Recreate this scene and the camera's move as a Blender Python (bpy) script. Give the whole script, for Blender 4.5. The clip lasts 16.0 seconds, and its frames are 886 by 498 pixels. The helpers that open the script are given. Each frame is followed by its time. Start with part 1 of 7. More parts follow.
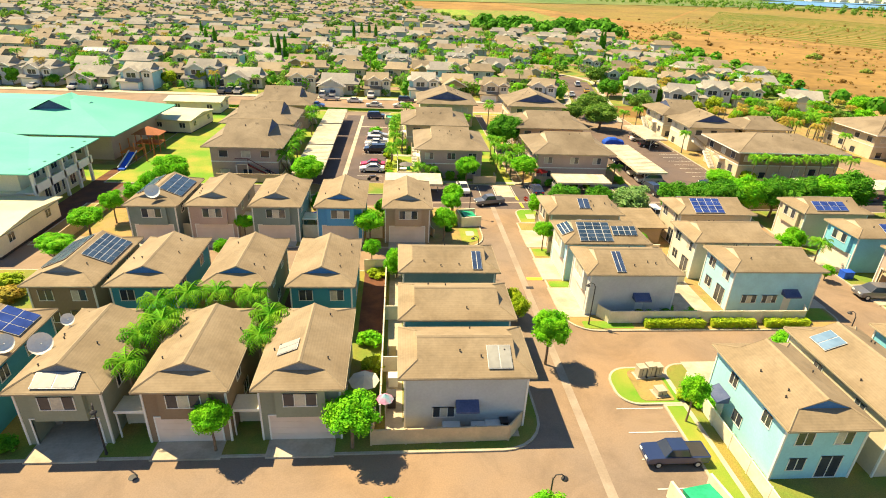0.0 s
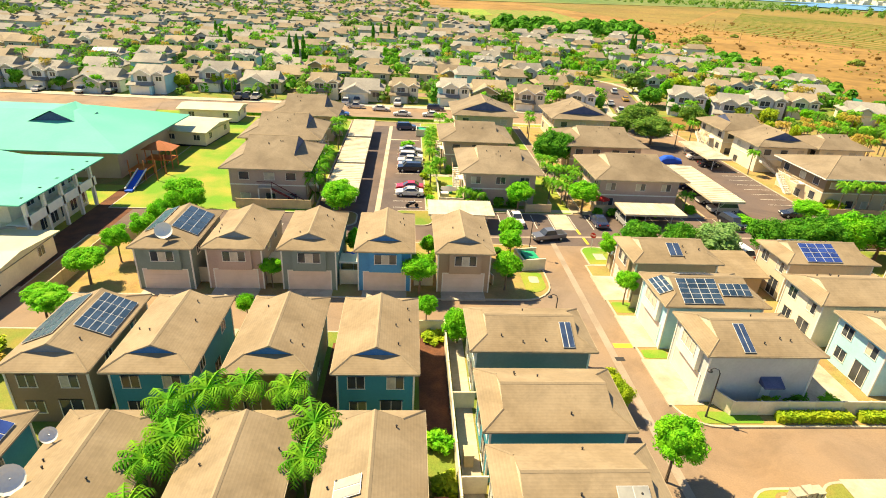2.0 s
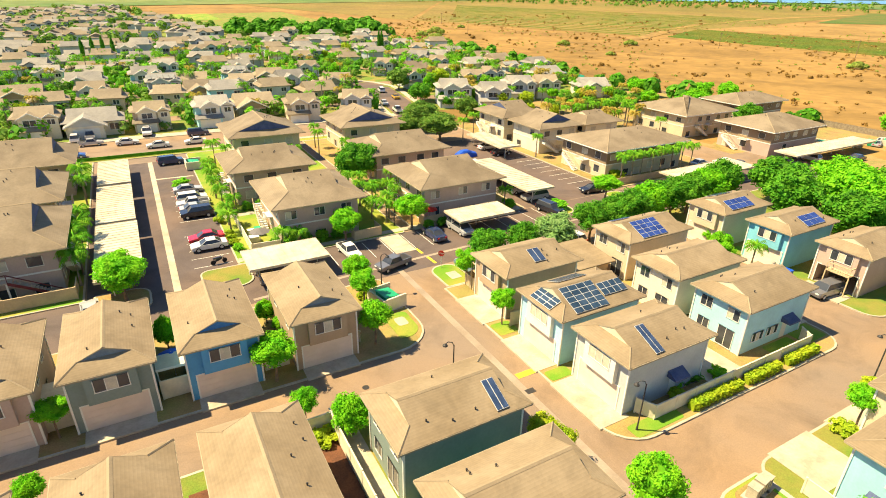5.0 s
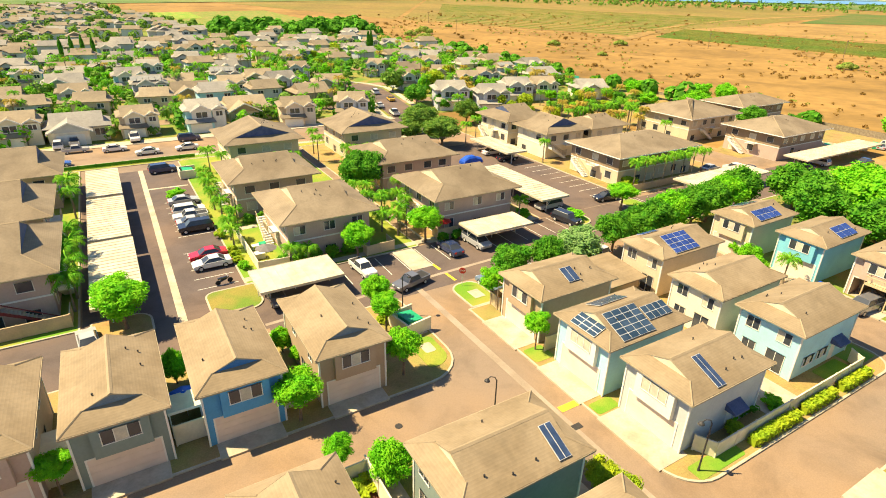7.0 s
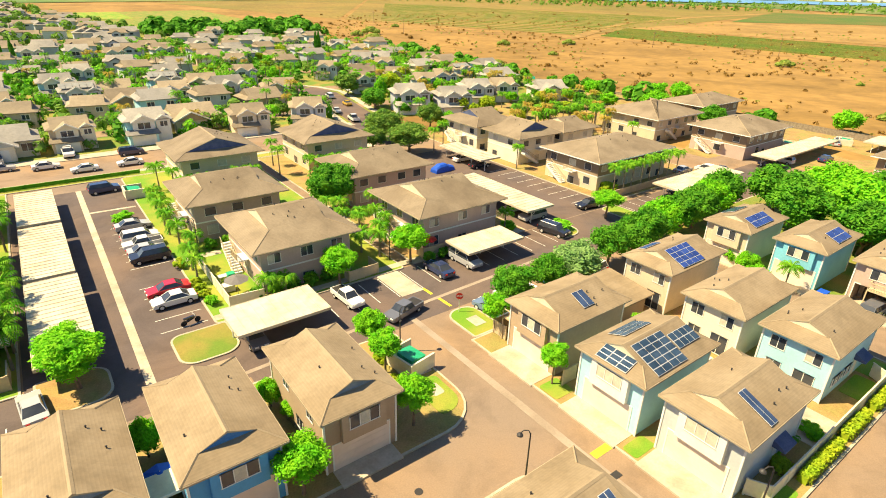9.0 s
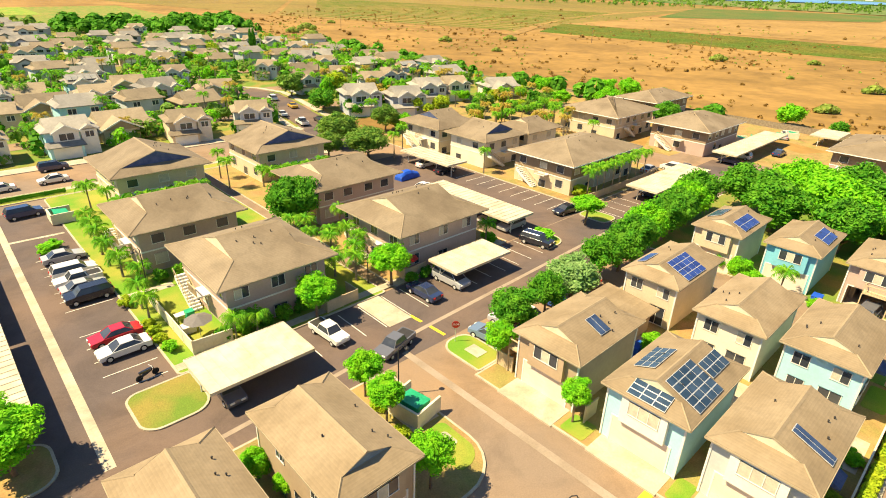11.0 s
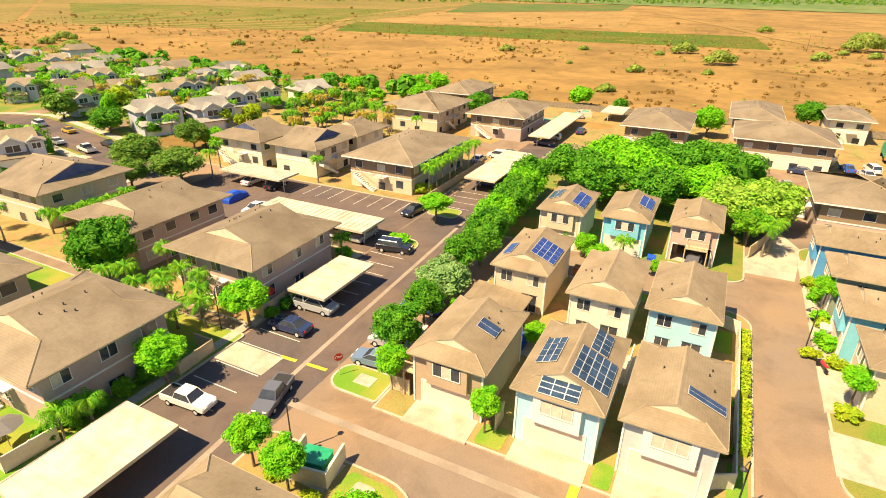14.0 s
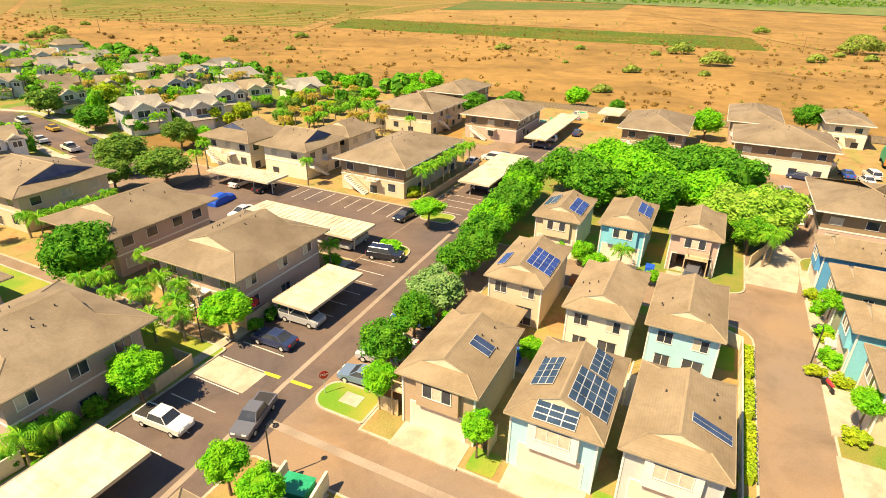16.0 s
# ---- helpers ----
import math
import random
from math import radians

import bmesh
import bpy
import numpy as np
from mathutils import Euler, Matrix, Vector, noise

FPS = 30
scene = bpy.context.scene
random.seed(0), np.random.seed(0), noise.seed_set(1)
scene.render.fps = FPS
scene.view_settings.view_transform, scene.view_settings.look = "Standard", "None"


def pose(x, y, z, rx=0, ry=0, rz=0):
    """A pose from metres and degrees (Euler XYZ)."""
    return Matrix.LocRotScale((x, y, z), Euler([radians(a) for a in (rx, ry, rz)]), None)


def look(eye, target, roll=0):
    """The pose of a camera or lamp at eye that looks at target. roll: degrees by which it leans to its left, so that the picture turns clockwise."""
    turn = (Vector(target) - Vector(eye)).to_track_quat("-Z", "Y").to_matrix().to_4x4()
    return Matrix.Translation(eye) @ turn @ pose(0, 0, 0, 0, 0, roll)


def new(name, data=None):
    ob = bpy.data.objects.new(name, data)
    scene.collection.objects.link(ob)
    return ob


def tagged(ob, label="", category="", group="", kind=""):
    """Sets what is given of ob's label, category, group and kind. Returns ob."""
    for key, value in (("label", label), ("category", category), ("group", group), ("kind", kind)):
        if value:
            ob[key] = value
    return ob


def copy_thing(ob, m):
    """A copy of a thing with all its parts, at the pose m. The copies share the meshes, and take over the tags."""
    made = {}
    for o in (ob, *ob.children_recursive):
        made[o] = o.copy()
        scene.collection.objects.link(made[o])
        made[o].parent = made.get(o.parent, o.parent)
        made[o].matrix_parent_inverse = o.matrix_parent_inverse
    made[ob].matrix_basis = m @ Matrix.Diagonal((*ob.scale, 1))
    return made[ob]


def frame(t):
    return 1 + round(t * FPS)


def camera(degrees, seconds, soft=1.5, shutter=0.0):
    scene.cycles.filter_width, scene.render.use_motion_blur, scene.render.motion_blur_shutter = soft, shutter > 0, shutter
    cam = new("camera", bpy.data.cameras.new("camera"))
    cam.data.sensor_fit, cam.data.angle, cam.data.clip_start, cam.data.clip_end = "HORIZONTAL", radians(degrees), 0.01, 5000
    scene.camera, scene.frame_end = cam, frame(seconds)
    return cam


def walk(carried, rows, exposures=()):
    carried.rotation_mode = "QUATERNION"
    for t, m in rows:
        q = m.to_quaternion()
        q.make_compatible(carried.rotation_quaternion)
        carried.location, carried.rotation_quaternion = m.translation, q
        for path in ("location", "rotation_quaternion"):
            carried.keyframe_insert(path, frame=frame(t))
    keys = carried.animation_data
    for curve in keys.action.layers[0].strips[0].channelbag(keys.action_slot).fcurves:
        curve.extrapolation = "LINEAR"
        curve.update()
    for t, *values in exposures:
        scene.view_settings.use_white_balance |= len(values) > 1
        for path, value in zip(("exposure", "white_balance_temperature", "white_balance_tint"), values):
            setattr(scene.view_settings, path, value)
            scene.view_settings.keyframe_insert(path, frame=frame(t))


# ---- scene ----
cam = camera(77.7, 16.0, soft=1.0)
PATH = [
    (0, (0.669, 2.036, 31.898), (0.835, 3.833, 31.036), 2.7),
    (0.5, (-0.723, 5.97, 31.952), (-0.556, 7.764, 31.084), 2.9),
    (1, (-2.196, 9.892, 31.904), (-2.029, 11.686, 31.035), 3.0),
    (1.5, (-3.628, 13.186, 31.921), (-3.466, 14.981, 31.054), 3.1),
    (2, (-4.704, 15.579, 31.961), (-4.565, 17.376, 31.093), 3.2),
    (2.5, (-5.63, 17.333, 31.961), (-5.421, 19.124, 31.097), 3.0),
    (3, (-6.534, 19.31, 31.887), (-6.072, 21.058, 31.032), 2.3),
    (3.5, (-7.655, 21.527, 31.828), (-6.949, 23.195, 30.982), 1.7),
    (4, (-8.587, 23.709, 31.829), (-7.797, 25.341, 30.985), 1.6),
    (4.2, (-8.833, 24.7, 31.819), (-8.014, 26.318, 30.976), 1.4),
    (6.3, (-10.866, 31.782, 31.975), (-9.945, 33.342, 31.13), 1.3),
    (6.5, (-10.972, 32.329, 32.007), (-10.049, 33.89, 31.162), 1.3),
    (7, (-11.412, 34.152, 32.051), (-10.469, 35.7, 31.205), 1.4),
    (7.5, (-11.587, 36.041, 32.129), (-10.636, 37.583, 31.282), 1.5),
    (8, (-11.807, 38.041, 32.137), (-10.838, 39.571, 31.289), 1.6),
    (8.5, (-12.015, 40.093, 32.173), (-11.004, 41.597, 31.326), 1.6),
    (9, (-12.22, 42.084, 32.067), (-11.125, 43.53, 31.223), 1.5),
    (9.2, (-12.308, 42.999, 31.998), (-11.168, 44.411, 31.158), 1.3),
    (11.3, (-12.009, 51.402, 32.069), (-10.732, 52.686, 31.217), 1.7),
    (11.5, (-11.788, 52.102, 32.033), (-10.487, 53.361, 31.183), 1.6),
    (12, (-11.407, 53.817, 32.019), (-10.012, 54.973, 31.171), 1.1),
    (12.5, (-11.196, 55.394, 32.064), (-9.715, 56.439, 31.218), 0.9),
    (13, (-11.108, 56.081, 32.064), (-9.564, 57.03, 31.219), 0.7),
    (13.5, (-11.306, 56.138, 31.991), (-9.715, 57.006, 31.147), 0.6),
    (14, (-11.396, 56.101, 31.928), (-9.773, 56.91, 31.083), 0.6),
    (14.5, (-11.208, 56.106, 31.967), (-9.573, 56.886, 31.121), 0.6),
    (15, (-10.638, 56.286, 31.955), (-8.997, 57.051, 31.106), 0.7),
    (15.5, (-9.893, 56.572, 32.028), (-8.261, 57.357, 31.177), 0.9),
    (16, (-8.863, 57.076, 32.106), (-7.235, 57.865, 31.254), 1.2),
]
EXPOSURE = [(0, 1.12, 6500, 10), (4.2, 1.14, 6500, 10), (9.2, 1.08, 6500, 10), (12.0, 1.04, 6550, 11), (14.0, 1.02, 6650, 16), (16.0, 0.99, 6650, 16)]
walk(cam, [(t, look(e, g, r)) for t, e, g, r in PATH], EXPOSURE)

# ---- light ----
SUN_TO = Vector((-0.57, 0.37, 1.0)).normalized()
world = bpy.data.worlds.new("sky")
scene.world = world
world.use_nodes = True
wn = world.node_tree
sky = wn.nodes.new("ShaderNodeTexSky")
sky.sky_type, sky.sun_disc = "NISHITA", False
sky.sun_elevation = math.asin(SUN_TO.z)
sky.sun_rotation = math.atan2(SUN_TO.x, SUN_TO.y)
sky.air_density, sky.dust_density, sky.ozone_density = 1.0, 0.1, 5.0
back = wn.nodes["Background"]
back.inputs["Strength"].default_value = 0.077
wn.links.new(sky.outputs[0], back.inputs["Color"])
sun = bpy.data.lights.new("sun", "SUN")
sun.energy, sun.angle, sun.color = 5.0, radians(0.53), (1.0, 0.84, 0.54)
sun_ob = new("sun", sun)
sun_ob.matrix_basis = look((0, 0, 300), Vector((0, 0, 300)) - SUN_TO)


# ---- materials ----
def mat(name, a, b=None, rough=0.85, big=0.25, fine=6.0, bump=0.15, metal=0.0, spread=0.12, courses=0.0, tint=0.0, islands=0.0, spec=0.3, stain=0.0, stain_scale=0.12, stain_stretch=1.0):
    """Two-scale procedural surface: a and b are mixed by a wide noise, a fine noise adds grain and relief."""
    m = bpy.data.materials.new(name)
    m.use_nodes = True
    nt = m.node_tree
    N, L = nt.nodes, nt.links
    p = N["Principled BSDF"]
    p.inputs["Roughness"].default_value, p.inputs["Metallic"].default_value = rough, metal
    p.inputs["Specular IOR Level"].default_value = spec
    b = b or tuple(min(1, c * (1 - spread)) for c in a)
    geo = N.new("ShaderNodeNewGeometry")
    n1, n2 = N.new("ShaderNodeTexNoise"), N.new("ShaderNodeTexNoise")
    n1.inputs["Scale"].default_value, n1.inputs["Detail"].default_value = big, 5
    n2.inputs["Scale"].default_value, n2.inputs["Detail"].default_value = fine, 4
    for n in (n1, n2):
        L.new(geo.outputs["Position"], n.inputs["Vector"])
    ramp = N.new("ShaderNodeValToRGB")
    ramp.color_ramp.elements[0].position, ramp.color_ramp.elements[1].position = 0.38, 0.62
    ramp.color_ramp.elements[0].color, ramp.color_ramp.elements[1].color = (*a, 1), (*b, 1)
    L.new(n1.outputs["Fac"], ramp.inputs["Fac"])
    hsv = N.new("ShaderNodeHueSaturation")
    L.new(ramp.outputs["Color"], hsv.inputs["Color"])
    val = N.new("ShaderNodeMapRange")
    val.inputs["From Min"].default_value, val.inputs["From Max"].default_value = 0.25, 0.75
    val.inputs["To Min"].default_value, val.inputs["To Max"].default_value = 1 - spread, 1 + spread
    L.new(n2.outputs["Fac"], val.inputs["Value"])
    last = val.outputs["Result"]
    if tint or islands:
        src = N.new("ShaderNodeObjectInfo").outputs["Random"] if tint else geo.outputs["Random Per Island"]
        amount = tint or islands
        mr = N.new("ShaderNodeMapRange")
        mr.inputs["To Min"].default_value, mr.inputs["To Max"].default_value = 1 - amount, 1 + amount
        L.new(src, mr.inputs["Value"])
        mul = N.new("ShaderNodeMath")
        mul.operation = "MULTIPLY"
        L.new(last, mul.inputs[0])
        L.new(mr.outputs["Result"], mul.inputs[1])
        last = mul.outputs["Value"]
    height = n2.outputs["Fac"]
    if courses:
        sep, w = N.new("ShaderNodeSeparateXYZ"), N.new("ShaderNodeMath")
        L.new(geo.outputs["Position"], sep.inputs[0])
        w.operation = "WRAP"
        w.inputs[1].default_value, w.inputs[2].default_value = courses, 0.0
        L.new(sep.outputs["Z"], w.inputs[0])
        mr = N.new("ShaderNodeMapRange")
        mr.inputs["From Max"].default_value = courses
        mr.inputs["To Min"].default_value, mr.inputs["To Max"].default_value = 1.03, 0.93
        L.new(w.outputs[0], mr.inputs["Value"])
        mul = N.new("ShaderNodeMath")
        mul.operation = "MULTIPLY"
        L.new(last, mul.inputs[0])
        L.new(mr.outputs["Result"], mul.inputs[1])
        last = mul.outputs["Value"]
    if stain:
        n3, mp = N.new("ShaderNodeTexNoise"), N.new("ShaderNodeMapping")
        mp.inputs["Scale"].default_value = (1, 1, stain_stretch)
        L.new(geo.outputs["Position"], mp.inputs["Vector"])
        L.new(mp.outputs["Vector"], n3.inputs["Vector"])
        n3.inputs["Scale"].default_value, n3.inputs["Detail"].default_value, n3.inputs["Distortion"].default_value = stain_scale, 7, 0.6
        n3.inputs["Roughness"].default_value = 0.68
        mr = N.new("ShaderNodeMapRange")
        mr.inputs["From Min"].default_value, mr.inputs["From Max"].default_value = 0.46, 0.70
        mr.inputs["To Min"].default_value, mr.inputs["To Max"].default_value = 1.0, 1 - stain
        L.new(n3.outputs["Fac"], mr.inputs["Value"])
        mul = N.new("ShaderNodeMath")
        mul.operation = "MULTIPLY"
        L.new(last, mul.inputs[0])
        L.new(mr.outputs["Result"], mul.inputs[1])
        last = mul.outputs["Value"]
    L.new(last, hsv.inputs["Value"])
    L.new(hsv.outputs["Color"], p.inputs["Base Color"])
    if bump:
        bn = N.new("ShaderNodeBump")
        bn.inputs["Strength"].default_value, bn.inputs["Distance"].default_value = bump, 0.05
        L.new(height, bn.inputs["Height"])
        L.new(bn.outputs["Normal"], p.inputs["Normal"])
    return m


def leafy(name, a, b):
    m = mat(name, a, b, rough=0.75, big=0.9, fine=5, bump=0, spread=0.18, islands=0.34, spec=0.12)
    p = m.node_tree.nodes["Principled BSDF"]
    tr = m.node_tree.nodes.new("ShaderNodeBsdfTranslucent")
    tr.inputs["Color"].default_value = (min(1, a[0] * 1.6), min(1, a[1] * 1.5), a[2], 1)
    mix = m.node_tree.nodes.new("ShaderNodeMixShader")
    mix.inputs[0].default_value = 0.28
    out = m.node_tree.nodes["Material Output"]
    m.node_tree.links.new(p.outputs[0], mix.inputs[1])
    m.node_tree.links.new(tr.outputs[0], mix.inputs[2])
    m.node_tree.links.new(mix.outputs[0], out.inputs["Surface"])
    return m


ASPHALT = mat("asphalt", (0.25, 0.182, 0.125), (0.325, 0.208, 0.112), rough=0.9, big=0.055, fine=9, bump=0.2, spread=0.10, stain=0.30, stain_scale=0.16)
ASPHALT_DARK = mat("asphalt_dark", (0.125, 0.094, 0.080), (0.175, 0.118, 0.084), rough=0.9, big=0.08, fine=9, bump=0.2, spread=0.10, stain=0.30, stain_scale=0.2)
CONCRETE = mat("concrete", (0.54, 0.455, 0.32), (0.46, 0.37, 0.25), big=0.5, fine=5, spread=0.08, stain=0.28, stain_scale=0.4)
SWALE = mat("swale_concrete", (0.36, 0.28, 0.20), (0.29, 0.22, 0.15), big=0.4, fine=6, spread=0.1)
KERB = mat("kerb_concrete", (0.50, 0.43, 0.30), (0.42, 0.35, 0.24), big=0.8, fine=8)
LAWN = mat("lawn", (0.14, 0.215, 0.026), (0.28, 0.22, 0.048), big=0.22, fine=12, bump=0.6, spread=0.25, rough=1)
LAWN_GREEN = mat("lawn_green", (0.14, 0.285, 0.018), (0.32, 0.30, 0.045), big=0.17, fine=14, bump=0.6, spread=0.2, rough=1)
DIRT = mat("dirt", (0.40, 0.24, 0.09), (0.30, 0.25, 0.07), big=0.35, fine=7, bump=0.4, spread=0.2, rough=1, stain=0.35, stain_scale=0.3)
MULCH = mat("red_dirt", (0.16, 0.065, 0.03), (0.10, 0.045, 0.025), big=0.6, fine=9, bump=0.5, spread=0.25, rough=1)
FIELD = mat("dry_grass", (0.345, 0.198, 0.050), (0.265, 0.152, 0.036), big=0.02, fine=0.22, bump=0, spread=0.16, rough=1, stain=0.38, stain_scale=0.045)
CROP = mat("crop_green", (0.085, 0.135, 0.018), (0.14, 0.135, 0.024), big=0.03, fine=0.8, bump=0, spread=0.3, rough=1)
CROP_PALE = mat("crop_pale", (0.20, 0.158, 0.028), (0.27, 0.178, 0.040), big=0.01, fine=0.3, bump=0, spread=0.25, rough=1, stain=0.3, stain_scale=0.02)
FARLAND = mat("far_land", (0.10, 0.165, 0.035), (0.18, 0.20, 0.05), big=0.006, fine=0.05, bump=0, spread=0.3, rough=1)
WATER = mat("bay_water", (0.10, 0.26, 0.46), (0.16, 0.34, 0.54), rough=0.3, big=0.01, fine=0.2, bump=0)
MARK = mat("white_paint_line", (0.75, 0.68, 0.55), big=1, fine=8, spread=0.15)
MARK_YELLOW = mat("yellow_paint_line", (0.75, 0.55, 0.04), big=1, fine=8, spread=0.15)
ROOF = mat("roof_shingle", (0.32, 0.238, 0.138), (0.262, 0.19, 0.105), big=0.30, fine=3.2, bump=0.25, spread=0.08, courses=0.085, tint=0.07, stain=0.20, stain_scale=0.45, stain_stretch=0.4)
ROOF_APT = mat("roof_shingle_apartment", (0.275, 0.21, 0.13), (0.215, 0.16, 0.096), big=0.22, fine=4, bump=0.3, spread=0.08, courses=0.08, tint=0.06, stain=0.22, stain_scale=0.4, stain_stretch=0.4)
ROOF_FAR = mat("roof_shingle_far", (0.33, 0.255, 0.155), (0.26, 0.20, 0.125), big=0.12, fine=2, bump=0, spread=0.1, tint=0.2, stain=0.2, stain_scale=0.4)
ROOF_GREY = mat("roof_grey", (0.35, 0.31, 0.24), (0.26, 0.235, 0.195), big=0.12, fine=2, bump=0, spread=0.1, tint=0.2, stain=0.2, stain_scale=0.4)
RIDGE = mat("ridge_cap", (0.335, 0.25, 0.145), big=1.0, fine=8, spread=0.1)
TEAL_ROOF = mat("teal_metal_roof", (0.13, 0.45, 0.33), (0.17, 0.50, 0.37), rough=0.8, big=0.08, fine=3, bump=0.03, spread=0.04, spec=0.1)
CREAM_ROOF = mat("cream_metal_roof", (0.60, 0.54, 0.34), (0.54, 0.47, 0.29), rough=0.5, big=0.3, fine=3, bump=0.03, spread=0.05)
CARPORT_ROOF = mat("carport_metal", (0.66, 0.58, 0.41), (0.56, 0.47, 0.31), rough=0.5, big=0.6, fine=3, bump=0.03, spread=0.05, stain=0.25, stain_scale=0.5)
TRIM = mat("white_trim", (0.80, 0.76, 0.64), big=1, fine=6, spread=0.04)
FENCE = mat("beige_fence", (0.62, 0.47, 0.26), (0.52, 0.40, 0.23), big=0.6, fine=5, spread=0.08)
FENCE_WHITE = mat("cream_wall", (0.80, 0.70, 0.50), (0.70, 0.60, 0.40), big=0.6, fine=5, spread=0.06)
GARAGE = mat("garage_door_paint", (0.76, 0.63, 0.50), (0.70, 0.57, 0.44), big=0.5, fine=4, spread=0.04)
GLASS = mat("dark_glass", (0.035, 0.04, 0.05), (0.06, 0.065, 0.07), rough=0.08, big=0.6, fine=1, bump=0, spec=0.6)
BLIND = mat("pale_blind", (0.62, 0.54, 0.38), (0.50, 0.44, 0.32), big=1.5, fine=9, spread=0.12)
SOLAR = mat("solar_cell", (0.026, 0.05, 0.08), (0.045, 0.075, 0.115), rough=0.22, big=0.8, fine=2, bump=0, tint=0.15, spec=0.6)
SOLAR_BLUE = mat("solar_cell_blue", (0.022, 0.045, 0.19), (0.035, 0.07, 0.26), rough=0.25, big=0.8, fine=2, bump=0, tint=0.1, spec=0.6)
SOLAR_PALE = mat("solar_water_panel", (0.30, 0.29, 0.25), (0.36, 0.34, 0.28), rough=0.3, big=0.8, fine=2, bump=0)
FASCIA = mat("tan_fascia", (0.42, 0.33, 0.20), (0.36, 0.28, 0.165), big=1, fine=6, spread=0.05)
SLATE_PANEL = mat("solar_cell_slate", (0.03, 0.05, 0.10), (0.05, 0.08, 0.15), rough=0.25, big=0.8, fine=2, bump=0, spec=0.6)
SLATE_LIGHT = mat("solar_water_slate", (0.13, 0.22, 0.31), (0.17, 0.26, 0.35), rough=0.25, big=0.8, fine=2, bump=0, spec=0.6)
ALU = mat("aluminium", (0.70, 0.68, 0.62), rough=0.45, metal=0.3, big=2, fine=8)
DARK = mat("dark_metal", (0.05, 0.045, 0.04), rough=0.5, big=2, fine=8)
BLUE_GABLE = mat("blue_gable_vent", (0.05, 0.16, 0.34), (0.07, 0.19, 0.38), big=1, fine=8)
GREY_GABLE = mat("grey_gable_vent", (0.17, 0.20, 0.22), (0.22, 0.24, 0.24), big=1, fine=8)
TAN_GABLE = mat("tan_gable", (0.72, 0.60, 0.40), (0.64, 0.52, 0.34), big=1, fine=8, spread=0.05)
# Navy puts the shade of apartment gables into colour; also dark blue awning cloth.
GABLE_SHADE_AND_AWNING = mat("navy_gable", (0.07, 0.09, 0.17), (0.10, 0.12, 0.20), big=1, fine=8)
TYRE = mat("tyre_rubber", (0.02, 0.02, 0.02), rough=0.9, big=2, fine=20)
RUST = mat("terracotta", (0.45, 0.16, 0.06), big=1, fine=8)
DUMP_GREEN = mat("green_dumpster", (0.02, 0.33, 0.14), (0.03, 0.38, 0.18), rough=0.5, big=1, fine=4)
TEAL_FENCE = mat("teal_windscreen", (0.03, 0.30, 0.22), (0.05, 0.34, 0.26), big=0.2, fine=4)
RED = mat("red_paint", (0.55, 0.03, 0.02), rough=0.4, big=1, fine=5)
BLUE_TARP = mat("blue_tarp", (0.02, 0.10, 0.55), rough=0.5, big=1, fine=5)
YELLOW_SLIDE = mat("orange_plastic", (0.65, 0.18, 0.03), rough=0.5, big=1, fine=5)
BARK = mat("bark", (0.24, 0.16, 0.09), (0.16, 0.11, 0.07), big=2, fine=9, bump=0.5)
PALM_BARK = mat("palm_bark", (0.30, 0.24, 0.15), (0.22, 0.17, 0.11), big=2, fine=9, bump=0.5)
LEAF = leafy("bright_leaf", (0.14, 0.47, 0.012), (0.26, 0.56, 0.015))
LEAF_DARK = leafy("deep_leaf", (0.06, 0.245, 0.012), (0.15, 0.37, 0.02))
LEAF_GREY = leafy("grey_leaf", (0.20, 0.36, 0.10), (0.28, 0.42, 0.13))
LEAF_LIME = leafy("lime_leaf", (0.30, 0.44, 0.02), (0.42, 0.48, 0.02))
LEAF_PALM = leafy("palm_leaf", (0.10, 0.34, 0.014), (0.24, 0.45, 0.02))
LEAF_DRY = leafy("dry_palm_leaf", (0.42, 0.36, 0.05), (0.40, 0.26, 0.05))
LEAF_BLOOM = leafy("pale_flowering_leaf", (0.24, 0.46, 0.035), (0.38, 0.54, 0.06))
DRY_SCRUB = leafy("dry_scrub", (0.25, 0.145, 0.036), (0.28, 0.18, 0.04))
FIELD_PALE = mat("bare_pale_earth", (0.36, 0.215, 0.06), (0.30, 0.18, 0.046), big=0.02, fine=0.3, bump=0, spread=0.15, rough=1, stain=0.3, stain_scale=0.05)
LEAF_FAR = leafy("far_leaf", (0.11, 0.25, 0.03), (0.22, 0.33, 0.045))
SCRUB = leafy("scrub_leaf", (0.20, 0.30, 0.04), (0.30, 0.34, 0.06))

PAINT = {}


def wall_paint(key, c):
    if key not in PAINT:
        PAINT[key] = mat("siding_" + key, c, tuple(x * 0.9 for x in c), big=0.4, fine=5, spread=0.06, bump=0.08)
    return PAINT[key]


WALLS = dict(sage=(0.29, 0.30, 0.20), tan=(0.46, 0.33, 0.20), brown=(0.30, 0.21, 0.12), teal=(0.055, 0.27, 0.33), blue=(0.10, 0.33, 0.55),
             grey=(0.54, 0.55, 0.50), mint=(0.37, 0.67, 0.68), cream=(0.80, 0.70, 0.50), paleblue=(0.42, 0.68, 0.70), aqua=(0.22, 0.55, 0.62), rose=(0.52, 0.38, 0.29),
             white=(0.80, 0.75, 0.62), lilac=(0.46, 0.47, 0.48), mist=(0.60, 0.62, 0.60), greengrey=(0.24, 0.29, 0.24), sand=(0.66, 0.53, 0.34))


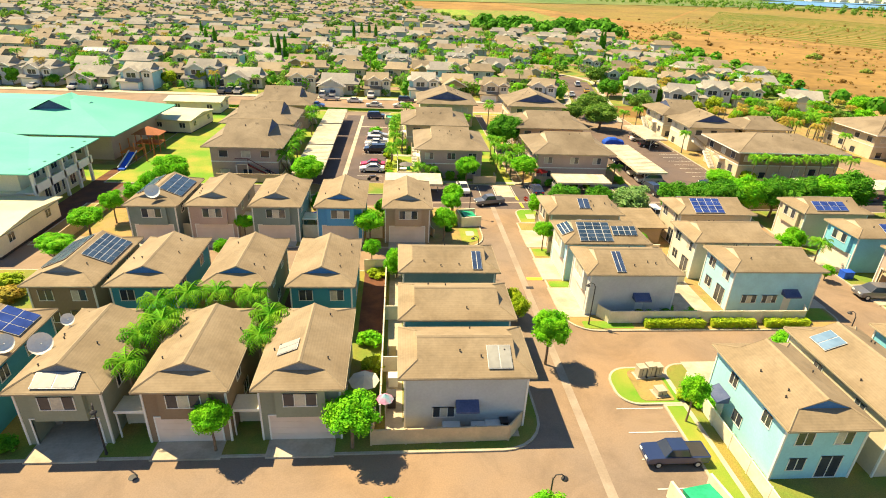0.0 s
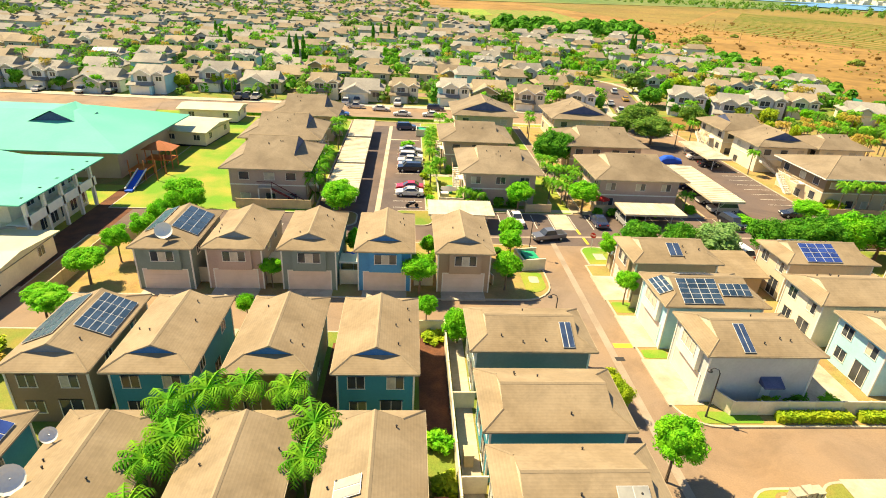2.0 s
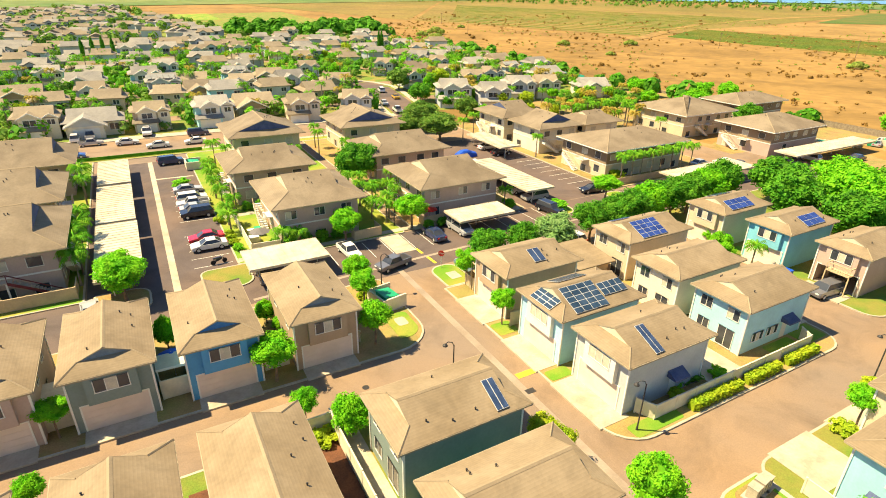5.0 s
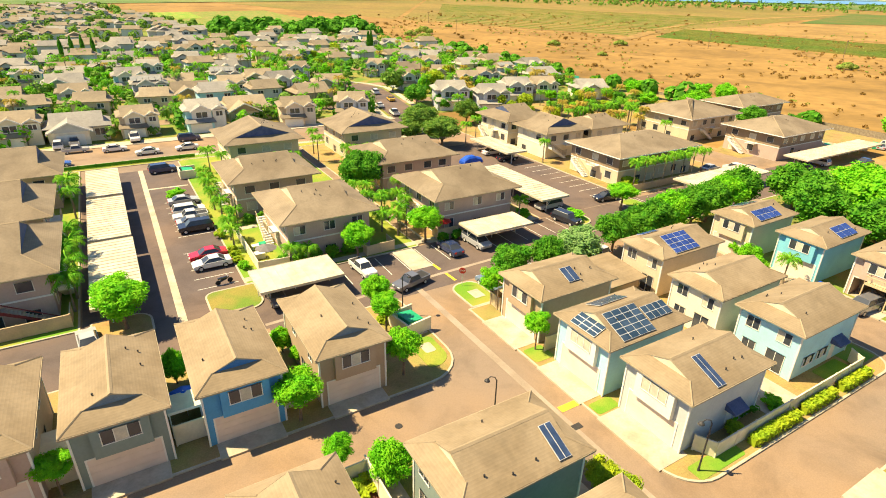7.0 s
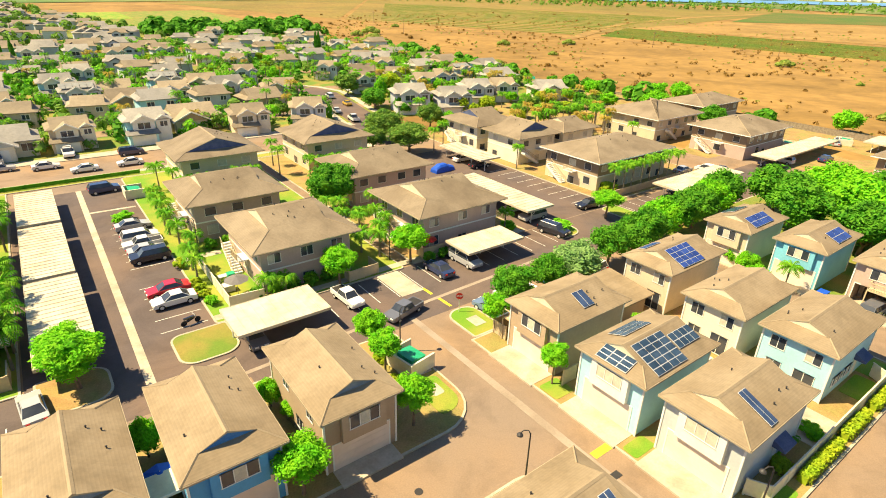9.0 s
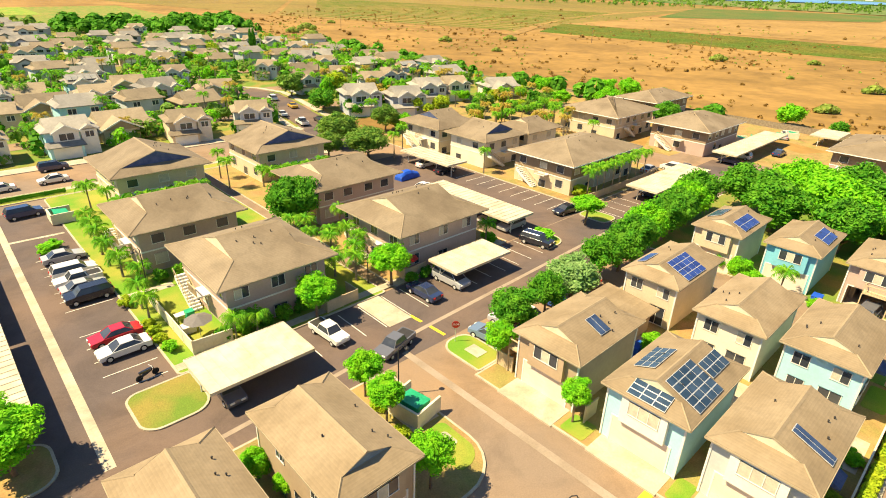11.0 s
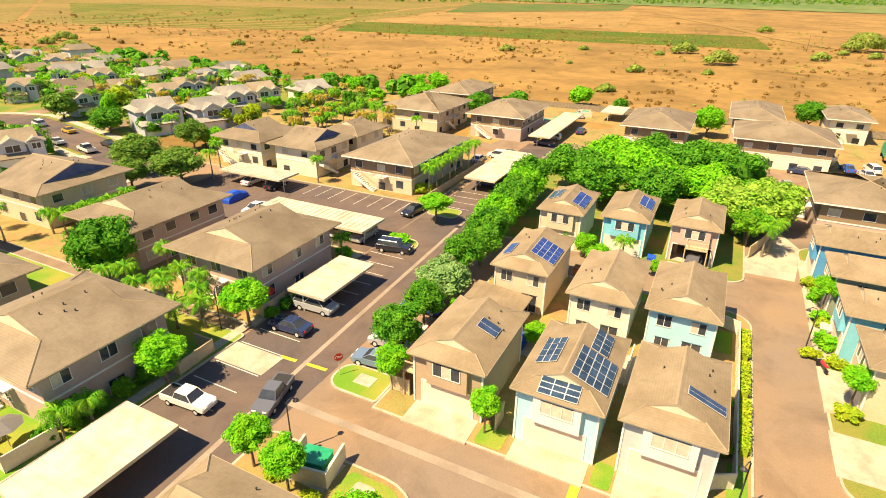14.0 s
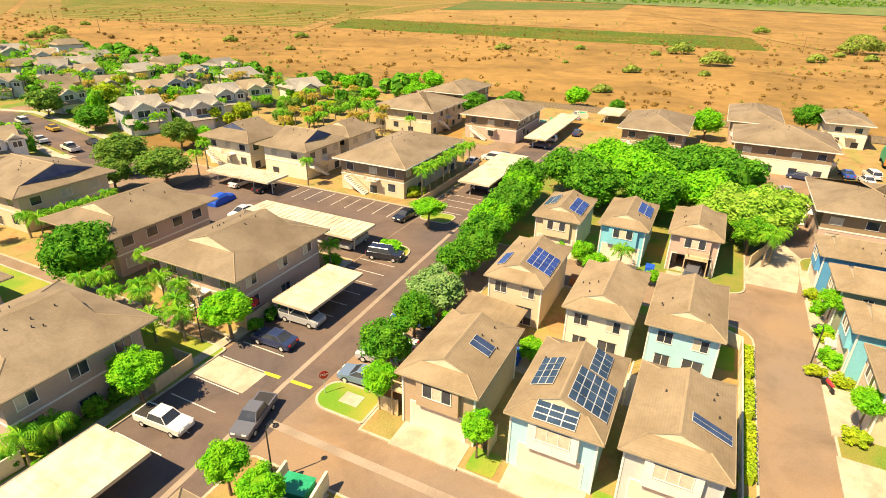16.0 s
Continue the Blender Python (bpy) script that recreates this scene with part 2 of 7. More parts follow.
# ---- building blocks ----
class Shape:
    """Vertices and faces of one mesh."""

    def __init__(self):
        self.v, self.f = [], []

    def face(self, *pts):
        i = len(self.v)
        self.v += [tuple(p) for p in pts]
        self.f.append(tuple(range(i, i + len(pts))))
        return self

    def box(self, x0, x1, y0, y1, z0, z1):
        i = len(self.v)
        self.v += [(x, y, z) for z in (z0, z1) for y in (y0, y1) for x in (x0, x1)]
        self.f += [tuple(i + k for k in q) for q in ((0, 2, 3, 1), (4, 5, 7, 6), (0, 1, 5, 4), (2, 6, 7, 3), (0, 4, 6, 2), (1, 3, 7, 5))]
        return self

    def slab(self, outline, z0, z1):
        """A flat plate over an anticlockwise outline."""
        n, i = len(outline), len(self.v)
        self.v += [(x, y, z0) for x, y in outline] + [(x, y, z1) for x, y in outline]
        self.f.append(tuple(range(i + n, i + 2 * n)))
        self.f.append(tuple(range(i + n - 1, i - 1, -1)))
        self.f += [(i + k, i + (k + 1) % n, i + n + (k + 1) % n, i + n + k) for k in range(n)]
        return self

    def loft(self, rings, caps=True):
        """Skin through rings of equal length."""
        i, n = len(self.v), len(rings[0])
        for r in rings:
            self.v += [tuple(p) for p in r]
        for a in range(len(rings) - 1):
            for k in range(n):
                self.f.append((i + a * n + k, i + a * n + (k + 1) % n, i + (a + 1) * n + (k + 1) % n, i + (a + 1) * n + k))
        if caps:
            self.f.append(tuple(range(i + n - 1, i - 1, -1)))
            self.f.append(tuple(i + (len(rings) - 1) * n + k for k in range(n)))
        return self

    def tube(self, path, radii, sides=7, caps=True):
        rings = []
        for k, (p, r) in enumerate(zip(path, radii)):
            a, b = Vector(path[max(0, k - 1)]), Vector(path[min(len(path) - 1, k + 1)])
            q = (b - a).to_track_quat("Z", "Y")
            rings.append([Vector(p) + q @ Vector((r * math.cos(t), r * math.sin(t), 0)) for t in (2 * math.pi * s / sides for s in range(sides))])
        return self.loft(rings, caps)

    def moved(self, m):
        self.v = [tuple(m @ Vector(p)) for p in self.v]
        return self

    def add(self, other, m=None):
        i = len(self.v)
        self.v += [tuple(m @ Vector(p)) for p in other.v] if m else other.v
        self.f += [tuple(i + k for k in q) for q in other.f]
        return self

    def mesh(self, name, material, smooth=False):
        me = bpy.data.meshes.new(name)
        me.from_pydata(self.v, [], self.f)
        me.materials.append(material)
        if smooth:
            me.polygons.foreach_set("use_smooth", [True] * len(me.polygons))
        return me


def part(name, shape, material, parent=None, label="", smooth=False):
    ob = new(name, shape if isinstance(shape, bpy.types.Mesh) else shape.mesh(name, material, smooth))
    if parent:
        ob.parent = parent
    if label:
        ob["label"] = label
    return ob


def base(name, label, category, group="", kind=""):
    return tagged(new(name), label, category, group, kind)


def structure(name, shape, material, label, category):
    return tagged(part(name, shape, material), label, category, kind="structure")


def rect(u0, u1, v0, v1):
    return [(u0, v0), (u1, v0), (u1, v1), (u0, v1)]


def rounded(u0, u1, v0, v1, r=(0, 0, 0, 0), n=6):
    """A rectangle with rounded corners: south-west, south-east, north-east, north-west."""
    out = []
    for (cx, cy, sx, sy, a0), q in zip(((u0, v0, 1, 1, 180), (u1, v0, -1, 1, 270), (u1, v1, -1, -1, 0), (u0, v1, 1, -1, 90)), r):
        if q <= 0:
            out.append((cx, cy))
        else:
            for k in range(n + 1):
                a = radians(a0 + 90 * k / n)
                out.append((cx + sx * q + q * math.cos(a), cy + sy * q + q * math.sin(a)))
    return out


def rise(u, v):
    """The land climbs gently beyond the estate, towards the fields."""
    d = 0.8 * u + 0.6 * v - 150
    return 0.0 if d < 0 else 0.028 * (math.sqrt(d * d + 3600) - 60)


# ---- ground ----
def sheet(u0, u1, v0, v1, step, lift=0.0):
    s = Shape()
    nu, nv = max(1, round((u1 - u0) / step)), max(1, round((v1 - v0) / step))
    s.v = [(u0 + (u1 - u0) * i / nu, v0 + (v1 - v0) * j / nv, 0) for j in range(nv + 1) for i in range(nu + 1)]
    s.v = [(x, y, rise(x, y) + lift) for x, y, _ in s.v]
    s.f = [(j * (nu + 1) + i, j * (nu + 1) + i + 1, (j + 1) * (nu + 1) + i + 1, (j + 1) * (nu + 1) + i) for j in range(nv) for i in range(nu)]
    return s


def terrain():
    """One sheet, fine near the estate and coarse towards the horizon."""
    us = [-4200, -3000, -2000, -1200, -800, -500, -350] + list(range(-250, 601, 25)) + [700, 850, 1050, 1300, 1700, 2300, 3000, 3800, 4600]
    vs = [-2500, -1500, -800, -400, -150] + list(range(-50, 701, 25)) + [800, 950, 1150, 1500, 2000, 2800, 3600, 4600]
    s = Shape()
    s.v = [(u, v, rise(u, v) - 0.03) for v in vs for u in us]
    n = len(us)
    s.f = [(j * n + i, j * n + i + 1, (j + 1) * n + i + 1, (j + 1) * n + i) for j in range(len(vs) - 1) for i in range(n - 1)]
    return s


structure("ground", terrain(), FIELD, "dry golden grass plain rising gently to the horizon", "ground")
structure("ground_suburb", sheet(-420, 157, 174, 700, 25, 0.02), LAWN, "patchy green and dry yards of the suburb", "ground")
structure("ground_west", sheet(-420, -46, 20, 174, 20, 0.0), LAWN_GREEN, "school lawn and playing field grass", "ground")
structure("ground_east", sheet(100, 162, -60, 174, 20, 0.0), DIRT, "dry earth and thin grass between eastern apartments", "ground")
structure("ground_south", sheet(70, 101, -60, 86, 20, 0.0), LAWN, "patchy lawn under big shade trees", "ground")
structure("road_estate", Shape().slab(rect(-48, 116, 8, 156.5), -0.25, 0.02), ASPHALT, "brown weathered asphalt of the estate lanes", "road")
structure("road_parking_west", Shape().slab(rect(-12.6, -1.6, 84.5, 150), 0.0, 0.026), ASPHALT_DARK, "dark asphalt parking lot lane", "road")
structure("road_northwest", Shape().slab(rect(-48, -12.6, 83.6, 92.9), 0.0, 0.024), ASPHALT_DARK, "dark asphalt lane and parking bays behind houses", "road")
structure("road_carport_bay", Shape().slab(rect(-18.2, -12.6, 91.0, 146), 0.0, 0.026), ASPHALT_DARK, "dark asphalt under a row of carports", "road")
structure("road_parking_east", Shape().slab(rect(44, 64, 95.4, 140), 0.0, 0.026), ASPHALT_DARK, "dark asphalt parking lot beside carport", "road")
structure("road_cross", Shape().slab(rect(-1.6, 112, 83.6, 95.2), 0.0, 0.026), ASPHALT_DARK, "dark asphalt cross street with parking bays", "road")
structure("road_collector", Shape().slab(rect(-420, 56, 158.5, 171.5), -0.2, 0.03), ASPHALT, "wide asphalt collector road with pale edges", "road")


def block(name, outline, material, label, top=0.14):
    """A raised block with a pale concrete kerb round it."""
    s = Shape().slab(outline, -0.2, top)
    ob = structure(name, s, material, label, "ground")
    n, k = len(outline), Shape()
    inner = []
    for i in range(n):
        p, a, b = Vector(outline[i]), Vector(outline[i - 1]), Vector(outline[(i + 1) % n])
        d1, d2 = (p - a).normalized(), (b - p).normalized()
        nrm = Vector((-(d1.y + d2.y), d1.x + d2.x)).normalized()
        inner.append(p + nrm * 0.18 / max(0.35, nrm.dot(Vector((-d1.y, d1.x)))))
    for i in range(n):
        j = (i + 1) % n
        o0, o1, i0, i1 = Vector(outline[i]), Vector(outline[j]), inner[i], inner[j]
        out0, out1 = o0 + (o0 - i0) * 0.15, o1 + (o1 - i1) * 0.15
        k.face((*i0, top + 0.012), (*out0, top + 0.012), (*out1, top + 0.012), (*i1, top + 0.012))
        k.face((*out0, top + 0.012), (*out0, 0), (*out1, 0), (*out1, top + 0.012))
    part("kerb", k, KERB, ob, "pale concrete kerb")
    return ob


block("ground_row_south", rounded(-46, 12.4, 32.8, 62.0, (0, 3.5, 2.5, 0)), LAWN, "narrow yards and lawn round two rows of houses")
block("ground_row_north", rounded(-46, 12.8, 68.6, 83.4, (0, 4.0, 0.8, 0)), DIRT, "strip of yards with planting bed along the lane")
block("ground_island_corner", rounded(19.2, 23.0, 77.7, 83.2, (0.3, 0.3, 1.5, 1.7)), LAWN_GREEN, "grass corner with curved kerb by the stop sign")
block("ground_east_houses", rounded(18.6, 50.0, 48.8, 77.6, (3.2, 2.8, 0, 0)), DIRT, "yards round two columns of houses")
block("ground_far_houses", rounded(57.6, 101, 49.6, 84, (2, 0, 0, 1)), LAWN, "yards and dry lawn with dense shade trees")
block("ground_lane_south", rounded(25.6, 74, 8, 43.2, (0, 0, 3, 2)), LAWN, "yards south of the side lane")
block("ground_island_utility", rounded(20.0, 25.54, 37.6, 42.7, (1.8, 0, 0.2, 2.2)), LAWN_GREEN, "kerbed island with utility boxes and small lawn")
block("ground_stall_strip", rect(23.7, 25.54, 20.0, 37.5), LAWN_GREEN, "narrow bright lawn strip beside parking bays")
block("ground_apartment_a", rounded(-1.6, 21.8, 95.0, 154, (0.5, 0.5, 0.5, 1.0)), LAWN_GREEN, "apartment lawn with path and palms")
block("ground_apartment_b", rounded(23.4, 43.6, 95.4, 154, (0.3, 0.3, 0.5, 0.5)), DIRT, "planted ground between apartment blocks")
block("ground_apartment_w", rect(-48, -18.4, 93.0, 154), LAWN_GREEN, "shaded ground beside western apartments")
block("ground_parking_island", rounded(-6.3, -0.6, 89.2, 95.0, (1.6, 1.8, 0.4, 1.2)), LAWN, "rounded grass island at the end of parking bays")
block("ground_tree_island", rounded(-17.5, -11.8, 88.4, 94.0, (0.4, 1.8, 1.8, 0.4)), DIRT, "kerbed island round a street tree")
block("ground_apartment_c", rounded(64.0, 96, 96.4, 156, (1, 1, 1, 1)), DIRT, "dry lawn round the brown apartment building")
block("ground_lot_island", rounded(45.6, 50.6, 90.0, 94.6, (0.5, 2.2, 1.8, 0.5)), LAWN_GREEN, "rounded shrub island at parking corner")
block("ground_lot_island_b", rounded(60.4, 64.2, 90.0, 95.2, (1.2, 1.2, 1.2, 1.2)), LAWN_GREEN, "small kerbed island with one tree")
block("ground_collector_verge", rect(-48, 44, 154.2, 158.3), LAWN_GREEN, "mown verge along the collector road")


def strip(name, pts, width, z, material, label, category="trim"):
    s = Shape()
    for (x0, y0), (x1, y1) in zip(pts, pts[1:]):
        d = Vector((x1 - x0, y1 - y0)).normalized() * width / 2
        s.face((x0 + d.y, y0 - d.x, z), (x1 + d.y, y1 - d.x, z), (x1 - d.y, y1 + d.x, z), (x0 - d.y, y0 + d.x, z))
    return structure(name, s, material, label, category)


strip("trim_swale_main", [(15.9, 8), (16.0, 84.6)], 0.75, 0.034, SWALE, "pale concrete drainage strip along the main lane")
strip("trim_swale_cross", [(-1.8, 85.3), (20, 86.6), (64, 88.4), (110, 88.6)], 0.5, 0.036, SWALE, "pale concrete drainage strip along the cross street")
strip("trim_swale_lot", [(-9.1, 87.5), (-8.6, 150)], 0.8, 0.036, CONCRETE, "white concrete strip down the parking lot")
strip("trim_swale_lot_cross", [(-8.6, 137.5), (-2.0, 137.2)], 0.6, 0.038, CONCRETE, "concrete strip across the parking lot")
strip("trim_apron", [(16.5, 60.2), (19.0, 60.2)], 0.7, 0.04, MARK_YELLOW, "faded yellow band across the lane")
strip("trim_yellow_a", [(20.7, 89.4), (20.8, 87.6)], 0.4, 0.042, MARK_YELLOW, "yellow painted road band")
strip("trim_yellow_b", [(20.9, 86.4), (21.0, 84.2)], 0.4, 0.042, MARK_YELLOW, "yellow painted road band")
structure("path_crossing", Shape().slab(rect(17.6, 20.6, 89.0, 96.5), 0.02, 0.05), CONCRETE, "pale concrete walkway across parking bays", "path")
structure("road_sidewalk_n", Shape().slab(rect(-48, 44, 156.6, 157.9), 0.0, 0.16), CONCRETE, "pale sidewalk beside the collector", "pavement")
structure("road_sidewalk_far", Shape().slab(rect(-300, 56, 171.5, 175), 0.0, 0.16), CONCRETE, "pale sidewalk and aprons beside the collector", "pavement")
structure("ground_mulch_row", Shape().slab(rect(-3.2, -0.5, 47, 61.5), 0.14, 0.16), MULCH, "bare red dirt side yard", "ground")
structure("ground_mulch_gap", Shape().slab(rect(-11.4, -10.0, 48.5, 60), 0.14, 0.16), MULCH, "red dirt between two houses", "ground")
structure("ground_yard_mid", Shape().slab(rect(-0.2, 1.2, 34, 61.5), 0.14, 0.165), CONCRETE, "pale concrete side yard", "ground")
structure("path_patio_south", Shape().slab(rect(-0.2, 10.4, 34.2, 36.0), 0.14, 0.17), CONCRETE, "pale concrete patio behind a fence", "path")
structure("ground_path_apartment", Shape().slab(rect(-1.4, 4.0, 111.9, 113.2), 0.14, 0.16), CONCRETE, "pale concrete path across lawn", "path")
structure("path_front_apartments", Shape().slab(rect(-1.4, 43, 95.6, 96.7), 0.14, 0.16), CONCRETE, "concrete path in front of the apartments", "path")
structure("path_f_side", Shape().slab(rect(31.5, 36.2, 50.6, 77), 0.14, 0.16), CONCRETE, "pale concrete path between house columns", "path")


def stalls(name, a, b, n, depth, label):
    """Painted parking lines from a to b; depth is the vector of one line."""
    top = base(name, label, "parking lines", kind="structure")
    d = Vector(depth)
    w = Vector((-d.y, d.x)).normalized() * 0.05
    s = Shape().face((*(-w), 0), (*(d - w), 0), (*(d + w), 0), (*w, 0)).mesh("line", MARK)
    for k in range(n + 1):
        p = Vector(a).lerp(Vector(b), k / n)
        o = part("line", s, MARK, top)
        o.location = (p.x, p.y, 0.045)
    return top


stalls("road_lines_west_a", (-6.7, 96.4), (-6.7, 107.4), 4, (4.6, 0), "white painted parking bay lines")
stalls("road_lines_west_b", (-6.7, 113.4), (-6.7, 129), 6, (4.6, 0), "white painted parking bay lines")
stalls("road_lines_cross_a", (9.6, 89.2), (17.4, 89.2), 3, (0, 5.2), "white painted parking bay lines")
stalls("road_lines_cross_b", (20.8, 89.4), (44.6, 89.8), 9, (0, 5.2), "white painted parking bay lines")
stalls("road_lines_east", (58.6, 97), (58.6, 121), 9, (5.0, 0), "white painted parking bay lines")
stalls("road_lines_east_b", (65, 89.6), (73, 89.6), 3, (0, 5.2), "white painted parking bay lines")
stalls("road_lines_south", (19.4, 28.9), (19.4, 37.2), 3, (4.1, 0), "white painted parking bay lines")
stalls("road_lines_nw", (-30, 84.4), (-19.5, 84.4), 4, (0, 4.6), "white painted parking bay lines")


for q in ((20.4, 25.8, 49.2, 50.6), (18.9, 21.4, 58.0, 59.4), (18.9, 21.2, 66.2, 68.4), (45.8, 49.4, 50.6, 54.0), (41.0, 45.2, 50.6, 52.4), (47.6, 49.6, 57.8, 60.2), (59.0, 63.0, 68.4, 69.4)):
    structure("lawn_patch", Shape().slab(rounded(*q, (0.3, 0.3, 0.3, 0.3)), 0.1, 0.165), LAWN_GREEN, "small irregular patch of lawn by the kerb", "lawn")
structure("ground_utility_dirt", Shape().slab(rounded(22.0, 25.0, 38.0, 42.3, (0.5, 0.3, 0.3, 0.8)), 0.1, 0.172), DIRT, "bare dirt round the utility boxes", "ground")
structure("ground_bulb_lawn", Shape().slab(rounded(9.6, 12.2, 70.4, 75.2, (0.5, 1.8, 0.6, 0.5)), 0.1, 0.175), LAWN_GREEN, "small bright lawn at the kerbed corner", "ground")
structure("ground_bulb_slab", Shape().slab(rounded(10.4, 11.6, 72.6, 74.2, (0.3, 0.3, 0.3, 0.3)), 0.1, 0.19), CONCRETE, "small concrete slab on the corner lawn", "ground")
structure("ground_stop_slab", Shape().slab(rect(20.6, 22.0, 79.2, 81.0), 0.1, 0.17), CONCRETE, "small concrete slab on the corner lawn", "ground")
structure("ground_dumpster_pad", Shape().slab(rect(9.6, 12.4, 75.8, 79.6), 0.02, 0.168), CONCRETE, "pale concrete dumpster pad", "ground")
for gu, gv, gw, gd, gl in ((16.4, 58.0, 0.9, 0.6, "dark steel storm drain grate"), (3.7, 65.2, 0.6, 0.6, "round iron manhole cover"), (58.0, 88.2, 0.9, 0.9, "dark steel storm drain grate"), (-17.6, 31.2, 0.6, 0.6, "round iron manhole cover")):
    mh = base("drain_cover", gl, "drain cover")
    part("plate", Shape().slab(rounded(gu - gw / 2, gu + gw / 2, gv - gd / 2, gv + gd / 2, (gd * 0.45,) * 4 if "round" in gl else (0, 0, 0, 0)), 0.02, 0.045), DARK, mh)


# ---- houses ----
FACING = dict(S=0, E=90, N=180, W=-90)


def wall_box(side, a0, a1, o0, o1, z0, z1, hx, hy):
    """A box on one wall of a body 2*hx by 2*hy: a along the wall, o outwards from it."""
    if side == "S":
        return (a0, a1, -hy - o1, -hy - o0, z0, z1)
    if side == "N":
        return (-a1, -a0, hy + o0, hy + o1, z0, z1)
    if side == "E":
        return (hx + o0, hx + o1, a0, a1, z0, z1)
    return (-hx - o1, -hx - o0, -a1, -a0, z0, z1)


def window(parent, side, a, z, w, h, hx, hy, panes=2, out=0.0, blind=1):
    fr = Shape()
    t = 0.055
    for q in ((-w / 2 - t, w / 2 + t, 0, h + t, t + h), (-w / 2 - t, w / 2 + t, 0, -t, 0)):
        fr.box(*wall_box(side, a + q[0], a + q[1], out - 0.02, out + 0.06, z + q[3], z + q[4], hx, hy))
    for k in range(panes + 1):
        x = -w / 2 + w * k / panes
        fr.box(*wall_box(side, a + x - t / 2, a + x + t / 2, out - 0.02, out + 0.055, z, z + h, hx, hy))
    ob = part("window", fr, TRIM, parent)
    for k in range(panes):
        x0, x1 = -w / 2 + w * k / panes + t / 2, -w / 2 + w * (k + 1) / panes - t / 2
        m = BLIND if blind == 9 or (panes == 3 and k == 1) or (panes < 3 and blind == k + 2) else GLASS
        part("pane", Shape().box(*wall_box(side, a + x0, a + x1, out - 0.01, out + 0.02, z, z + h, hx, hy)), m, ob)
    return ob


def hip_roof(a, D, z, p, g, over=0.04, th=0.16, gable=(True, True), closed=False):
    """Hip roof with a small vertical gable at each end, over an eave 2*a wide and D deep, centred."""
    b, h, r = a - g, z + g * p, z + a * p
    y0, y1 = -D / 2, D / 2
    s = Shape()
    if not (gable[0] or gable[1]):
        s.face((-a, y0, z), (a, y0, z), (0, y0 + a, r)).face((a, y1, z), (-a, y1, z), (0, y1 - a, r))
        s.face((-a, y1, z), (-a, y0, z), (0, y0 + a, r), (0, y1 - a, r)).face((a, y0, z), (a, y1, z), (0, y1 - a, r), (0, y0 + a, r))
    else:
        for sx in (-1, 1):
            pts = [(sx * a, y0, z), (sx * a, y1, z), (sx * b, y1 - g, h), (sx * b, y1 - g + over, h), (0, y1 - g + over, r), (0, y0 + g - over, r), (sx * b, y0 + g - over, h), (sx * b, y0 + g, h)]
            s.face(*(pts if sx > 0 else pts[::-1]))
        s.face((-a, y0, z), (a, y0, z), (b, y0 + g, h), (-b, y0 + g, h)).face((a, y1, z), (-a, y1, z), (-b, y1 - g, h), (b, y1 - g, h))
    if closed:
        s.face((-b, y0 + g, h), (b, y0 + g, h), (0, y0 + g, r)).face((b, y1 - g, h), (-b, y1 - g, h), (0, y1 - g, r))
    for q in (((-a, y0), (a, y0)), ((a, y0), (a, y1)), ((a, y1), (-a, y1)), ((-a, y1), (-a, y0))):
        s.face((*q[0], z - th), (*q[1], z - th), (*q[1], z), (*q[0], z))
    s.face((-a, y0, z - th), (-a, y1, z - th), (a, y1, z - th), (a, y0, z - th))
    return s, b, h, r


def roof_parts(top, a, D, z, p, g, roof_mat, gable_mat, trim=True):
    s, b, h, r = hip_roof(a, D, z, p, g)
    roof = part("roof", s, roof_mat, top)
    for sy in (-1, 1):
        y = sy * (D / 2 - g)
        t = Shape().face((-b, y, h - 0.02), (b, y, h - 0.02), (0, y, r - 0.03))
        t.face((-b, y - sy * 0.1, h - 0.02), (b, y - sy * 0.1, h - 0.02), (0, y - sy * 0.1, r - 0.03))
        gv = part("gable_vent", t, gable_mat, roof, "triangular louvred gable vent")
        bar = Shape()
        for sx in (-1, 1):
            y2 = y + sy * 0.05
            bar.face((sx * b, y2, h - 0.03), (0, y2, r - 0.12), (0, y2, r + 0.01), (sx * b, y2, h + 0.01))
        part("verge", bar, FASCIA, roof)
    ridge = Shape().loft([[(-0.16, y, r - 0.05), (0, y, r + 0.05), (0.16, y, r - 0.05)] for y in (-D / 2 + g - 0.04, D / 2 - g + 0.04)])
    part("ridge_cap", ridge, RIDGE, roof)
    for sx in (-1, 1):
        for sy in (-1, 1):
            part("hip_cap", Shape().tube([(sx * a, sy * D / 2, z), (sx * b, sy * (D / 2 - g), h)], [0.07, 0.07], 4), RIDGE, roof)
    gut = Shape()
    for sx in (-1, 1):
        gut.box(sx * a - 0.04, sx * a + 0.06, -D / 2, D / 2, z - 0.17, z - 0.03)
        gut.box(-a, a, sx * D / 2 - 0.05, sx * D / 2 + 0.05, z - 0.17, z - 0.03)
    part("fascia", gut, FASCIA, top)
    return roof, r


def on_slope(side, x_edge, a, z, p, lift=0.0):
    """Matrix that lays a flat thing on the left (-1) or right (1) slope, its own x up the slope, its own y along the ridge."""
    ang = math.atan(p)
    return Matrix.Translation((side * (a - x_edge), 0, z + x_edge * p)) @ Matrix(((-side * math.cos(ang), 0, side * math.sin(ang), 0), (0, -side, 0, 0), (math.sin(ang), 0, math.cos(ang), 0), (0, 0, 0, 1)))


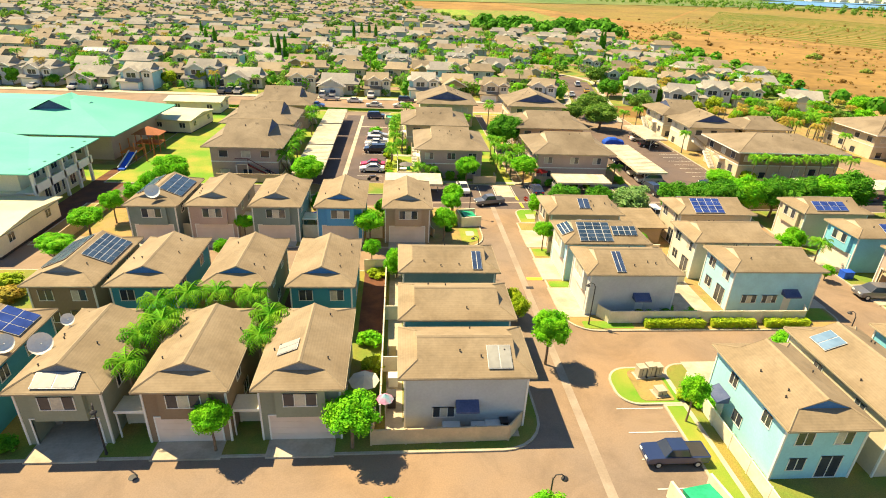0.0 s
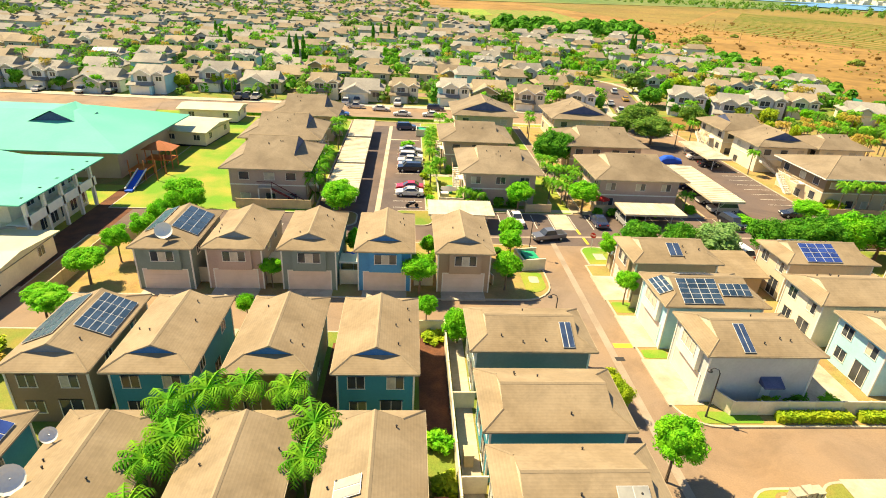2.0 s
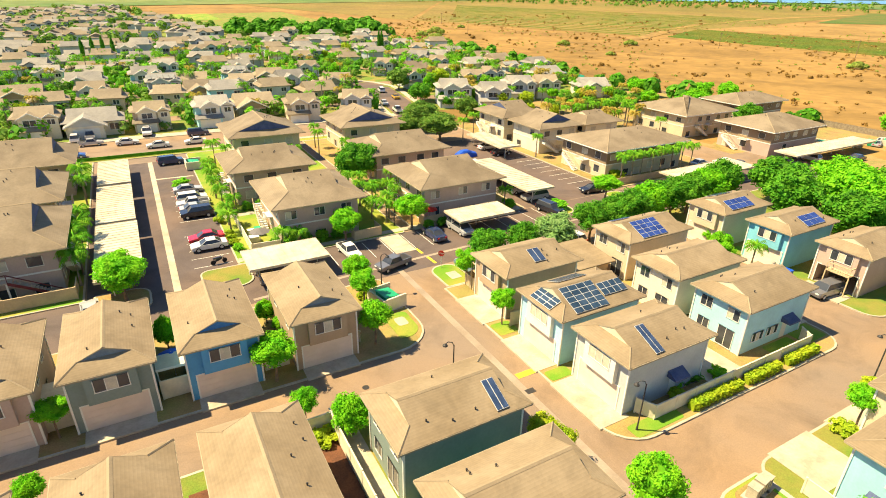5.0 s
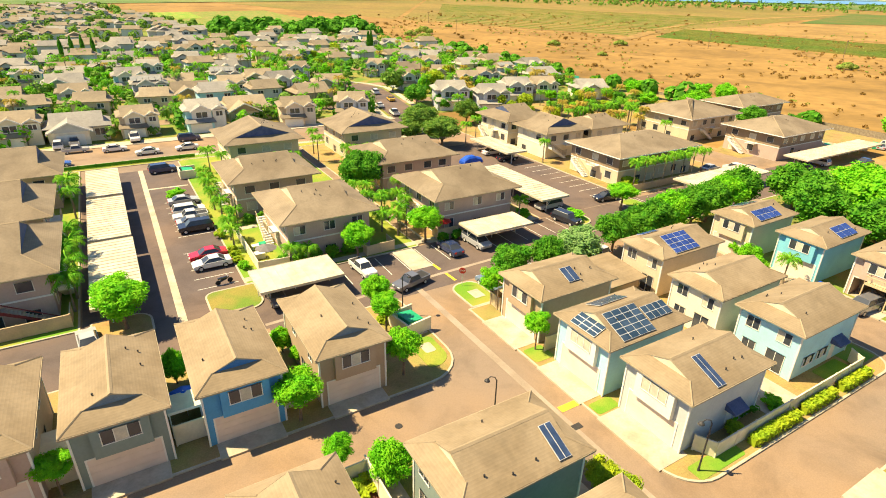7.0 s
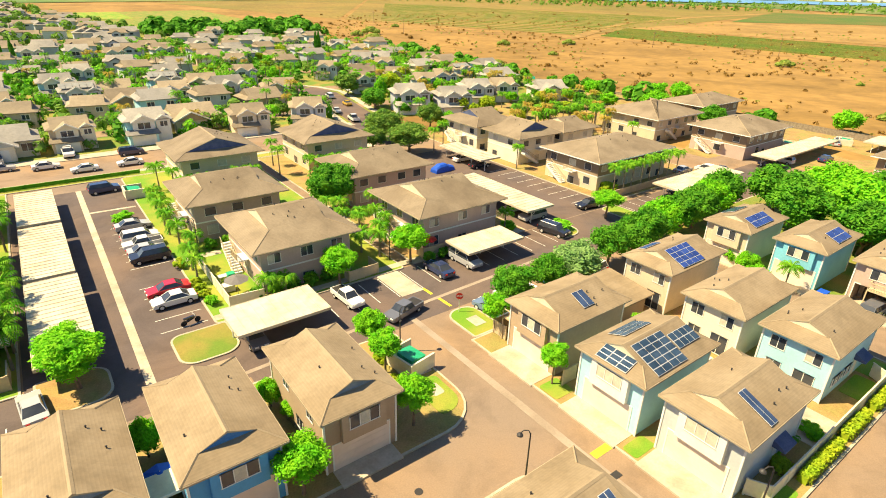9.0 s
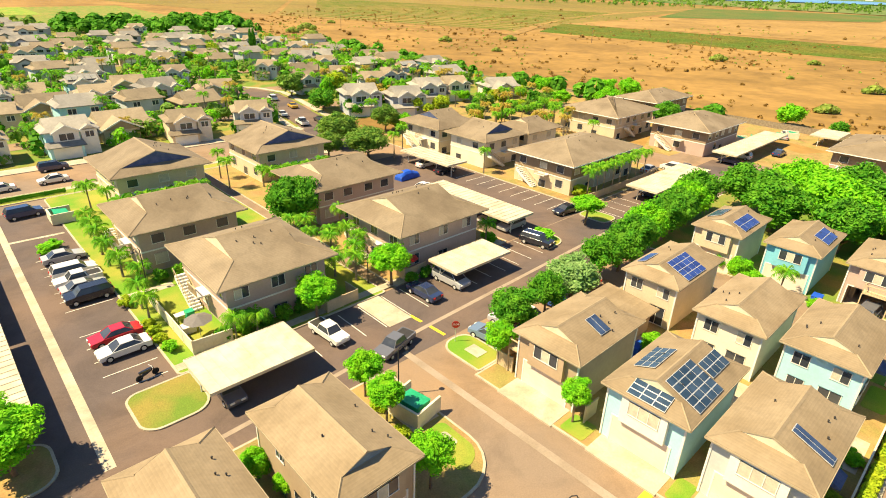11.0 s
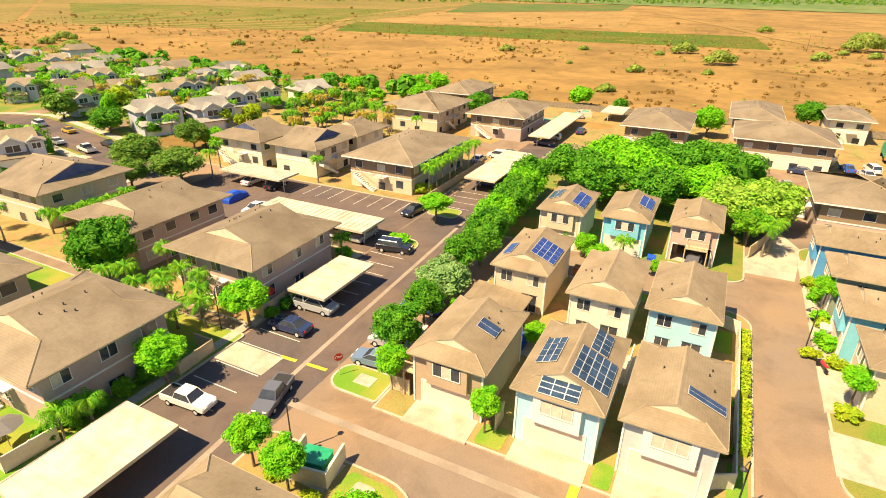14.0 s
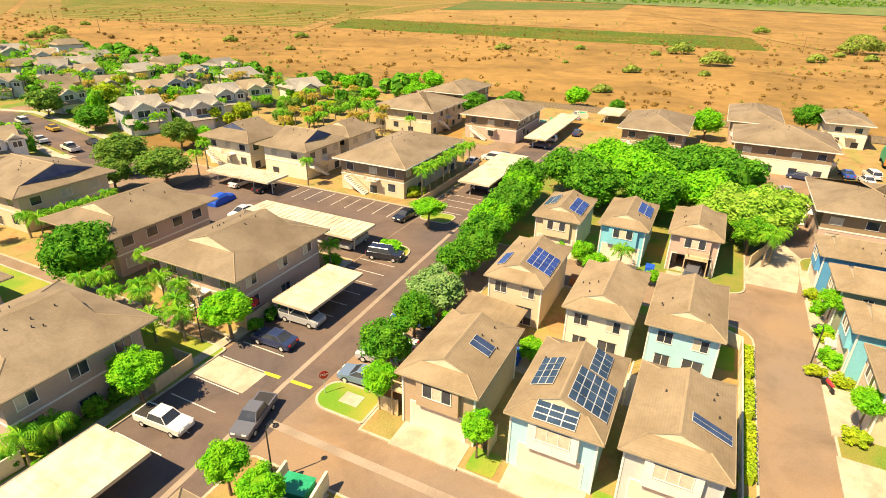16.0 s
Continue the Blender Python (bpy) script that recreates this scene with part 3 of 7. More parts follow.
def solar(parent, m, x, y, nx, ny, pw, ph, material, label):
    """An array of nx by ny framed modules: x up the slope, y along it."""
    arr = base("solar_array", "", "")
    arr.parent = parent
    arr["label"] = label
    arr.matrix_basis = m @ Matrix.Translation((x, y, 0.12))
    frame_s = Shape().box(0, nx * pw, 0, ny * ph, -0.04, 0.0)
    part("mounting_frame", frame_s, ALU, arr)
    cell = Shape().box(0.045, pw - 0.045, 0.04, ph - 0.04, 0.0, 0.03).mesh("panel", material)
    for i in range(nx):
        for j in range(ny):
            o = part("panel", cell, material, arr)
            o.location = (i * pw, j * ph, 0)
    return arr


VENT = Shape().tube([(0, 0, -0.1), (0, 0, 0.15)], [0.05, 0.05], 6).tube([(0, 0, 0.15), (0, 0, 0.21)], [0.08, 0.055], 6).mesh("vent_pipe", DARK)


def house(u, v, face, paint, gable, label, w=6.7, D=11.1, front="garage", panels=(), awning=False, side_windows=True, bay_paint=None, seed=0, back_garage=False, opened=False):
    rnd = random.Random(seed + int(u * 7 + v * 13))
    top = base("house", label, "house", "two-storey detached houses")
    top.matrix_basis = pose(u, v, 0.14, 0, 0, FACING[face])
    wallm = wall_paint(paint, WALLS[paint])
    a, z, p, g = w / 2, 5.2, 0.42, 1.5
    hx, hy = a - 0.42, D / 2 - 0.55
    deep = 5.2
    if opened:
        wl = Shape().box(-hx, hx, -hy + deep, hy, -0.15, z - 0.15).box(-hx, hx, -hy, -hy + deep, 2.38, z - 0.15)
        for sx in (-1, 1):
            wl.box(min(sx * hx, sx * 2.3), max(sx * hx, sx * 2.3), -hy, -hy + deep, -0.15, 2.38)
    else:
        wl = Shape().box(-hx, hx, -hy, hy, -0.15, z - 0.15)
    part("wall", wl, wallm, top)
    roof, r = roof_parts(top, a, D, z, p, g, ROOF, gable)
    # front: garage door under an upper-floor bay
    if opened:
        part("garage_floor", Shape().box(-2.3, 2.3, -hy, -hy + deep, -0.1, 0.04), CONCRETE, top, "shaded concrete floor of an open garage")
        part("shelf_unit", Shape().box(-2.2, -1.7, -hy + 2.0, -hy + 4.6, 0.04, 1.7).box(-0.9, 0.6, -hy + 4.4, -hy + 5.1, 0.04, 1.1), SWALE, top, "stored boxes inside the garage")
    else:
        gd = Shape()
        for k in range(4):
            gd.box(-2.3, 2.3, -hy - 0.03, -hy + 0.02, 0.02 + k * 0.59, 0.6 + k * 0.59)
        part("garage_door", gd, GARAGE, top, "pale sectional garage door")
    fr = Shape().box(-2.42, -2.3, -hy - 0.05, -hy + 0.1, 0, 2.48).box(2.3, 2.42, -hy - 0.05, -hy + 0.1, 0, 2.48).box(-2.3, 2.3, -hy - 0.05, -hy + 0.1, 2.38, 2.48)
    part("garage_frame", fr, TRIM, top)
    bay = part("bay", Shape().box(-1.7, 1.9, -hy - 0.42, -hy + 0.05, 2.56, z - 0.16), wall_paint(bay_paint or paint, WALLS[bay_paint or paint]), top, "upper-floor bay over the garage")
    window(bay, "S", 0.1, 3.62, 2.4, 1.1, hx, hy, 3, out=0.42, blind=9 if bay_paint else 1)
    for sx in (-1, 1):
        for sy in (-1, 1):
            part("corner_board", Shape().box(sx * hx - 0.07, sx * hx + 0.07, sy * hy - 0.07, sy * hy + 0.07, -0.1, z - 0.16), TRIM, top)
    # back
    window(top, "N", -1.5, 3.35, 1.3, 1.1, hx, hy, 2)
    window(top, "N", 1.5, 3.35, 1.3, 1.1, hx, hy, 2, blind=2)
    if back_garage:
        part("garage_door", Shape().box(-2.3, 2.3, hy, hy + 0.05, 0, 2.25), GARAGE, top, "pale sectional garage door")
    else:
        window(top, "N", 1.2, 0.15, 1.7, 2.0, hx, hy, 2)
        window(top, "N", -1.4, 0.9, 1.3, 1.1, hx, hy, 2)
    if side_windows and face in "SN":
        for side in "EW":
            window(top, side, rnd.uniform(-2.8, -1.5), 3.4, 1.0, 1.0, hx, hy, 2)
            window(top, side, rnd.uniform(1.2, 3.0), 3.4, 1.0, 1.0, hx, hy, 2)
            window(top, side, rnd.uniform(-0.5, 0.9), 0.9, 1.2, 1.0, hx, hy, 2)
    for k in range(4):
        side, e = rnd.choice((-1, 1)), rnd.uniform(0.8, 2.4)
        o = part("vent_pipe", VENT, DARK, roof)
        o.location = (side * (a - e), rnd.uniform(-D / 2 + 2.2, D / 2 - 2.2), z + e * p)
    for side, x, y, nx, ny, pw, ph, m, lab in panels:
        solar(roof, on_slope(side, 0, a, z, p), x, y, nx, ny, pw, ph, m, lab)
    return top


def front_panels(top, D, z, p, x, y, nx, ny, pw, ph, m, lab):
    """Modules on the front hip."""
    ang = math.atan(p)
    base_m = Matrix.Translation((0, -D / 2, z)) @ Matrix(((0, 1, 0, 0), (math.cos(ang), 0, -math.sin(ang), 0), (math.sin(ang), 0, math.cos(ang), 0), (0, 0, 0, 1)))
    return solar(top, base_m, x, y, nx, ny, pw, ph, m, lab)


def dish(parent, x, y, z, r=0.8, turn=0):
    rings = [[(q * math.cos(t), q * math.sin(t), 0.35 * (q / r) ** 2 * r) for t in (2 * math.pi * k / 16 for k in range(16))] for q in (0.05, r * 0.5, r * 0.8, r)]
    s = Shape().loft(rings, False).moved(Matrix.Translation((x, y, z + 0.6)) @ Euler((radians(55), 0, radians(turn))).to_matrix().to_4x4())
    o = part("satellite_dish", s, TRIM, parent, "round pale satellite dish")
    part("mast", Shape().tube([(x, y, z - 0.2), (x, y, z + 0.6)], [0.05, 0.05], 6), ALU, o)


HOUSE_LIST = [
    # row along the south street
    (-31.9, 39.4, "S", "teal", GREY_GABLE, "teal house with blue solar panels and satellite dishes", dict(panels=((1, 0.5, -4.0, 2, 3, 1.3, 1.0, SOLAR_BLUE, "blue solar panels on brown roof"),))),
    (-23.2, 39.4, "S", "sage", GREY_GABLE, "sage green house with open garage on the south street", dict(opened=True)),
    (-14.6, 39.4, "S", "brown", GREY_GABLE, "brown sided house between palms on the south street", {}),
    (-6.4, 39.4, "S", "sage", GREY_GABLE, "sage house with pale solar water heater on its roof", dict(panels=((-1, 1.5, -2.4, 1, 2, 1.7, 0.7, SOLAR_PALE, "pale solar water heating panels"),))),
    # second row, backing on it
    (-30.8, 54.4, "N", "brown", GREY_GABLE, "brown house with large solar arrays on both slopes", dict(panels=((-1, 0.4, -3.6, 5, 4, 0.55, 1.25, SOLAR, "dark solar array with silver frames"), (1, 0.5, -2.6, 3, 4, 0.9, 1.5, SOLAR, "dark solar array with silver frames")))),
    (-23.4, 54.4, "N", "teal", BLUE_GABLE, "teal house with blue gable vent", dict()),
    (-14.8, 54.4, "N", "brown", BLUE_GABLE, "brown house with blue gable vent behind palms", dict()),
    (-6.7, 54.4, "N", "teal", BLUE_GABLE, "teal house with blue gable vent beside a bare dirt yard", dict()),
    # north side of the short lane
    (-30.6, 74.9, "S", "greengrey", GREY_GABLE, "grey-green house with solar panels and satellite dish", dict(panels=((1, 0.4, -3.4, 3, 4, 0.95, 1.5, SOLAR, "dark solar array on brown roof"), (-1, 0.5, -2.0, 2, 4, 0.95, 1.5, SOLAR, "dark solar array on brown roof")))),
    (-23.2, 75.2, "S", "rose", GREY_GABLE, "rose-tan house with pale garage door", {}),
    (-15.2, 75.2, "S", "greengrey", GREY_GABLE, "grey-green house with pale garage door", {}),
    (-6.9, 75.2, "S", "blue", BLUE_GABLE, "bright blue house with pale garage door", {}),
    (2.0, 75.2, "S", "tan", GREY_GABLE, "tan corner house with pale garage door", {}),
    # three houses fronting the main lane from the west
    (6.1, 55.2, "E", "greengrey", TAN_GABLE, "grey-green house with one dark solar water panel", dict(D=10.6, panels=((-1, 0.35, -3.4, 1, 2, 2.5, 0.5, SLATE_PANEL, "dark solar water panel"),))),
    (6.1, 46.3, "E", "teal", TAN_GABLE, "teal house with plain brown hip roof", dict(D=10.6)),
    (6.1, 38.4, "E", "grey", TAN_GABLE, "pale grey corner house with two solar water panels", dict(D=10.6, w=6.9, panels=((-1, 0.7, -3.5, 1, 2, 2.1, 0.95, SOLAR_PALE, "grey solar water heating panels"),))),
    # east of the main lane
    (25.8, 71.8, "W", "tan", TAN_GABLE, "tan house with wooden balcony and small solar panel", dict(D=10.4, w=7.0, panels=((1, 1.1, -0.7, 1, 2, 1.9, 0.75, SLATE_PANEL, "small blue solar panel"),))),
    (25.6, 62.7, "W", "paleblue", TAN_GABLE, "light blue house with many solar arrays", dict(D=10.6, w=7.0, panels=((1, 0.3, -0.6, 5, 4, 0.62, 1.0, SOLAR, "large dark solar array"), (1, 1.3, -3.8, 2, 4, 0.75, 0.75, SOLAR, "dark solar array"), (-1, 1.0, -2.2, 3, 4, 0.6, 0.9, SOLAR, "dark solar array on the far slope")), bay_paint="white")),
    (25.9, 54.9, "W", "grey", TAN_GABLE, "pale grey house with one long dark solar panel", dict(D=10.6, w=6.9, panels=((1, 0.3, 1.1, 1, 2, 2.9, 0.5, SLATE_PANEL, "long dark blue solar water panel"),), bay_paint="white")),
    (44.4, 72.1, "E", "sand", TAN_GABLE, "cream house with bright blue solar array", dict(D=11.2, w=6.5, panels=((-1, 0.25, -1.0, 4, 4, 0.72, 1.05, SOLAR_BLUE, "bright blue solar array"), (1, 0.6, -3.4, 1, 2, 1.0, 1.5, SOLAR_BLUE, "blue solar panels")))),
    (42.0, 63.1, "E", "cream", TAN_GABLE, "cream house with rows of dark windows", dict(w=6.6)),
    (42.6, 55.6, "E", "paleblue", TAN_GABLE, "pale blue house with dark window awnings", dict(w=6.7)),
    (62.8, 73.0, "W", "sand", TAN_GABLE, "sand-coloured house with solar panels", dict(w=6.4, D=10.4, panels=((1, 0.5, -1.6, 2, 4, 0.95, 1.2, SOLAR_BLUE, "blue solar array"), (-1, 0.5, -1.8, 2, 3, 0.95, 1.2, SOLAR, "dark solar array")))),
    (64.4, 64.7, "W", "aqua", TAN_GABLE, "aqua blue house with solar panels", dict(w=6.3, D=10.8, panels=((1, 0.5, -2.6, 2, 3, 0.95, 1.3, SOLAR_BLUE, "blue solar array"),))),
    (65.4, 56.2, "W", "rose", TAN_GABLE, "tan house with open garage and small balcony", dict(w=6.4, D=10.4, opened=True)),
    # south of the side lane
    (31.1, 34.0, "N", "mint", BLUE_GABLE, "aqua house with blue gable vent and pale side wall", dict(w=7.0, D=10.3)),
    (39.2, 35.2, "N", "sand", TAN_GABLE, "sand house with solar water panels", dict(w=7.0, D=12.8, panels=((1, 0.8, 2.2, 1, 2, 1.9, 1.0, SLATE_LIGHT, "grey-blue solar water panels"),))),
    (47.8, 36.6, "N", "aqua", TAN_GABLE, "aqua house facing the side lane", {}),
    (56.4, 36.8, "N", "sage", TAN_GABLE, "sage house facing the side lane", {}),
    (65.2, 37.4, "N", "blue", TAN_GABLE, "blue house at the end of the side lane", {}),
]
for u, v, face, paint, gable, label, kw in HOUSE_LIST:
    h = house(u, v, face, paint, gable, label, **kw)
    if "dishes" in label:
        dish(h, 2.9, -0.6, 5.3, 0.75, 25)
        dish(h, 1.4, -1.4, 5.9, 0.7, 15)
    elif "satellite dish" in label:
        dish(h, 0.2, -4.2, 6.0, 0.9, 20)
    elif "open garage on the south" in label:
        dish(h, -3.0, -0.8, 5.4, 0.85, 25)
        dish(h, -2.7, 2.4, 5.5, 0.5, 25)
        front_panels(h, 11.1, 5.2, 0.42, 0.3, -1.5, 1, 2, 1.25, 1.5, SOLAR_PALE, "pale solar water panel on the front hip")
    elif "many solar arrays" in label:
        front_panels(h, 10.6, 5.2, 0.42, 0.2, -1.5, 3, 3, 0.5, 1.0, SOLAR, "dark solar panels on the front hip")


# ---- driveways ----
def driveway(u0, u1, v0, v1, label="pale concrete driveway apron"):
    return structure("driveway", Shape().slab(rect(u0, u1, v0, v1), 0.0, 0.175), CONCRETE, label, "driveway")


for c in (-31.9, -23.2, -14.6, -6.4):
    driveway(c - 2.5, c + 2.5, 32.6, 35.3)
for c in (-30.6, -23.2, -15.2, -6.9, 2.0):
    driveway(c - 2.5, c + 2.5, 68.4, 71.0)
for c in (-30.8, -23.4, -14.8, -6.7):
    driveway(c - 2.5, c + 2.5, 59.0, 62.2)
for c in (55.2, 46.3):
    driveway(10.2, 12.6, c - 2.6, c + 2.6)
for c, d in ((71.8, 2.9), (62.7, 2.9), (54.6, 3.2)):
    driveway(18.4, 21.6, c - d, c + d)
for c in (72.1, 63.1, 55.6):
    driveway(47.0, 50.2, c - 2.5, c + 2.5)
for c in (73.0, 64.7, 56.2):
    driveway(57.4, 60.2, c - 2.5, c + 2.5)
driveway(28.0, 33.2, 39.1, 43.4)
for c in (39.2, 47.8, 56.4, 65.2):
    driveway(c - 3.5, c + 3.5, 41.0, 43.4)
structure("path_lane_end", Shape().slab([(61.6, 44.0), (72.5, 42.6), (78.0, 44.9), (67.0, 49.4), (61.4, 51.2)], -0.1, 0.06), CONCRETE, "pale concrete pad at the end of the side lane", "path")


# ---- apartments ----
def stair(parent, x0, x1, y, z, width=1.1):
    n = 12
    side = [(x0, 0)]
    for k in range(n):
        side += [(x0 + (x1 - x0) * k / n, z * (k + 1) / n), (x0 + (x1 - x0) * (k + 1) / n, z * (k + 1) / n)]
    side += [(x1, z - 0.5), (x0 + (x1 - x0) * 2 / n, 0)]
    s = Shape().loft([[(x, y - width, h) for x, h in side], [(x, y, h) for x, h in side]])
    o = part("stair", s, TRIM, parent, "outside stair to the upper floor")
    rail = Shape()
    for yy in (y, y - width):
        rail.tube([(x0, yy, 0.9), (x1, yy, z + 0.9)], [0.05, 0.05], 4)
        for k in range(0, n + 1, 3):
            x = x0 + (x1 - x0) * k / n
            rail.tube([(x, yy, z * k / n), (x, yy, z * k / n + 0.9)], [0.03, 0.03], 4)
    part("handrail", rail, FENCE, o)


def apartment(u, v, face, w, D, paint, gable, label, z=5.6, p=0.36, g=3.2, band=None, plain_hip=False, vents=True, stairs=True, roof=ROOF_APT):
    """Two-storey apartment block; w across the ridge, D along it, front towards -y."""
    rnd = random.Random(int(u * 3 + v * 5))
    top = base("apartment_building", label, "apartment building", "apartment buildings")
    top.matrix_basis = pose(u, v, 0.14, 0, 0, FACING[face])
    a = w / 2
    hx, hy = a - 1.05, D / 2 - 1.15
    part("wall", Shape().box(-hx, hx, -hy, hy, -0.15, 2.75), wall_paint(paint, WALLS[paint]), top)
    part("upper_wall", Shape().box(-hx, hx, -hy, hy, 2.75, z - 0.15), wall_paint(band or paint, WALLS[band or paint]), top)
    part("belt_course", Shape().box(-hx - 0.05, hx + 0.05, -hy - 0.05, hy + 0.05, 2.68, 2.86), TRIM, top)
    if plain_hip:
        s, *_ = hip_roof(a, D, z, p, g, gable=(False, False))
        rf = part("roof", s, roof, top)
        for sx in (-1, 1):
            for sy in (-1, 1):
                part("hip_cap", Shape().tube([(sx * a, sy * D / 2, z), (0, sy * (D / 2 - a), z + a * p)], [0.08, 0.08], 4), RIDGE, rf)
        part("fascia", Shape().box(-a, a, -D / 2 - 0.04, -D / 2 + 0.04, z - 0.2, z - 0.02).box(-a, a, D / 2 - 0.04, D / 2 + 0.04, z - 0.2, z - 0.02).box(-a - 0.04, -a + 0.04, -D / 2, D / 2, z - 0.2, z - 0.02).box(a - 0.04, a + 0.04, -D / 2, D / 2, z - 0.2, z - 0.02), TRIM, top)
    else:
        rf, _ = roof_parts(top, a, D, z, p, g, roof, gable)
    for side, half in (("S", hx), ("N", hx), ("E", hy), ("W", hy)):
        outward = "SENW"["SENW".index(side) - "SENW".index("S") + "SENW".index(face) - 4]
        if outward in "NE" and u > 0:
            continue
        n = max(2, int(2 * half / 3.4))
        for k in range(n):
            c = -half + (k + 0.5) * 2 * half / n + rnd.uniform(-0.3, 0.3)
            np_ = 1 if u > 60 or v > 112 or u < -20 else 2
            window(top, side, c, 3.6, 1.5, 1.1, hx, hy, np_, blind=rnd.choice((0, 0, 2)))
            if rnd.random() < 0.8:
                window(top, side, c, rnd.choice((0.1, 0.9)), 1.5, 1.3, hx, hy, np_, blind=rnd.choice((0, 2)))
    if stairs:
        stair(top, -hx * 0.1, -hx * 0.1 - 4.2, -hy - 0.3, 2.75)
        part("landing", Shape().box(-hx * 0.1, -hx * 0.1 + 2.2, -hy - 1.4, -hy, 2.6, 2.75), TRIM, top)
        lr = Shape()
        for k in range(10):
            x = -hx * 0.1 + 2.2 * k / 9
            lr.box(x - 0.03, x + 0.03, -hy - 1.4, -hy - 1.34, 2.75, 3.7)
        lr.box(-hx * 0.1, -hx * 0.1 + 2.2, -hy - 1.42, -hy - 1.32, 3.66, 3.76)
        part("balustrade", lr, FENCE, top)
    if vents:
        for k in range(7):
            side, e = rnd.choice((-1, 1)), rnd.uniform(a * 0.62, a * 0.92)
            o = part("roof_vent", VENT, TRIM, rf)
            o.location = (side * (a - e), rnd.uniform(-D * 0.2, D * 0.2), z + e * p)
    return top


APTS = [
    (10.3, 104.2, "W", 14.0, 13.4, "rose", TAN_GABLE, "beige two-storey apartment block with patio fences", {}),
    (8.4, 122.6, "W", 13.2, 14.2, "rose", TAN_GABLE, "beige apartment block behind palms", {}),
    (32.4, 102.8, "W", 13.6, 15.2, "rose", TAN_GABLE, "rose-beige apartment block by the carports", {}),
    (33.4, 122.4, "W", 13.2, 16.0, "rose", TAN_GABLE, "rose-beige apartment block with grey roof", {}),
    (12.8, 146.4, "S", 15.0, 15.0, "sand", GABLE_SHADE_AND_AWNING, "apartment block with wide grey front gable", dict(g=2.2)),
    (35.4, 146.4, "S", 15.0, 15.0, "sand", GABLE_SHADE_AND_AWNING, "apartment block with wide dark front gable", dict(g=2.2)),
    # East gables of the western blocks: their shade is painted in as navy.
    (-25.8, 103.4, "E", 15.0, 13.6, "rose", GABLE_SHADE_AND_AWNING, "pinkish apartment block with outside stair", dict(p=0.44, g=3.0)),
    (-27.4, 120.6, "E", 14.5, 14.6, "rose", GABLE_SHADE_AND_AWNING, "pinkish apartment block with shaded gable", dict(p=0.44, g=3.0)),
    (-26.6, 139.6, "E", 14.0, 14.4, "rose", GABLE_SHADE_AND_AWNING, "pinkish apartment block by the collector road", dict(p=0.44, g=3.0)),
    (77.0, 107.4, "W", 14.6, 23.0, "sand", TAN_GABLE, "brown and beige apartment block with outside stairs", dict(plain_hip=True, band="brown", p=0.3)),
    (71.8, 140.0, "W", 13.0, 13.0, "cream", GABLE_SHADE_AND_AWNING, "cream apartment block by the far carport", dict(p=0.4)),
    (72.0, 126.4, "S", 12.5, 12.0, "cream", GABLE_SHADE_AND_AWNING, "cream apartment block with dark gable", dict(p=0.4, g=2.2)),
    (84.2, 125.0, "W", 10.0, 12.0, "cream", TAN_GABLE, "cream apartment block beside palms", dict(p=0.4)),
    (118.0, 126.0, "S", 20.0, 18.0, "sand", TAN_GABLE, "beige and brown apartment block by the plain", dict(plain_hip=True, band="sand", p=0.3)),
    (121.0, 104.0, "W", 15.0, 20.0, "rose", TAN_GABLE, "brown apartment block with pale stair rails", dict(plain_hip=True, band="brown", p=0.3)),
    (146.0, 128.0, "W", 13.5, 22.0, "rose", TAN_GABLE, "brown apartment block at the edge of the plain", dict(plain_hip=True, band="brown", p=0.3)),
    (126.8, 68.6, "W", 14.5, 22.0, "rose", TAN_GABLE, "brown apartment block beyond the shade trees", dict(plain_hip=True, band="brown", p=0.3)),
    (124.0, 43.6, "S", 18.0, 19.0, "cream", TAN_GABLE, "cream and brown apartment block beyond the shade trees", dict(plain_hip=True, band="brown", p=0.3)),
    (149.0, 48.4, "W", 12.0, 24.0, "rose", TAN_GABLE, "brown apartment block at the field edge", dict(plain_hip=True, band="brown", p=0.3)),
    (156.0, 28.6, "W", 10.0, 18.0, "cream", TAN_GABLE, "pale apartment block at the field edge", dict(plain_hip=True, p=0.3)),
    (86.0, 35.0, "N", 17.0, 14.0, "rose", TAN_GABLE, "brown apartment block with dark upper windows", dict(plain_hip=True, band="brown", p=0.3)),
]
for u, v, face, w, D, paint, gable, label, kw in APTS:
    apartment(u, v, face, w, D, paint, gable, label, **kw)


# ---- outside stairs of the western blocks ----
MAROON = mat("maroon_rail", (0.16, 0.035, 0.03), big=1, fine=6)


def outside_stair(u, v, label):
    """A straight flight rising westwards along a south wall to a landing on posts."""
    top = base("outside_stair", label, "stairs", "outside stairs")
    top.matrix_basis = pose(u, v, 0.14)
    for k in range(16):
        part("tread", Shape().box(-0.3 * k - 0.32, -0.3 * k, -1.0, 0, 0.175 * k + 0.1, 0.175 * (k + 1)), CONCRETE, top)
    part("landing", Shape().box(-7.0, -4.85, -1.0, 0, 2.7, 2.85), CONCRETE, top)
    for x in (-6.9, -5.0):
        part("post", Shape().box(x - 0.08, x + 0.08, -1.0, -0.84, 0, 2.7), TRIM, top)
    part("stringer", Shape().face((0, -1.04, 0), (0, -1.04, 0.35), (-4.9, -1.04, 3.0), (-4.9, -1.04, 2.6)), MAROON, top, "maroon stair stringer")
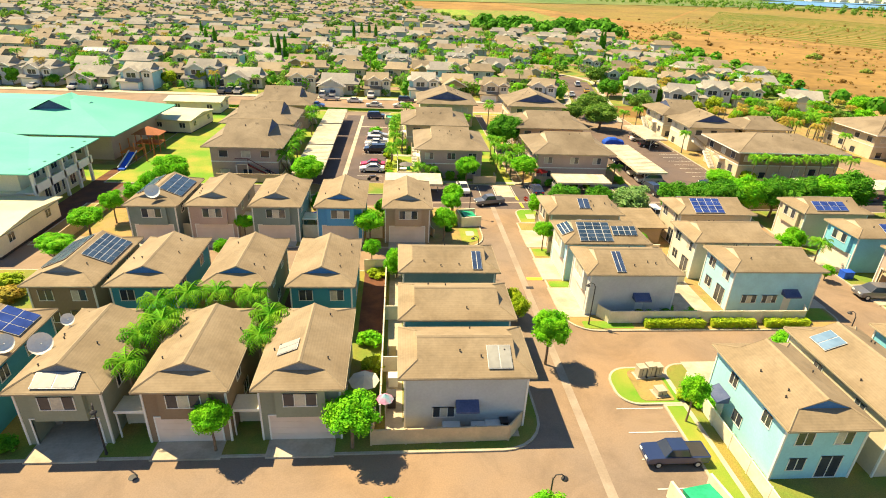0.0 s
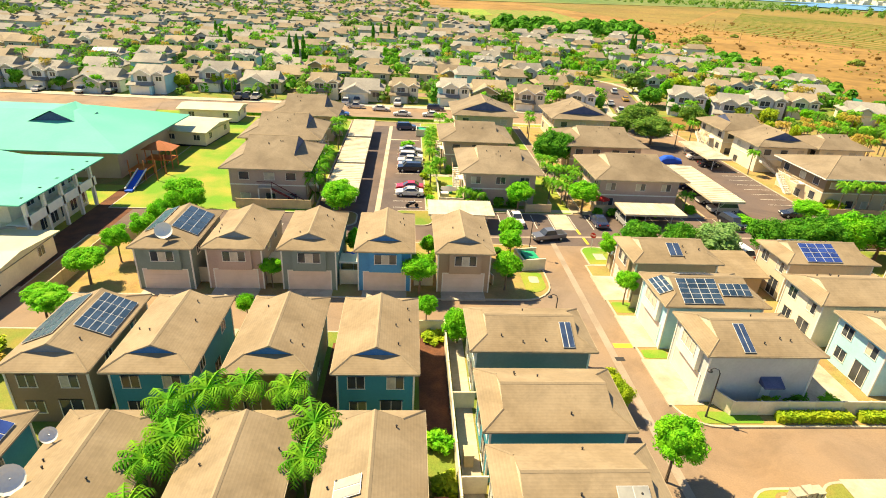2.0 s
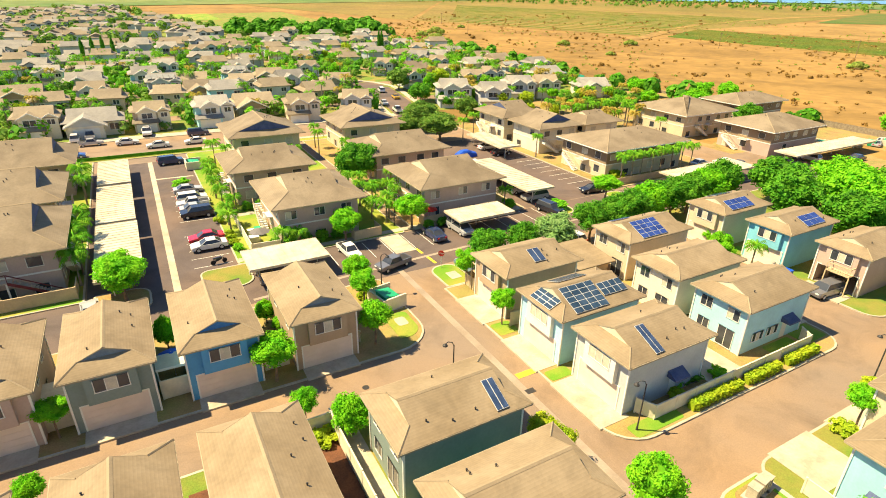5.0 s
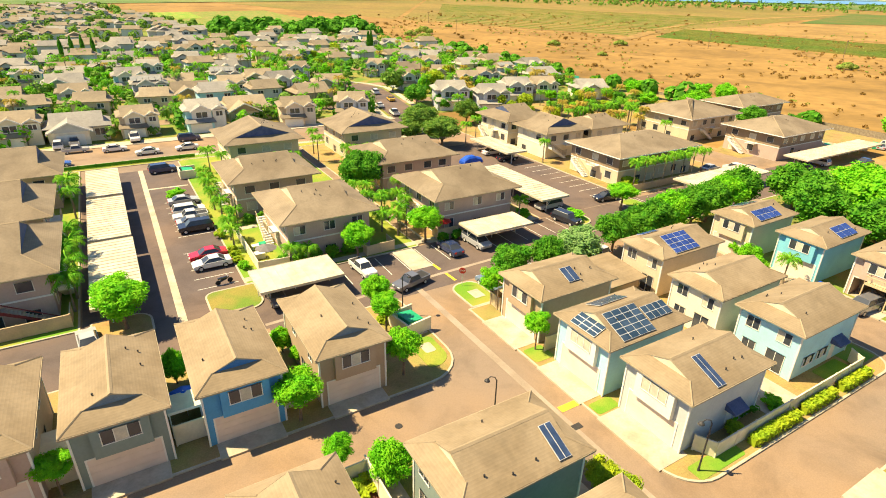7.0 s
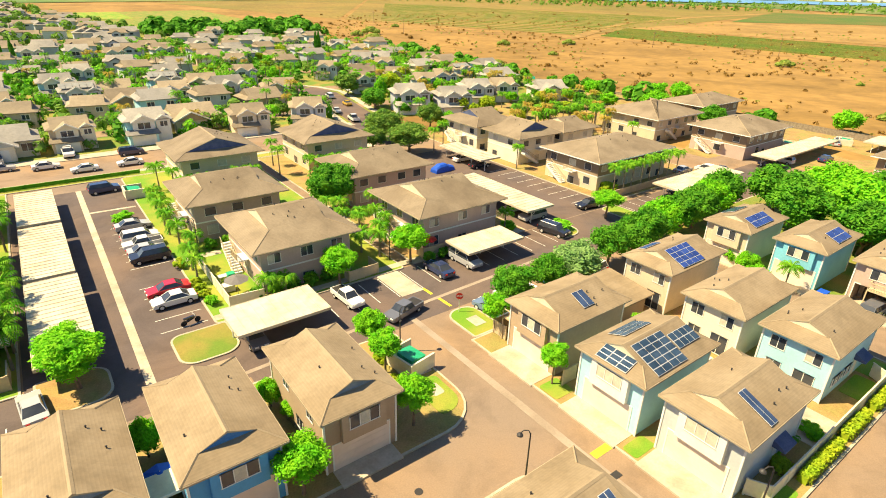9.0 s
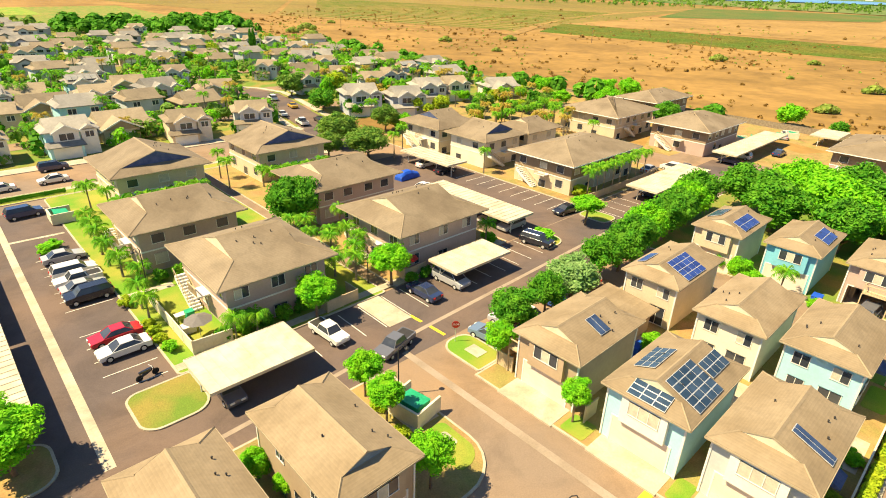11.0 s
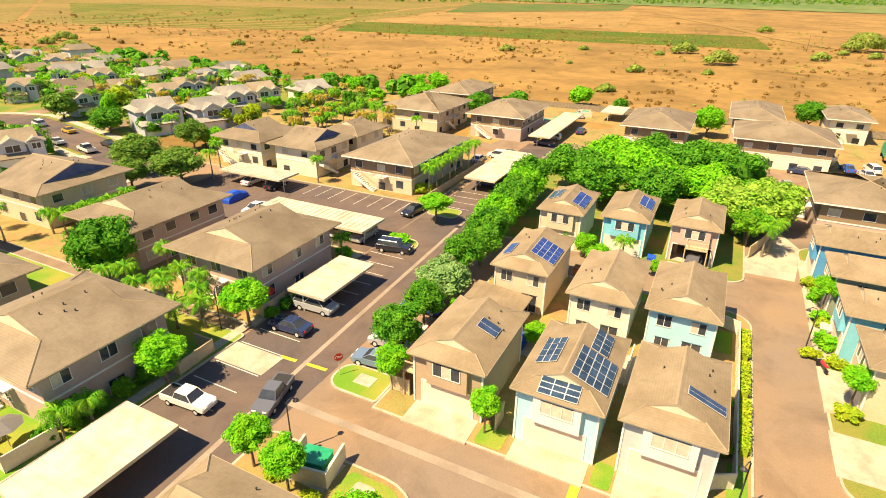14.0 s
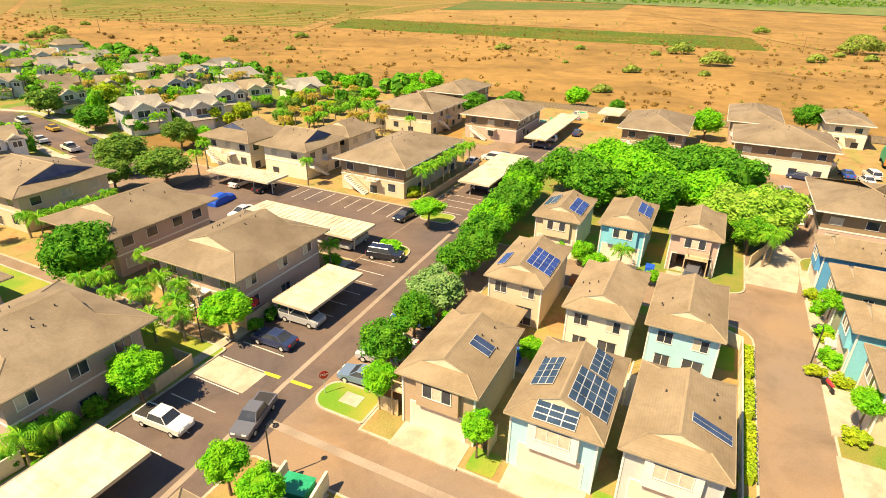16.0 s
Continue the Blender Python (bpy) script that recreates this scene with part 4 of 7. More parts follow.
    part("handrail", Shape().tube([(0, -1.02, 1.0), (-4.85, -1.02, 3.8), (-7.0, -1.02, 3.8)], [0.06] * 3, 6).tube([(-4.85, -1.02, 2.85), (-4.85, -1.02, 3.8)], [0.04] * 2, 4).tube([(0, -1.02, 0), (0, -1.02, 1.0)], [0.04] * 2, 4), MAROON, top, "maroon handrail")


for su, sv in ((-20.0, 96.3), (-21.4, 113.9)):
    outside_stair(su, sv, "concrete outside stair with maroon handrail")


# ---- carports ----
def carport(u0, u1, v0, v1, label, along="u"):
    top = base("carport", label, "carport", "metal carports")
    top.matrix_basis = pose((u0 + u1) / 2, (v0 + v1) / 2, 0.03)
    a, b = (u1 - u0) / 2, (v1 - v0) / 2
    n = int(max(a, b) * 2 / 0.9)
    wide = (2 * a if along == "u" else 2 * b) / n
    s = Shape().box(0.015, wide - 0.015, -b, b, 2.5, 2.56).box(-0.03, 0.03, -b, b, 2.54, 2.61) if along == "u" else Shape().box(-a, a, 0.015, wide - 0.015, 2.5, 2.56).box(-a, a, -0.03, 0.03, 2.54, 2.61)
    sheet_mesh = s.mesh("panel", CARPORT_ROOF)
    for k in range(n):
        o = part("panel", sheet_mesh, CARPORT_ROOF, top)
        o.location = (-a + wide * k, 0, 0) if along == "u" else (0, -b + wide * k, 0)
    part("edge_beam", Shape().box(-a, a, -b - 0.05, -b, 2.3, 2.6).box(-a, a, b, b + 0.05, 2.3, 2.6).box(-a - 0.05, -a, -b, b, 2.3, 2.6).box(a, a + 0.05, -b, b, 2.3, 2.6), CARPORT_ROOF, top)
    m = max(2, int(max(a, b) * 2 / 4.5)) + 1
    for k in range(m):
        q = -1 + 0.1 + 1.8 * k / (m - 1)
        x, y = (q * a, b * 0.35) if along == "u" else (-a * 0.35, q * b)
        post = part("post", Shape().tube([(x, y, 0), (x, y, 2.45)], [0.07, 0.07], 6), TRIM, top)
        dx, dy = (0, -1.4) if along == "u" else (1.4, 0)
        part("brace", Shape().tube([(x, y, 1.0), (x + dx, y + dy, 2.45)], [0.04, 0.04], 4), TRIM, post)
    return top


for q in ((-17.0, -12.1, 92.2, 110.2, "v"), (-17.0, -12.2, 111.0, 128.2, "v"), (-17.0, -12.2, 129.4, 144.6, "v"), (-1.4, 8.0, 87.6, 93.4, "u"), (27.9, 37.3, 89.6, 94.5, "u"),
          (44.6, 50.2, 96.2, 115.8, "v"), (56.6, 61.7, 121.4, 135.4, "v"), (73.5, 94.2, 88.6, 94.4, "u"), (109, 140, 89.5, 94.6, "u"), (145, 156, 80, 86, "u")):
    carport(*q[:4], "open carport with pale metal roof and bent posts", q[4])

# ---- school and its neighbours ----
school = base("school_building", "two-storey school with teal metal hip roof and open galleries", "school")
school.matrix_basis = pose(-62.0, 92.0, 0.0)
part("wall", Shape().box(-14, 10.5, -13, 2.5, 0, 3.1).box(-14, 9.5, -12, 2.5, 3.1, 6.4), wall_paint("cream", WALLS["cream"]), school)
part("gallery", Shape().box(9.4, 12.0, -13, 3, 3.0, 3.2).box(11.8, 12.0, -13, 3, 3.2, 4.2), TRIM, school, "pale gallery with solid parapet")
for k in range(5):
    part("column", Shape().box(11.6, 12.0, -12.8 + 3.7 * k, -12.4 + 3.7 * k, 0, 6.6), TRIM, school)
for k in range(5):
    window(school, "E", -8.0 + 2.3 * k, 3.9, 1.5, 1.5, 9.5, 7.0, 2)
    window(school, "E", -8.0 + 2.3 * k, 0.6, 1.5, 1.8, 10.5, 7.0, 2)
part("roof", Shape().face((-16, -15, 6.6), (13, -15, 6.6), (13, 4.6, 6.6), (2, 4.6, 6.6), (-16, 4.6, 9.4)).face((-16, -15, 6.45), (-16, 4.6, 6.45), (13, 4.6, 6.45), (13, -15, 6.45))
     .face((-16, -15, 6.45), (13, -15, 6.45), (13, -15, 6.6), (-16, -15, 6.6)).face((13, -15, 6.45), (13, 4.6, 6.45), (13, 4.6, 6.6), (13, -15, 6.6)), TEAL_ROOF, school)
hall = base("school_hall", "low school hall with broad teal metal roof and dormer", "school")
hall.matrix_basis = pose(-72.0, 118.0, 0.0)
part("wall", Shape().box(-30, 20, -12, 12, 0, 5.2), wall_paint("rose", WALLS["rose"]), hall)
hr = Shape()
hr.face((-34, -16.5, 5.6), (22.8, -16.0, 5.6), (10, -3, 9.0), (-34, -3, 9.0)).face((22.8, -16.0, 5.6), (23.4, 12, 5.6), (10, 2, 9.0), (10, -3, 9.0)).face((23.4, 12, 5.6), (-34, 16, 5.6), (-34, 2, 9.0), (10, 2, 9.0)).face((-34, -3, 9.0), (10, -3, 9.0), (10, 2, 9.0), (-34, 2, 9.0))
hr.face((-34, -16.5, 5.4), (-34, 16, 5.4), (23.4, 12, 5.4), (22.8, -16, 5.4))
for q in (((-34, -16.5), (22.8, -16)), ((22.8, -16), (23.4, 12)), ((23.4, 12), (-34, 16))):
    hr.face((*q[0], 5.4), (*q[1], 5.4), (*q[1], 5.6), (*q[0], 5.6))
hall_roof = part("roof", hr, TEAL_ROOF, hall)
part("dormer", Shape().face((4, -7, 7.6), (12, -6.4, 7.6), (8, -6.6, 9.6)), GABLE_SHADE_AND_AWNING, hall_roof, "dark triangular dormer face")
part("dormer_roof", Shape().face((3.4, -7.4, 7.5), (8, -7.0, 9.75), (8, 1, 9.75), (3.4, -2, 8.6)).face((12.6, -6.8, 7.5), (12.6, -1, 8.6), (8, 1, 9.75), (8, -7.0, 9.75)), TEAL_ROOF, hall_roof)
for k in range(7):
    window(hall, "S", -24 + 6.2 * k, 1.2, 2.4, 1.6, 20, 12, 2)


def portable(u, v, w, d, turn, label):
    top = base("portable_classroom", label, "classroom", "portable classrooms")
    top.matrix_basis = pose(u, v, 0, 0, 0, turn)
    part("wall", Shape().box(-w / 2, w / 2, -d / 2, d / 2, 0.4, 3.1), wall_paint("cream", WALLS["cream"]), top)
    part("skirt", Shape().box(-w / 2 + 0.1, w / 2 - 0.1, -d / 2 + 0.1, d / 2 - 0.1, 0, 0.4), DARK, top)
    a, b = w / 2 + 0.6, d / 2 + 0.6
    part("roof", Shape().face((-a, -b, 3.1), (a, -b, 3.1), (a, 0, 3.8), (-a, 0, 3.8)).face((a, b, 3.1), (-a, b, 3.1), (-a, 0, 3.8), (a, 0, 3.8)).face((-a, -b, 3.1), (-a, 0, 3.8), (-a, b, 3.1)).face((a, -b, 3.1), (a, b, 3.1), (a, 0, 3.8)).face((-a, -b, 3.0), (-a, b, 3.0), (a, b, 3.0), (a, -b, 3.0)).box(-a, a, -b - 0.05, -b, 2.98, 3.12), CREAM_ROOF, top)
    for k in (-0.3, 0.3):
        window(top, "S", k * w, 1.4, 1.3, 1.0, w / 2, d / 2, 2)
        window(top, "E", k * d, 1.4, 1.2, 1.0, w / 2, d / 2, 2)


portable(-48.4, 132.5, 8.5, 12.0, -6, "cream portable classroom with pale gable roof")
portable(-50.8, 150.6, 13.0, 7.5, 0, "cream portable classroom near the road")
portable(-52.0, 71.0, 11.0, 13.0, 0, "cream portable classroom with small dark windows")

playset = base("playground_set", "red and orange climbing frame with a blue slide", "playground")
playset.matrix_basis = pose(-48.0, 109.5, 0) @ Matrix.Scale(1.35, 4)
for x in (-1.6, 0.2, 1.6):
    for y in (-3.2, -0.6, 1.6, 3.4):
        part("post", Shape().tube([(x, y, 0), (x, y, 2.6)], [0.08, 0.08], 6), RUST, playset)
part("deck", Shape().box(-1.7, 1.7, 1.4, 3.6, 1.2, 1.35), YELLOW_SLIDE, playset)
part("deck", Shape().box(-1.7, 0.3, -3.3, -0.5, 1.2, 1.35), YELLOW_SLIDE, playset)
part("canopy", Shape().face((-2, 1.2, 2.6), (2, 1.2, 2.6), (0, 2.5, 3.6)).face((2, 1.2, 2.6), (2, 3.8, 2.6), (0, 2.5, 3.6)).face((2, 3.8, 2.6), (-2, 3.8, 2.6), (0, 2.5, 3.6)).face((-2, 3.8, 2.6), (-2, 1.2, 2.6), (0, 2.5, 3.6)), RUST, playset)
part("slide", Shape().box(-0.4, 0.4, -7.6, -6.9, 0.1, 0.3).face((-0.5, -3.3, 1.4), (0.5, -3.3, 1.4), (0.5, -7.0, 0.25), (-0.5, -7.0, 0.25)), BLUE_TARP, playset, "blue slide")
part("slide_side", Shape().tube([(-0.5, -3.3, 1.6), (-0.5, -7.2, 0.4)], [0.08, 0.08], 5).tube([(0.5, -3.3, 1.6), (0.5, -7.2, 0.4)], [0.08, 0.08], 5), TRIM, playset)


def lean_to(u0, u1, v0, v1, z, label):
    top = base("lean_to_roof", label, "lean-to roof", "flat roofs between houses")
    top.matrix_basis = pose(0, 0, 0.14)
    part("cover", Shape().box(u0, u1, v0, v1, z, z + 0.09), FENCE_WHITE, top)
    part("front_beam", Shape().box(u0, u1, v0 - 0.06, v0, z - 0.12, z + 0.12), TRIM, top)
    for u in (u0 + 0.1, u1 - 0.1):
        part("post", Shape().box(u - 0.05, u + 0.05, v0, v0 + 0.1, 0, z), TRIM, top)


for c in (-18.9, -10.5):
    lean_to(c - 1.1, c + 1.1, 34.9, 36.6, 2.5, "flat pale roof spanning the gap between two houses")
for c in (-19.2, -11.0):
    lean_to(c - 1.2, c + 1.2, 72.4, 74.6, 2.4, "flat pale roof spanning the gap between two houses")
annex = base("garage_annex", "low brown-roofed annex between two tan houses", "annex")
part("wall", Shape().box(32.0, 37.8, 70.8, 75.8, 0.1, 2.6), wall_paint("tan", WALLS["tan"]), annex)
part("roof", Shape().face((31.4, 70.2, 2.7), (38.4, 70.2, 2.7), (38.4, 76.4, 3.3), (31.4, 76.4, 3.3)).face((31.4, 70.2, 2.55), (31.4, 76.4, 2.55), (38.4, 76.4, 2.55), (38.4, 70.2, 2.55)).face((31.4, 70.2, 2.55), (38.4, 70.2, 2.55), (38.4, 70.2, 2.7), (31.4, 70.2, 2.7)).face((31.4, 76.4, 2.55), (31.4, 70.2, 2.55), (31.4, 70.2, 2.7), (31.4, 76.4, 3.3)).face((38.4, 70.2, 2.55), (38.4, 76.4, 2.55), (38.4, 76.4, 3.3), (38.4, 70.2, 2.7)), ROOF, annex)


def balcony(u, v, face, w, label):
    top = base("balcony", label, "balcony")
    top.matrix_basis = pose(u, v, 0.14, 0, 0, FACING[face])
    part("deck", Shape().box(-w / 2, w / 2, -1.3, 0, 2.5, 2.65), FENCE, top)
    part("top_rail", Shape().box(-w / 2, w / 2, -1.32, -1.24, 3.5, 3.6).box(-w / 2, -w / 2 + 0.08, -1.3, 0, 3.5, 3.6).box(w / 2 - 0.08, w / 2, -1.3, 0, 3.5, 3.6), FENCE, top)
    n = int(w / 0.25)
    bal = Shape().box(-0.03, 0.03, -1.3, -1.26, 2.65, 3.5).mesh("baluster", FENCE)
    for k in range(n + 1):
        part("baluster", bal, FENCE, top).location = (-w / 2 + w * k / n, 0, 0)
    for sx in (-1, 1):
        part("post", Shape().box(sx * w / 2 - 0.06, sx * w / 2 + 0.06, -1.3, -1.18, 0, 2.5), FENCE, top)


balcony(23.0, 74.8, "N", 3.4, "wooden balcony with thin balusters on the tan house")
balcony(60.6, 55.6, "W", 2.6, "small pale balcony over an open garage")


def patio_table(u, v, label):
    top = base("patio_table", label, "table", "patio tables")
    top.matrix_basis = pose(u, v, 0.17)
    part("tabletop", Shape().box(-0.7, 0.7, -0.4, 0.4, 0.68, 0.74), TRIM, top)
    for x in (-0.6, 0.6):
        for y in (-0.3, 0.3):
            part("leg", Shape().box(x - 0.03, x + 0.03, y - 0.03, y + 0.03, 0, 0.68), ALU, top)


def storage_box(u, v, w, d, h, material, label):
    top = base("storage_box", label, "storage box", "storage boxes")
    top.matrix_basis = pose(u, v, 0.17)
    part("box", Shape().box(-w / 2, w / 2, -d / 2, d / 2, 0, h), material, top)
    part("lid", Shape().box(-w / 2 - 0.03, w / 2 + 0.03, -d / 2 - 0.03, d / 2 + 0.03, h, h + 0.06), material, top)


for u, v in ((8.4, 34.9), (5.0, 34.8), (2.0, 104.0)):
    patio_table(u, v, "pale metal patio table behind a fence")
for u, v, w, d, h, m in ((7.2, 34.9, 1.2, 0.6, 0.6, TRIM), (9.2, 35.0, 0.6, 0.6, 0.9, DARK), (0.3, 38.0, 0.7, 0.9, 1.2, DARK), (0.4, 40.6, 0.8, 0.8, 1.0, TRIM), (0.3, 45.2, 0.7, 1.0, 1.1, FENCE), (34.0, 61.5, 1.2, 0.9, 1.0, TRIM), (33.4, 64.4, 0.9, 0.9, 0.9, RUST), (33.0, 69.4, 1.6, 0.8, 1.0, BLUE_TARP), (51.0, 68.4, 1.2, 0.8, 0.9, RUST), (2.6, 103.4, 0.8, 0.8, 1.1, DUMP_GREEN), (1.6, 101.4, 1.4, 1.0, 0.7, TRIM), (-1.8, 35.6, 0.8, 0.6, 0.8, RUST), (-1.9, 40.8, 0.9, 0.9, 1.0, RUST), (58.4, 60.6, 1.3, 1.0, 0.9, BLUE_TARP)):
    storage_box(u, v, w, d, h, m, "small storage box or bin in a side yard")


# ---- fences and walls ----
def fence(pts, h, label, material=FENCE, panel=2.4, name="fence"):
    top = base(name, label, "fence")
    for (x0, y0), (x1, y1) in zip(pts, pts[1:]):
        d = Vector((x1 - x0, y1 - y0))
        n = max(1, round(d.length / panel))
        ang = math.atan2(d.y, d.x)
        step = d.length / n
        pm = Shape().box(0.06, step - 0.06, -0.04, 0.04, 0.05, h - 0.06).box(0, step, -0.06, 0.06, h - 0.08, h).mesh("panel", material)
        sm = Shape().box(-0.07, 0.07, -0.07, 0.07, 0, h + 0.06).mesh("post", material)
        for k in range(n):
            m = Matrix.Translation((x0 + d.x * k / n, y0 + d.y * k / n, 0.14)) @ Matrix.Rotation(ang, 4, "Z")
            part("panel", pm, material, top).matrix_basis = m
            part("post", sm, material, top).matrix_basis = m
    return top


fence([(-1.0, 36), (-1.2, 33.6), (9.4, 33.8), (10.9, 35.6)], 1.5, "beige panel fence round a concrete patio")
fence([(-0.6, 36), (-0.6, 62)], 1.8, "long cream side-yard wall", FENCE_WHITE)
fence([(-0.6, 42.4), (1.4, 42.4)], 1.7, "short cream side-yard block wall", FENCE_WHITE)
fence([(-0.6, 51.0), (1.4, 51.0)], 1.7, "short cream side-yard block wall", FENCE_WHITE)
fence([(-3.2, 61.6), (1.5, 61.6)], 1.7, "cream wall along the lane", FENCE_WHITE)
fence([(22.4, 51.6), (23.2, 50.2), (45.2, 50.2), (46.0, 51.6)], 1.5, "beige wall behind a clipped hedge", FENCE_WHITE)
fence([(26.7, 40.0), (26.7, 25.0)], 1.4, "cream wall along the lawn strip beside the aqua house", FENCE_WHITE)
structure("path_side_aqua", Shape().slab(rect(26.8, 27.9, 25.0, 40.0), 0.1, 0.17), CONCRETE, "pale concrete path beside the aqua house", "path")
fence([(31.4, 59.2), (36.0, 59.2)], 1.6, "cream wall between houses", FENCE_WHITE)
fence([(31.4, 66.8), (36.0, 66.8)], 1.6, "cream wall between houses", FENCE_WHITE)
fence([(20.8, 67.3), (22.6, 67.3)], 1.7, "short beige gate fence")
fence([(21.4, 75.6), (21.4, 77.4), (31, 77.4)], 1.6, "beige fence by the corner house")
for c in (-27.5, -19.2, -11.0, -2.5):
    fence([(c - 1.0, 71.5), (c + 1.2, 71.5)], 1.9, "pale gate fence between houses", FENCE_WHITE)
for c in (-19.0, -10.5):
    fence([(c - 1.0, 36.4), (c + 1.2, 36.4)], 2.0, "pale gate between houses", FENCE_WHITE)
fence([(5.3, 83.0), (5.3, 73.0), (5.8, 71.8)], 1.3, "cream planter wall beside corner house", FENCE_WHITE)
fence([(0.6, 110), (0.6, 97.2), (4.4, 96.9)], 1.5, "cream panel fence round a patio", FENCE_WHITE)
fence([(14.2, 96.6), (14.2, 95.4), (18.2, 95.6), (18.2, 98)], 1.4, "beige panel fence round a patio")
fence([(25.2, 97.2), (25.2, 95.7), (28.6, 95.7)], 1.5, "beige panel fence round a patio")
fence([(-30, 94.2), (-19, 94.2), (-19, 97)], 1.5, "beige panel fence round a patio")
fence([(-35, 60.8), (-42, 66), (-42, 82), (-35.4, 83)], 1.6, "beige boundary fence along the school lawn")
fence([(64.6, 97.4), (90, 97.4)], 1.3, "beige fence by the brown apartments")
fence([(66.5, 49.2), (71.5, 47.4), (78.5, 45.2)], 1.6, "tan fence at the end of the side lane")
fence([(58, 84.4), (72, 85.0)], 1.6, "beige fence under dense trees")
structure("ground_play_pad", Shape().slab(rounded(-46.5, -42.5, 107.5, 111.5, (2, 2, 2, 2)), 0.0, 0.03), DIRT, "round bare dirt pad on the lawn", "ground")
structure("ground_play_yard", Shape().slab(rounded(-58, -47, 103, 109, (2.5, 2.5, 2.5, 2.5)), 0.0, 0.03), DIRT, "bare pale earth beside the school", "ground")
structure("ground_school_yard", Shape().slab(rect(-50, -44.5, 70, 101), 0.0, 0.03), MULCH, "shaded red earth beside the school", "ground")
fence([(157.5, -20), (157.5, 100), (156, 200), (155, 330)], 1.8, "dark boundary wall at the edge of the plain", PALM_BARK, 6.0)
fence([(154.4, 204), (155.4, 219)], 2.4, "teal windscreen fence by a bare lot", TEAL_FENCE, 4.0)
fence([(-48, 155.4), (2, 155.4)], 0.7, "low clipped green hedge along the collector", LEAF_DARK, 3.0, "hedge")


# ---- plants ----
def crown_shape(seed, rx, rz, clumps, leaves, size, core=0.8):
    """Leaf quads gathered in clumps over an uneven crown, round clump cores and a hidden solid added to thicken its
    shadow.
    """
    rnd = random.Random(seed)
    s = Shape()
    cs = []
    for k in range(clumps):
        t, q = rnd.uniform(0, 2 * math.pi), rnd.uniform(-0.75, 1)
        w = math.sqrt(max(0, 1 - q * q))
        f = rnd.uniform(0.62, 0.9)
        cs.append((Vector((rx * w * math.cos(t) * f, rx * w * math.sin(t) * f, rz * q * f)), rnd.uniform(0.24, 0.4) * rx))
    for k in range(leaves):
        c, r = rnd.choice(cs)
        d = Vector((rnd.gauss(0, 1), rnd.gauss(0, 1), rnd.gauss(0.25, 1))).normalized()
        p = c + d * r * rnd.uniform(0.75, 1.05)
        n = (d + Vector((rnd.gauss(0, 0.45), rnd.gauss(0, 0.45), rnd.gauss(0.35, 0.4)))).normalized()
        q = n.to_track_quat("Z", "Y")
        a = rnd.uniform(0, 6.28)
        e1 = q @ Vector((math.cos(a), math.sin(a), 0)) * size * rnd.uniform(0.7, 1.3)
        e2 = q @ Vector((-math.sin(a), math.cos(a), 0)) * size * rnd.uniform(0.45, 0.8)
        m = n * size * 0.25
        s.face(p - e1, p + e2 * 0.8 + m, p + e1)
        s.face(p + e1, p - e2 * 0.8 + m, p - e1)
    # Unseen ellipsoid added inside the leaves so that the crown's shadow is solid.
    rings = [[(0.68 * rx * math.cos(b) * math.cos(t), 0.68 * rx * math.cos(b) * math.sin(t), 0.68 * rz * math.sin(b)) for t in (math.pi * k / 4 for k in range(8))] for b in (-1.2, -0.6, 0, 0.6, 1.2)]
    s.loft(rings)
    for c, r in cs:
        i = len(s.v)
        r2 = r * core
        pts = [(1, 0, 0), (-1, 0, 0), (0, 1, 0), (0, -1, 0), (0, 0, 1), (0, 0, -1)]
        s.v += [tuple(c + Vector(p) * r2) for p in pts]
        s.f += [tuple(i + k for k in q) for q in ((0, 2, 4), (2, 1, 4), (1, 3, 4), (3, 0, 4), (2, 0, 5), (1, 2, 5), (3, 1, 5), (0, 3, 5))]
    return s


def trunk_shape(seed, h, r, limbs, spread):
    rnd = random.Random(seed)
    s = Shape()
    lean = rnd.uniform(-0.15, 0.15)
    s.tube([(0, 0, -0.1), (lean * 0.4, 0.03, h * 0.5), (lean, 0, h)], [r * 1.25, r, r * 0.8], 8)
    for k in range(limbs):
        t = 2 * math.pi * k / limbs + rnd.uniform(-0.4, 0.4)
        e = Vector((math.cos(t) * spread, math.sin(t) * spread, h + spread * rnd.uniform(0.5, 1.0)))
        s.tube([(lean * 0.8, 0, h * 0.82), (lean + e.x * 0.4, e.y * 0.4, h + (e.z - h) * 0.45), tuple(e)], [r * 0.6, r * 0.45, r * 0.2], 6)
    return s


KINDS = {}


def plant_mesh(key, make, material, smooth=False):
    if key not in KINDS:
        KINDS[key] = make().mesh(key, material, smooth)
    return KINDS[key]


def tree(u, v, R, H, leaf=LEAF, label="round clipped bright green street tree", name="street_tree", z=0.14, stem=2.0, variant=None):
    """A tapered trunk with limbs under an uneven crown of radius R; H is the full height."""
    k = (int(u * 3 + v * 7) if variant is None else variant) % 3
    rz = (H - stem) / 2
    top = base(name, label, "tree", "trees")
    top.matrix_basis = pose(u, v, z, 0, 0, (u * 37 + v * 11) % 360)
    tm = plant_mesh("trunk_%d" % k, lambda: trunk_shape(k + 5, 1.0, 0.085, 5, 0.5), BARK)
    far = name == "garden_tree"
    cm = plant_mesh("crown_%s_%d%s" % (leaf.name, k, "_far" if far else ""), lambda: crown_shape(k + 11, 1.0, 1.0, 46, 1500 if far else 4600, 0.115 if far else 0.074), leaf)
    t = part("trunk", tm, BARK, top)
    t.scale = (R * 0.8, R * 0.8, stem * 1.15)
    c = part("crown", cm, leaf, top)
    c.location, c.scale = (0, 0, stem + rz), (R, R, rz * 1.05)
    return top


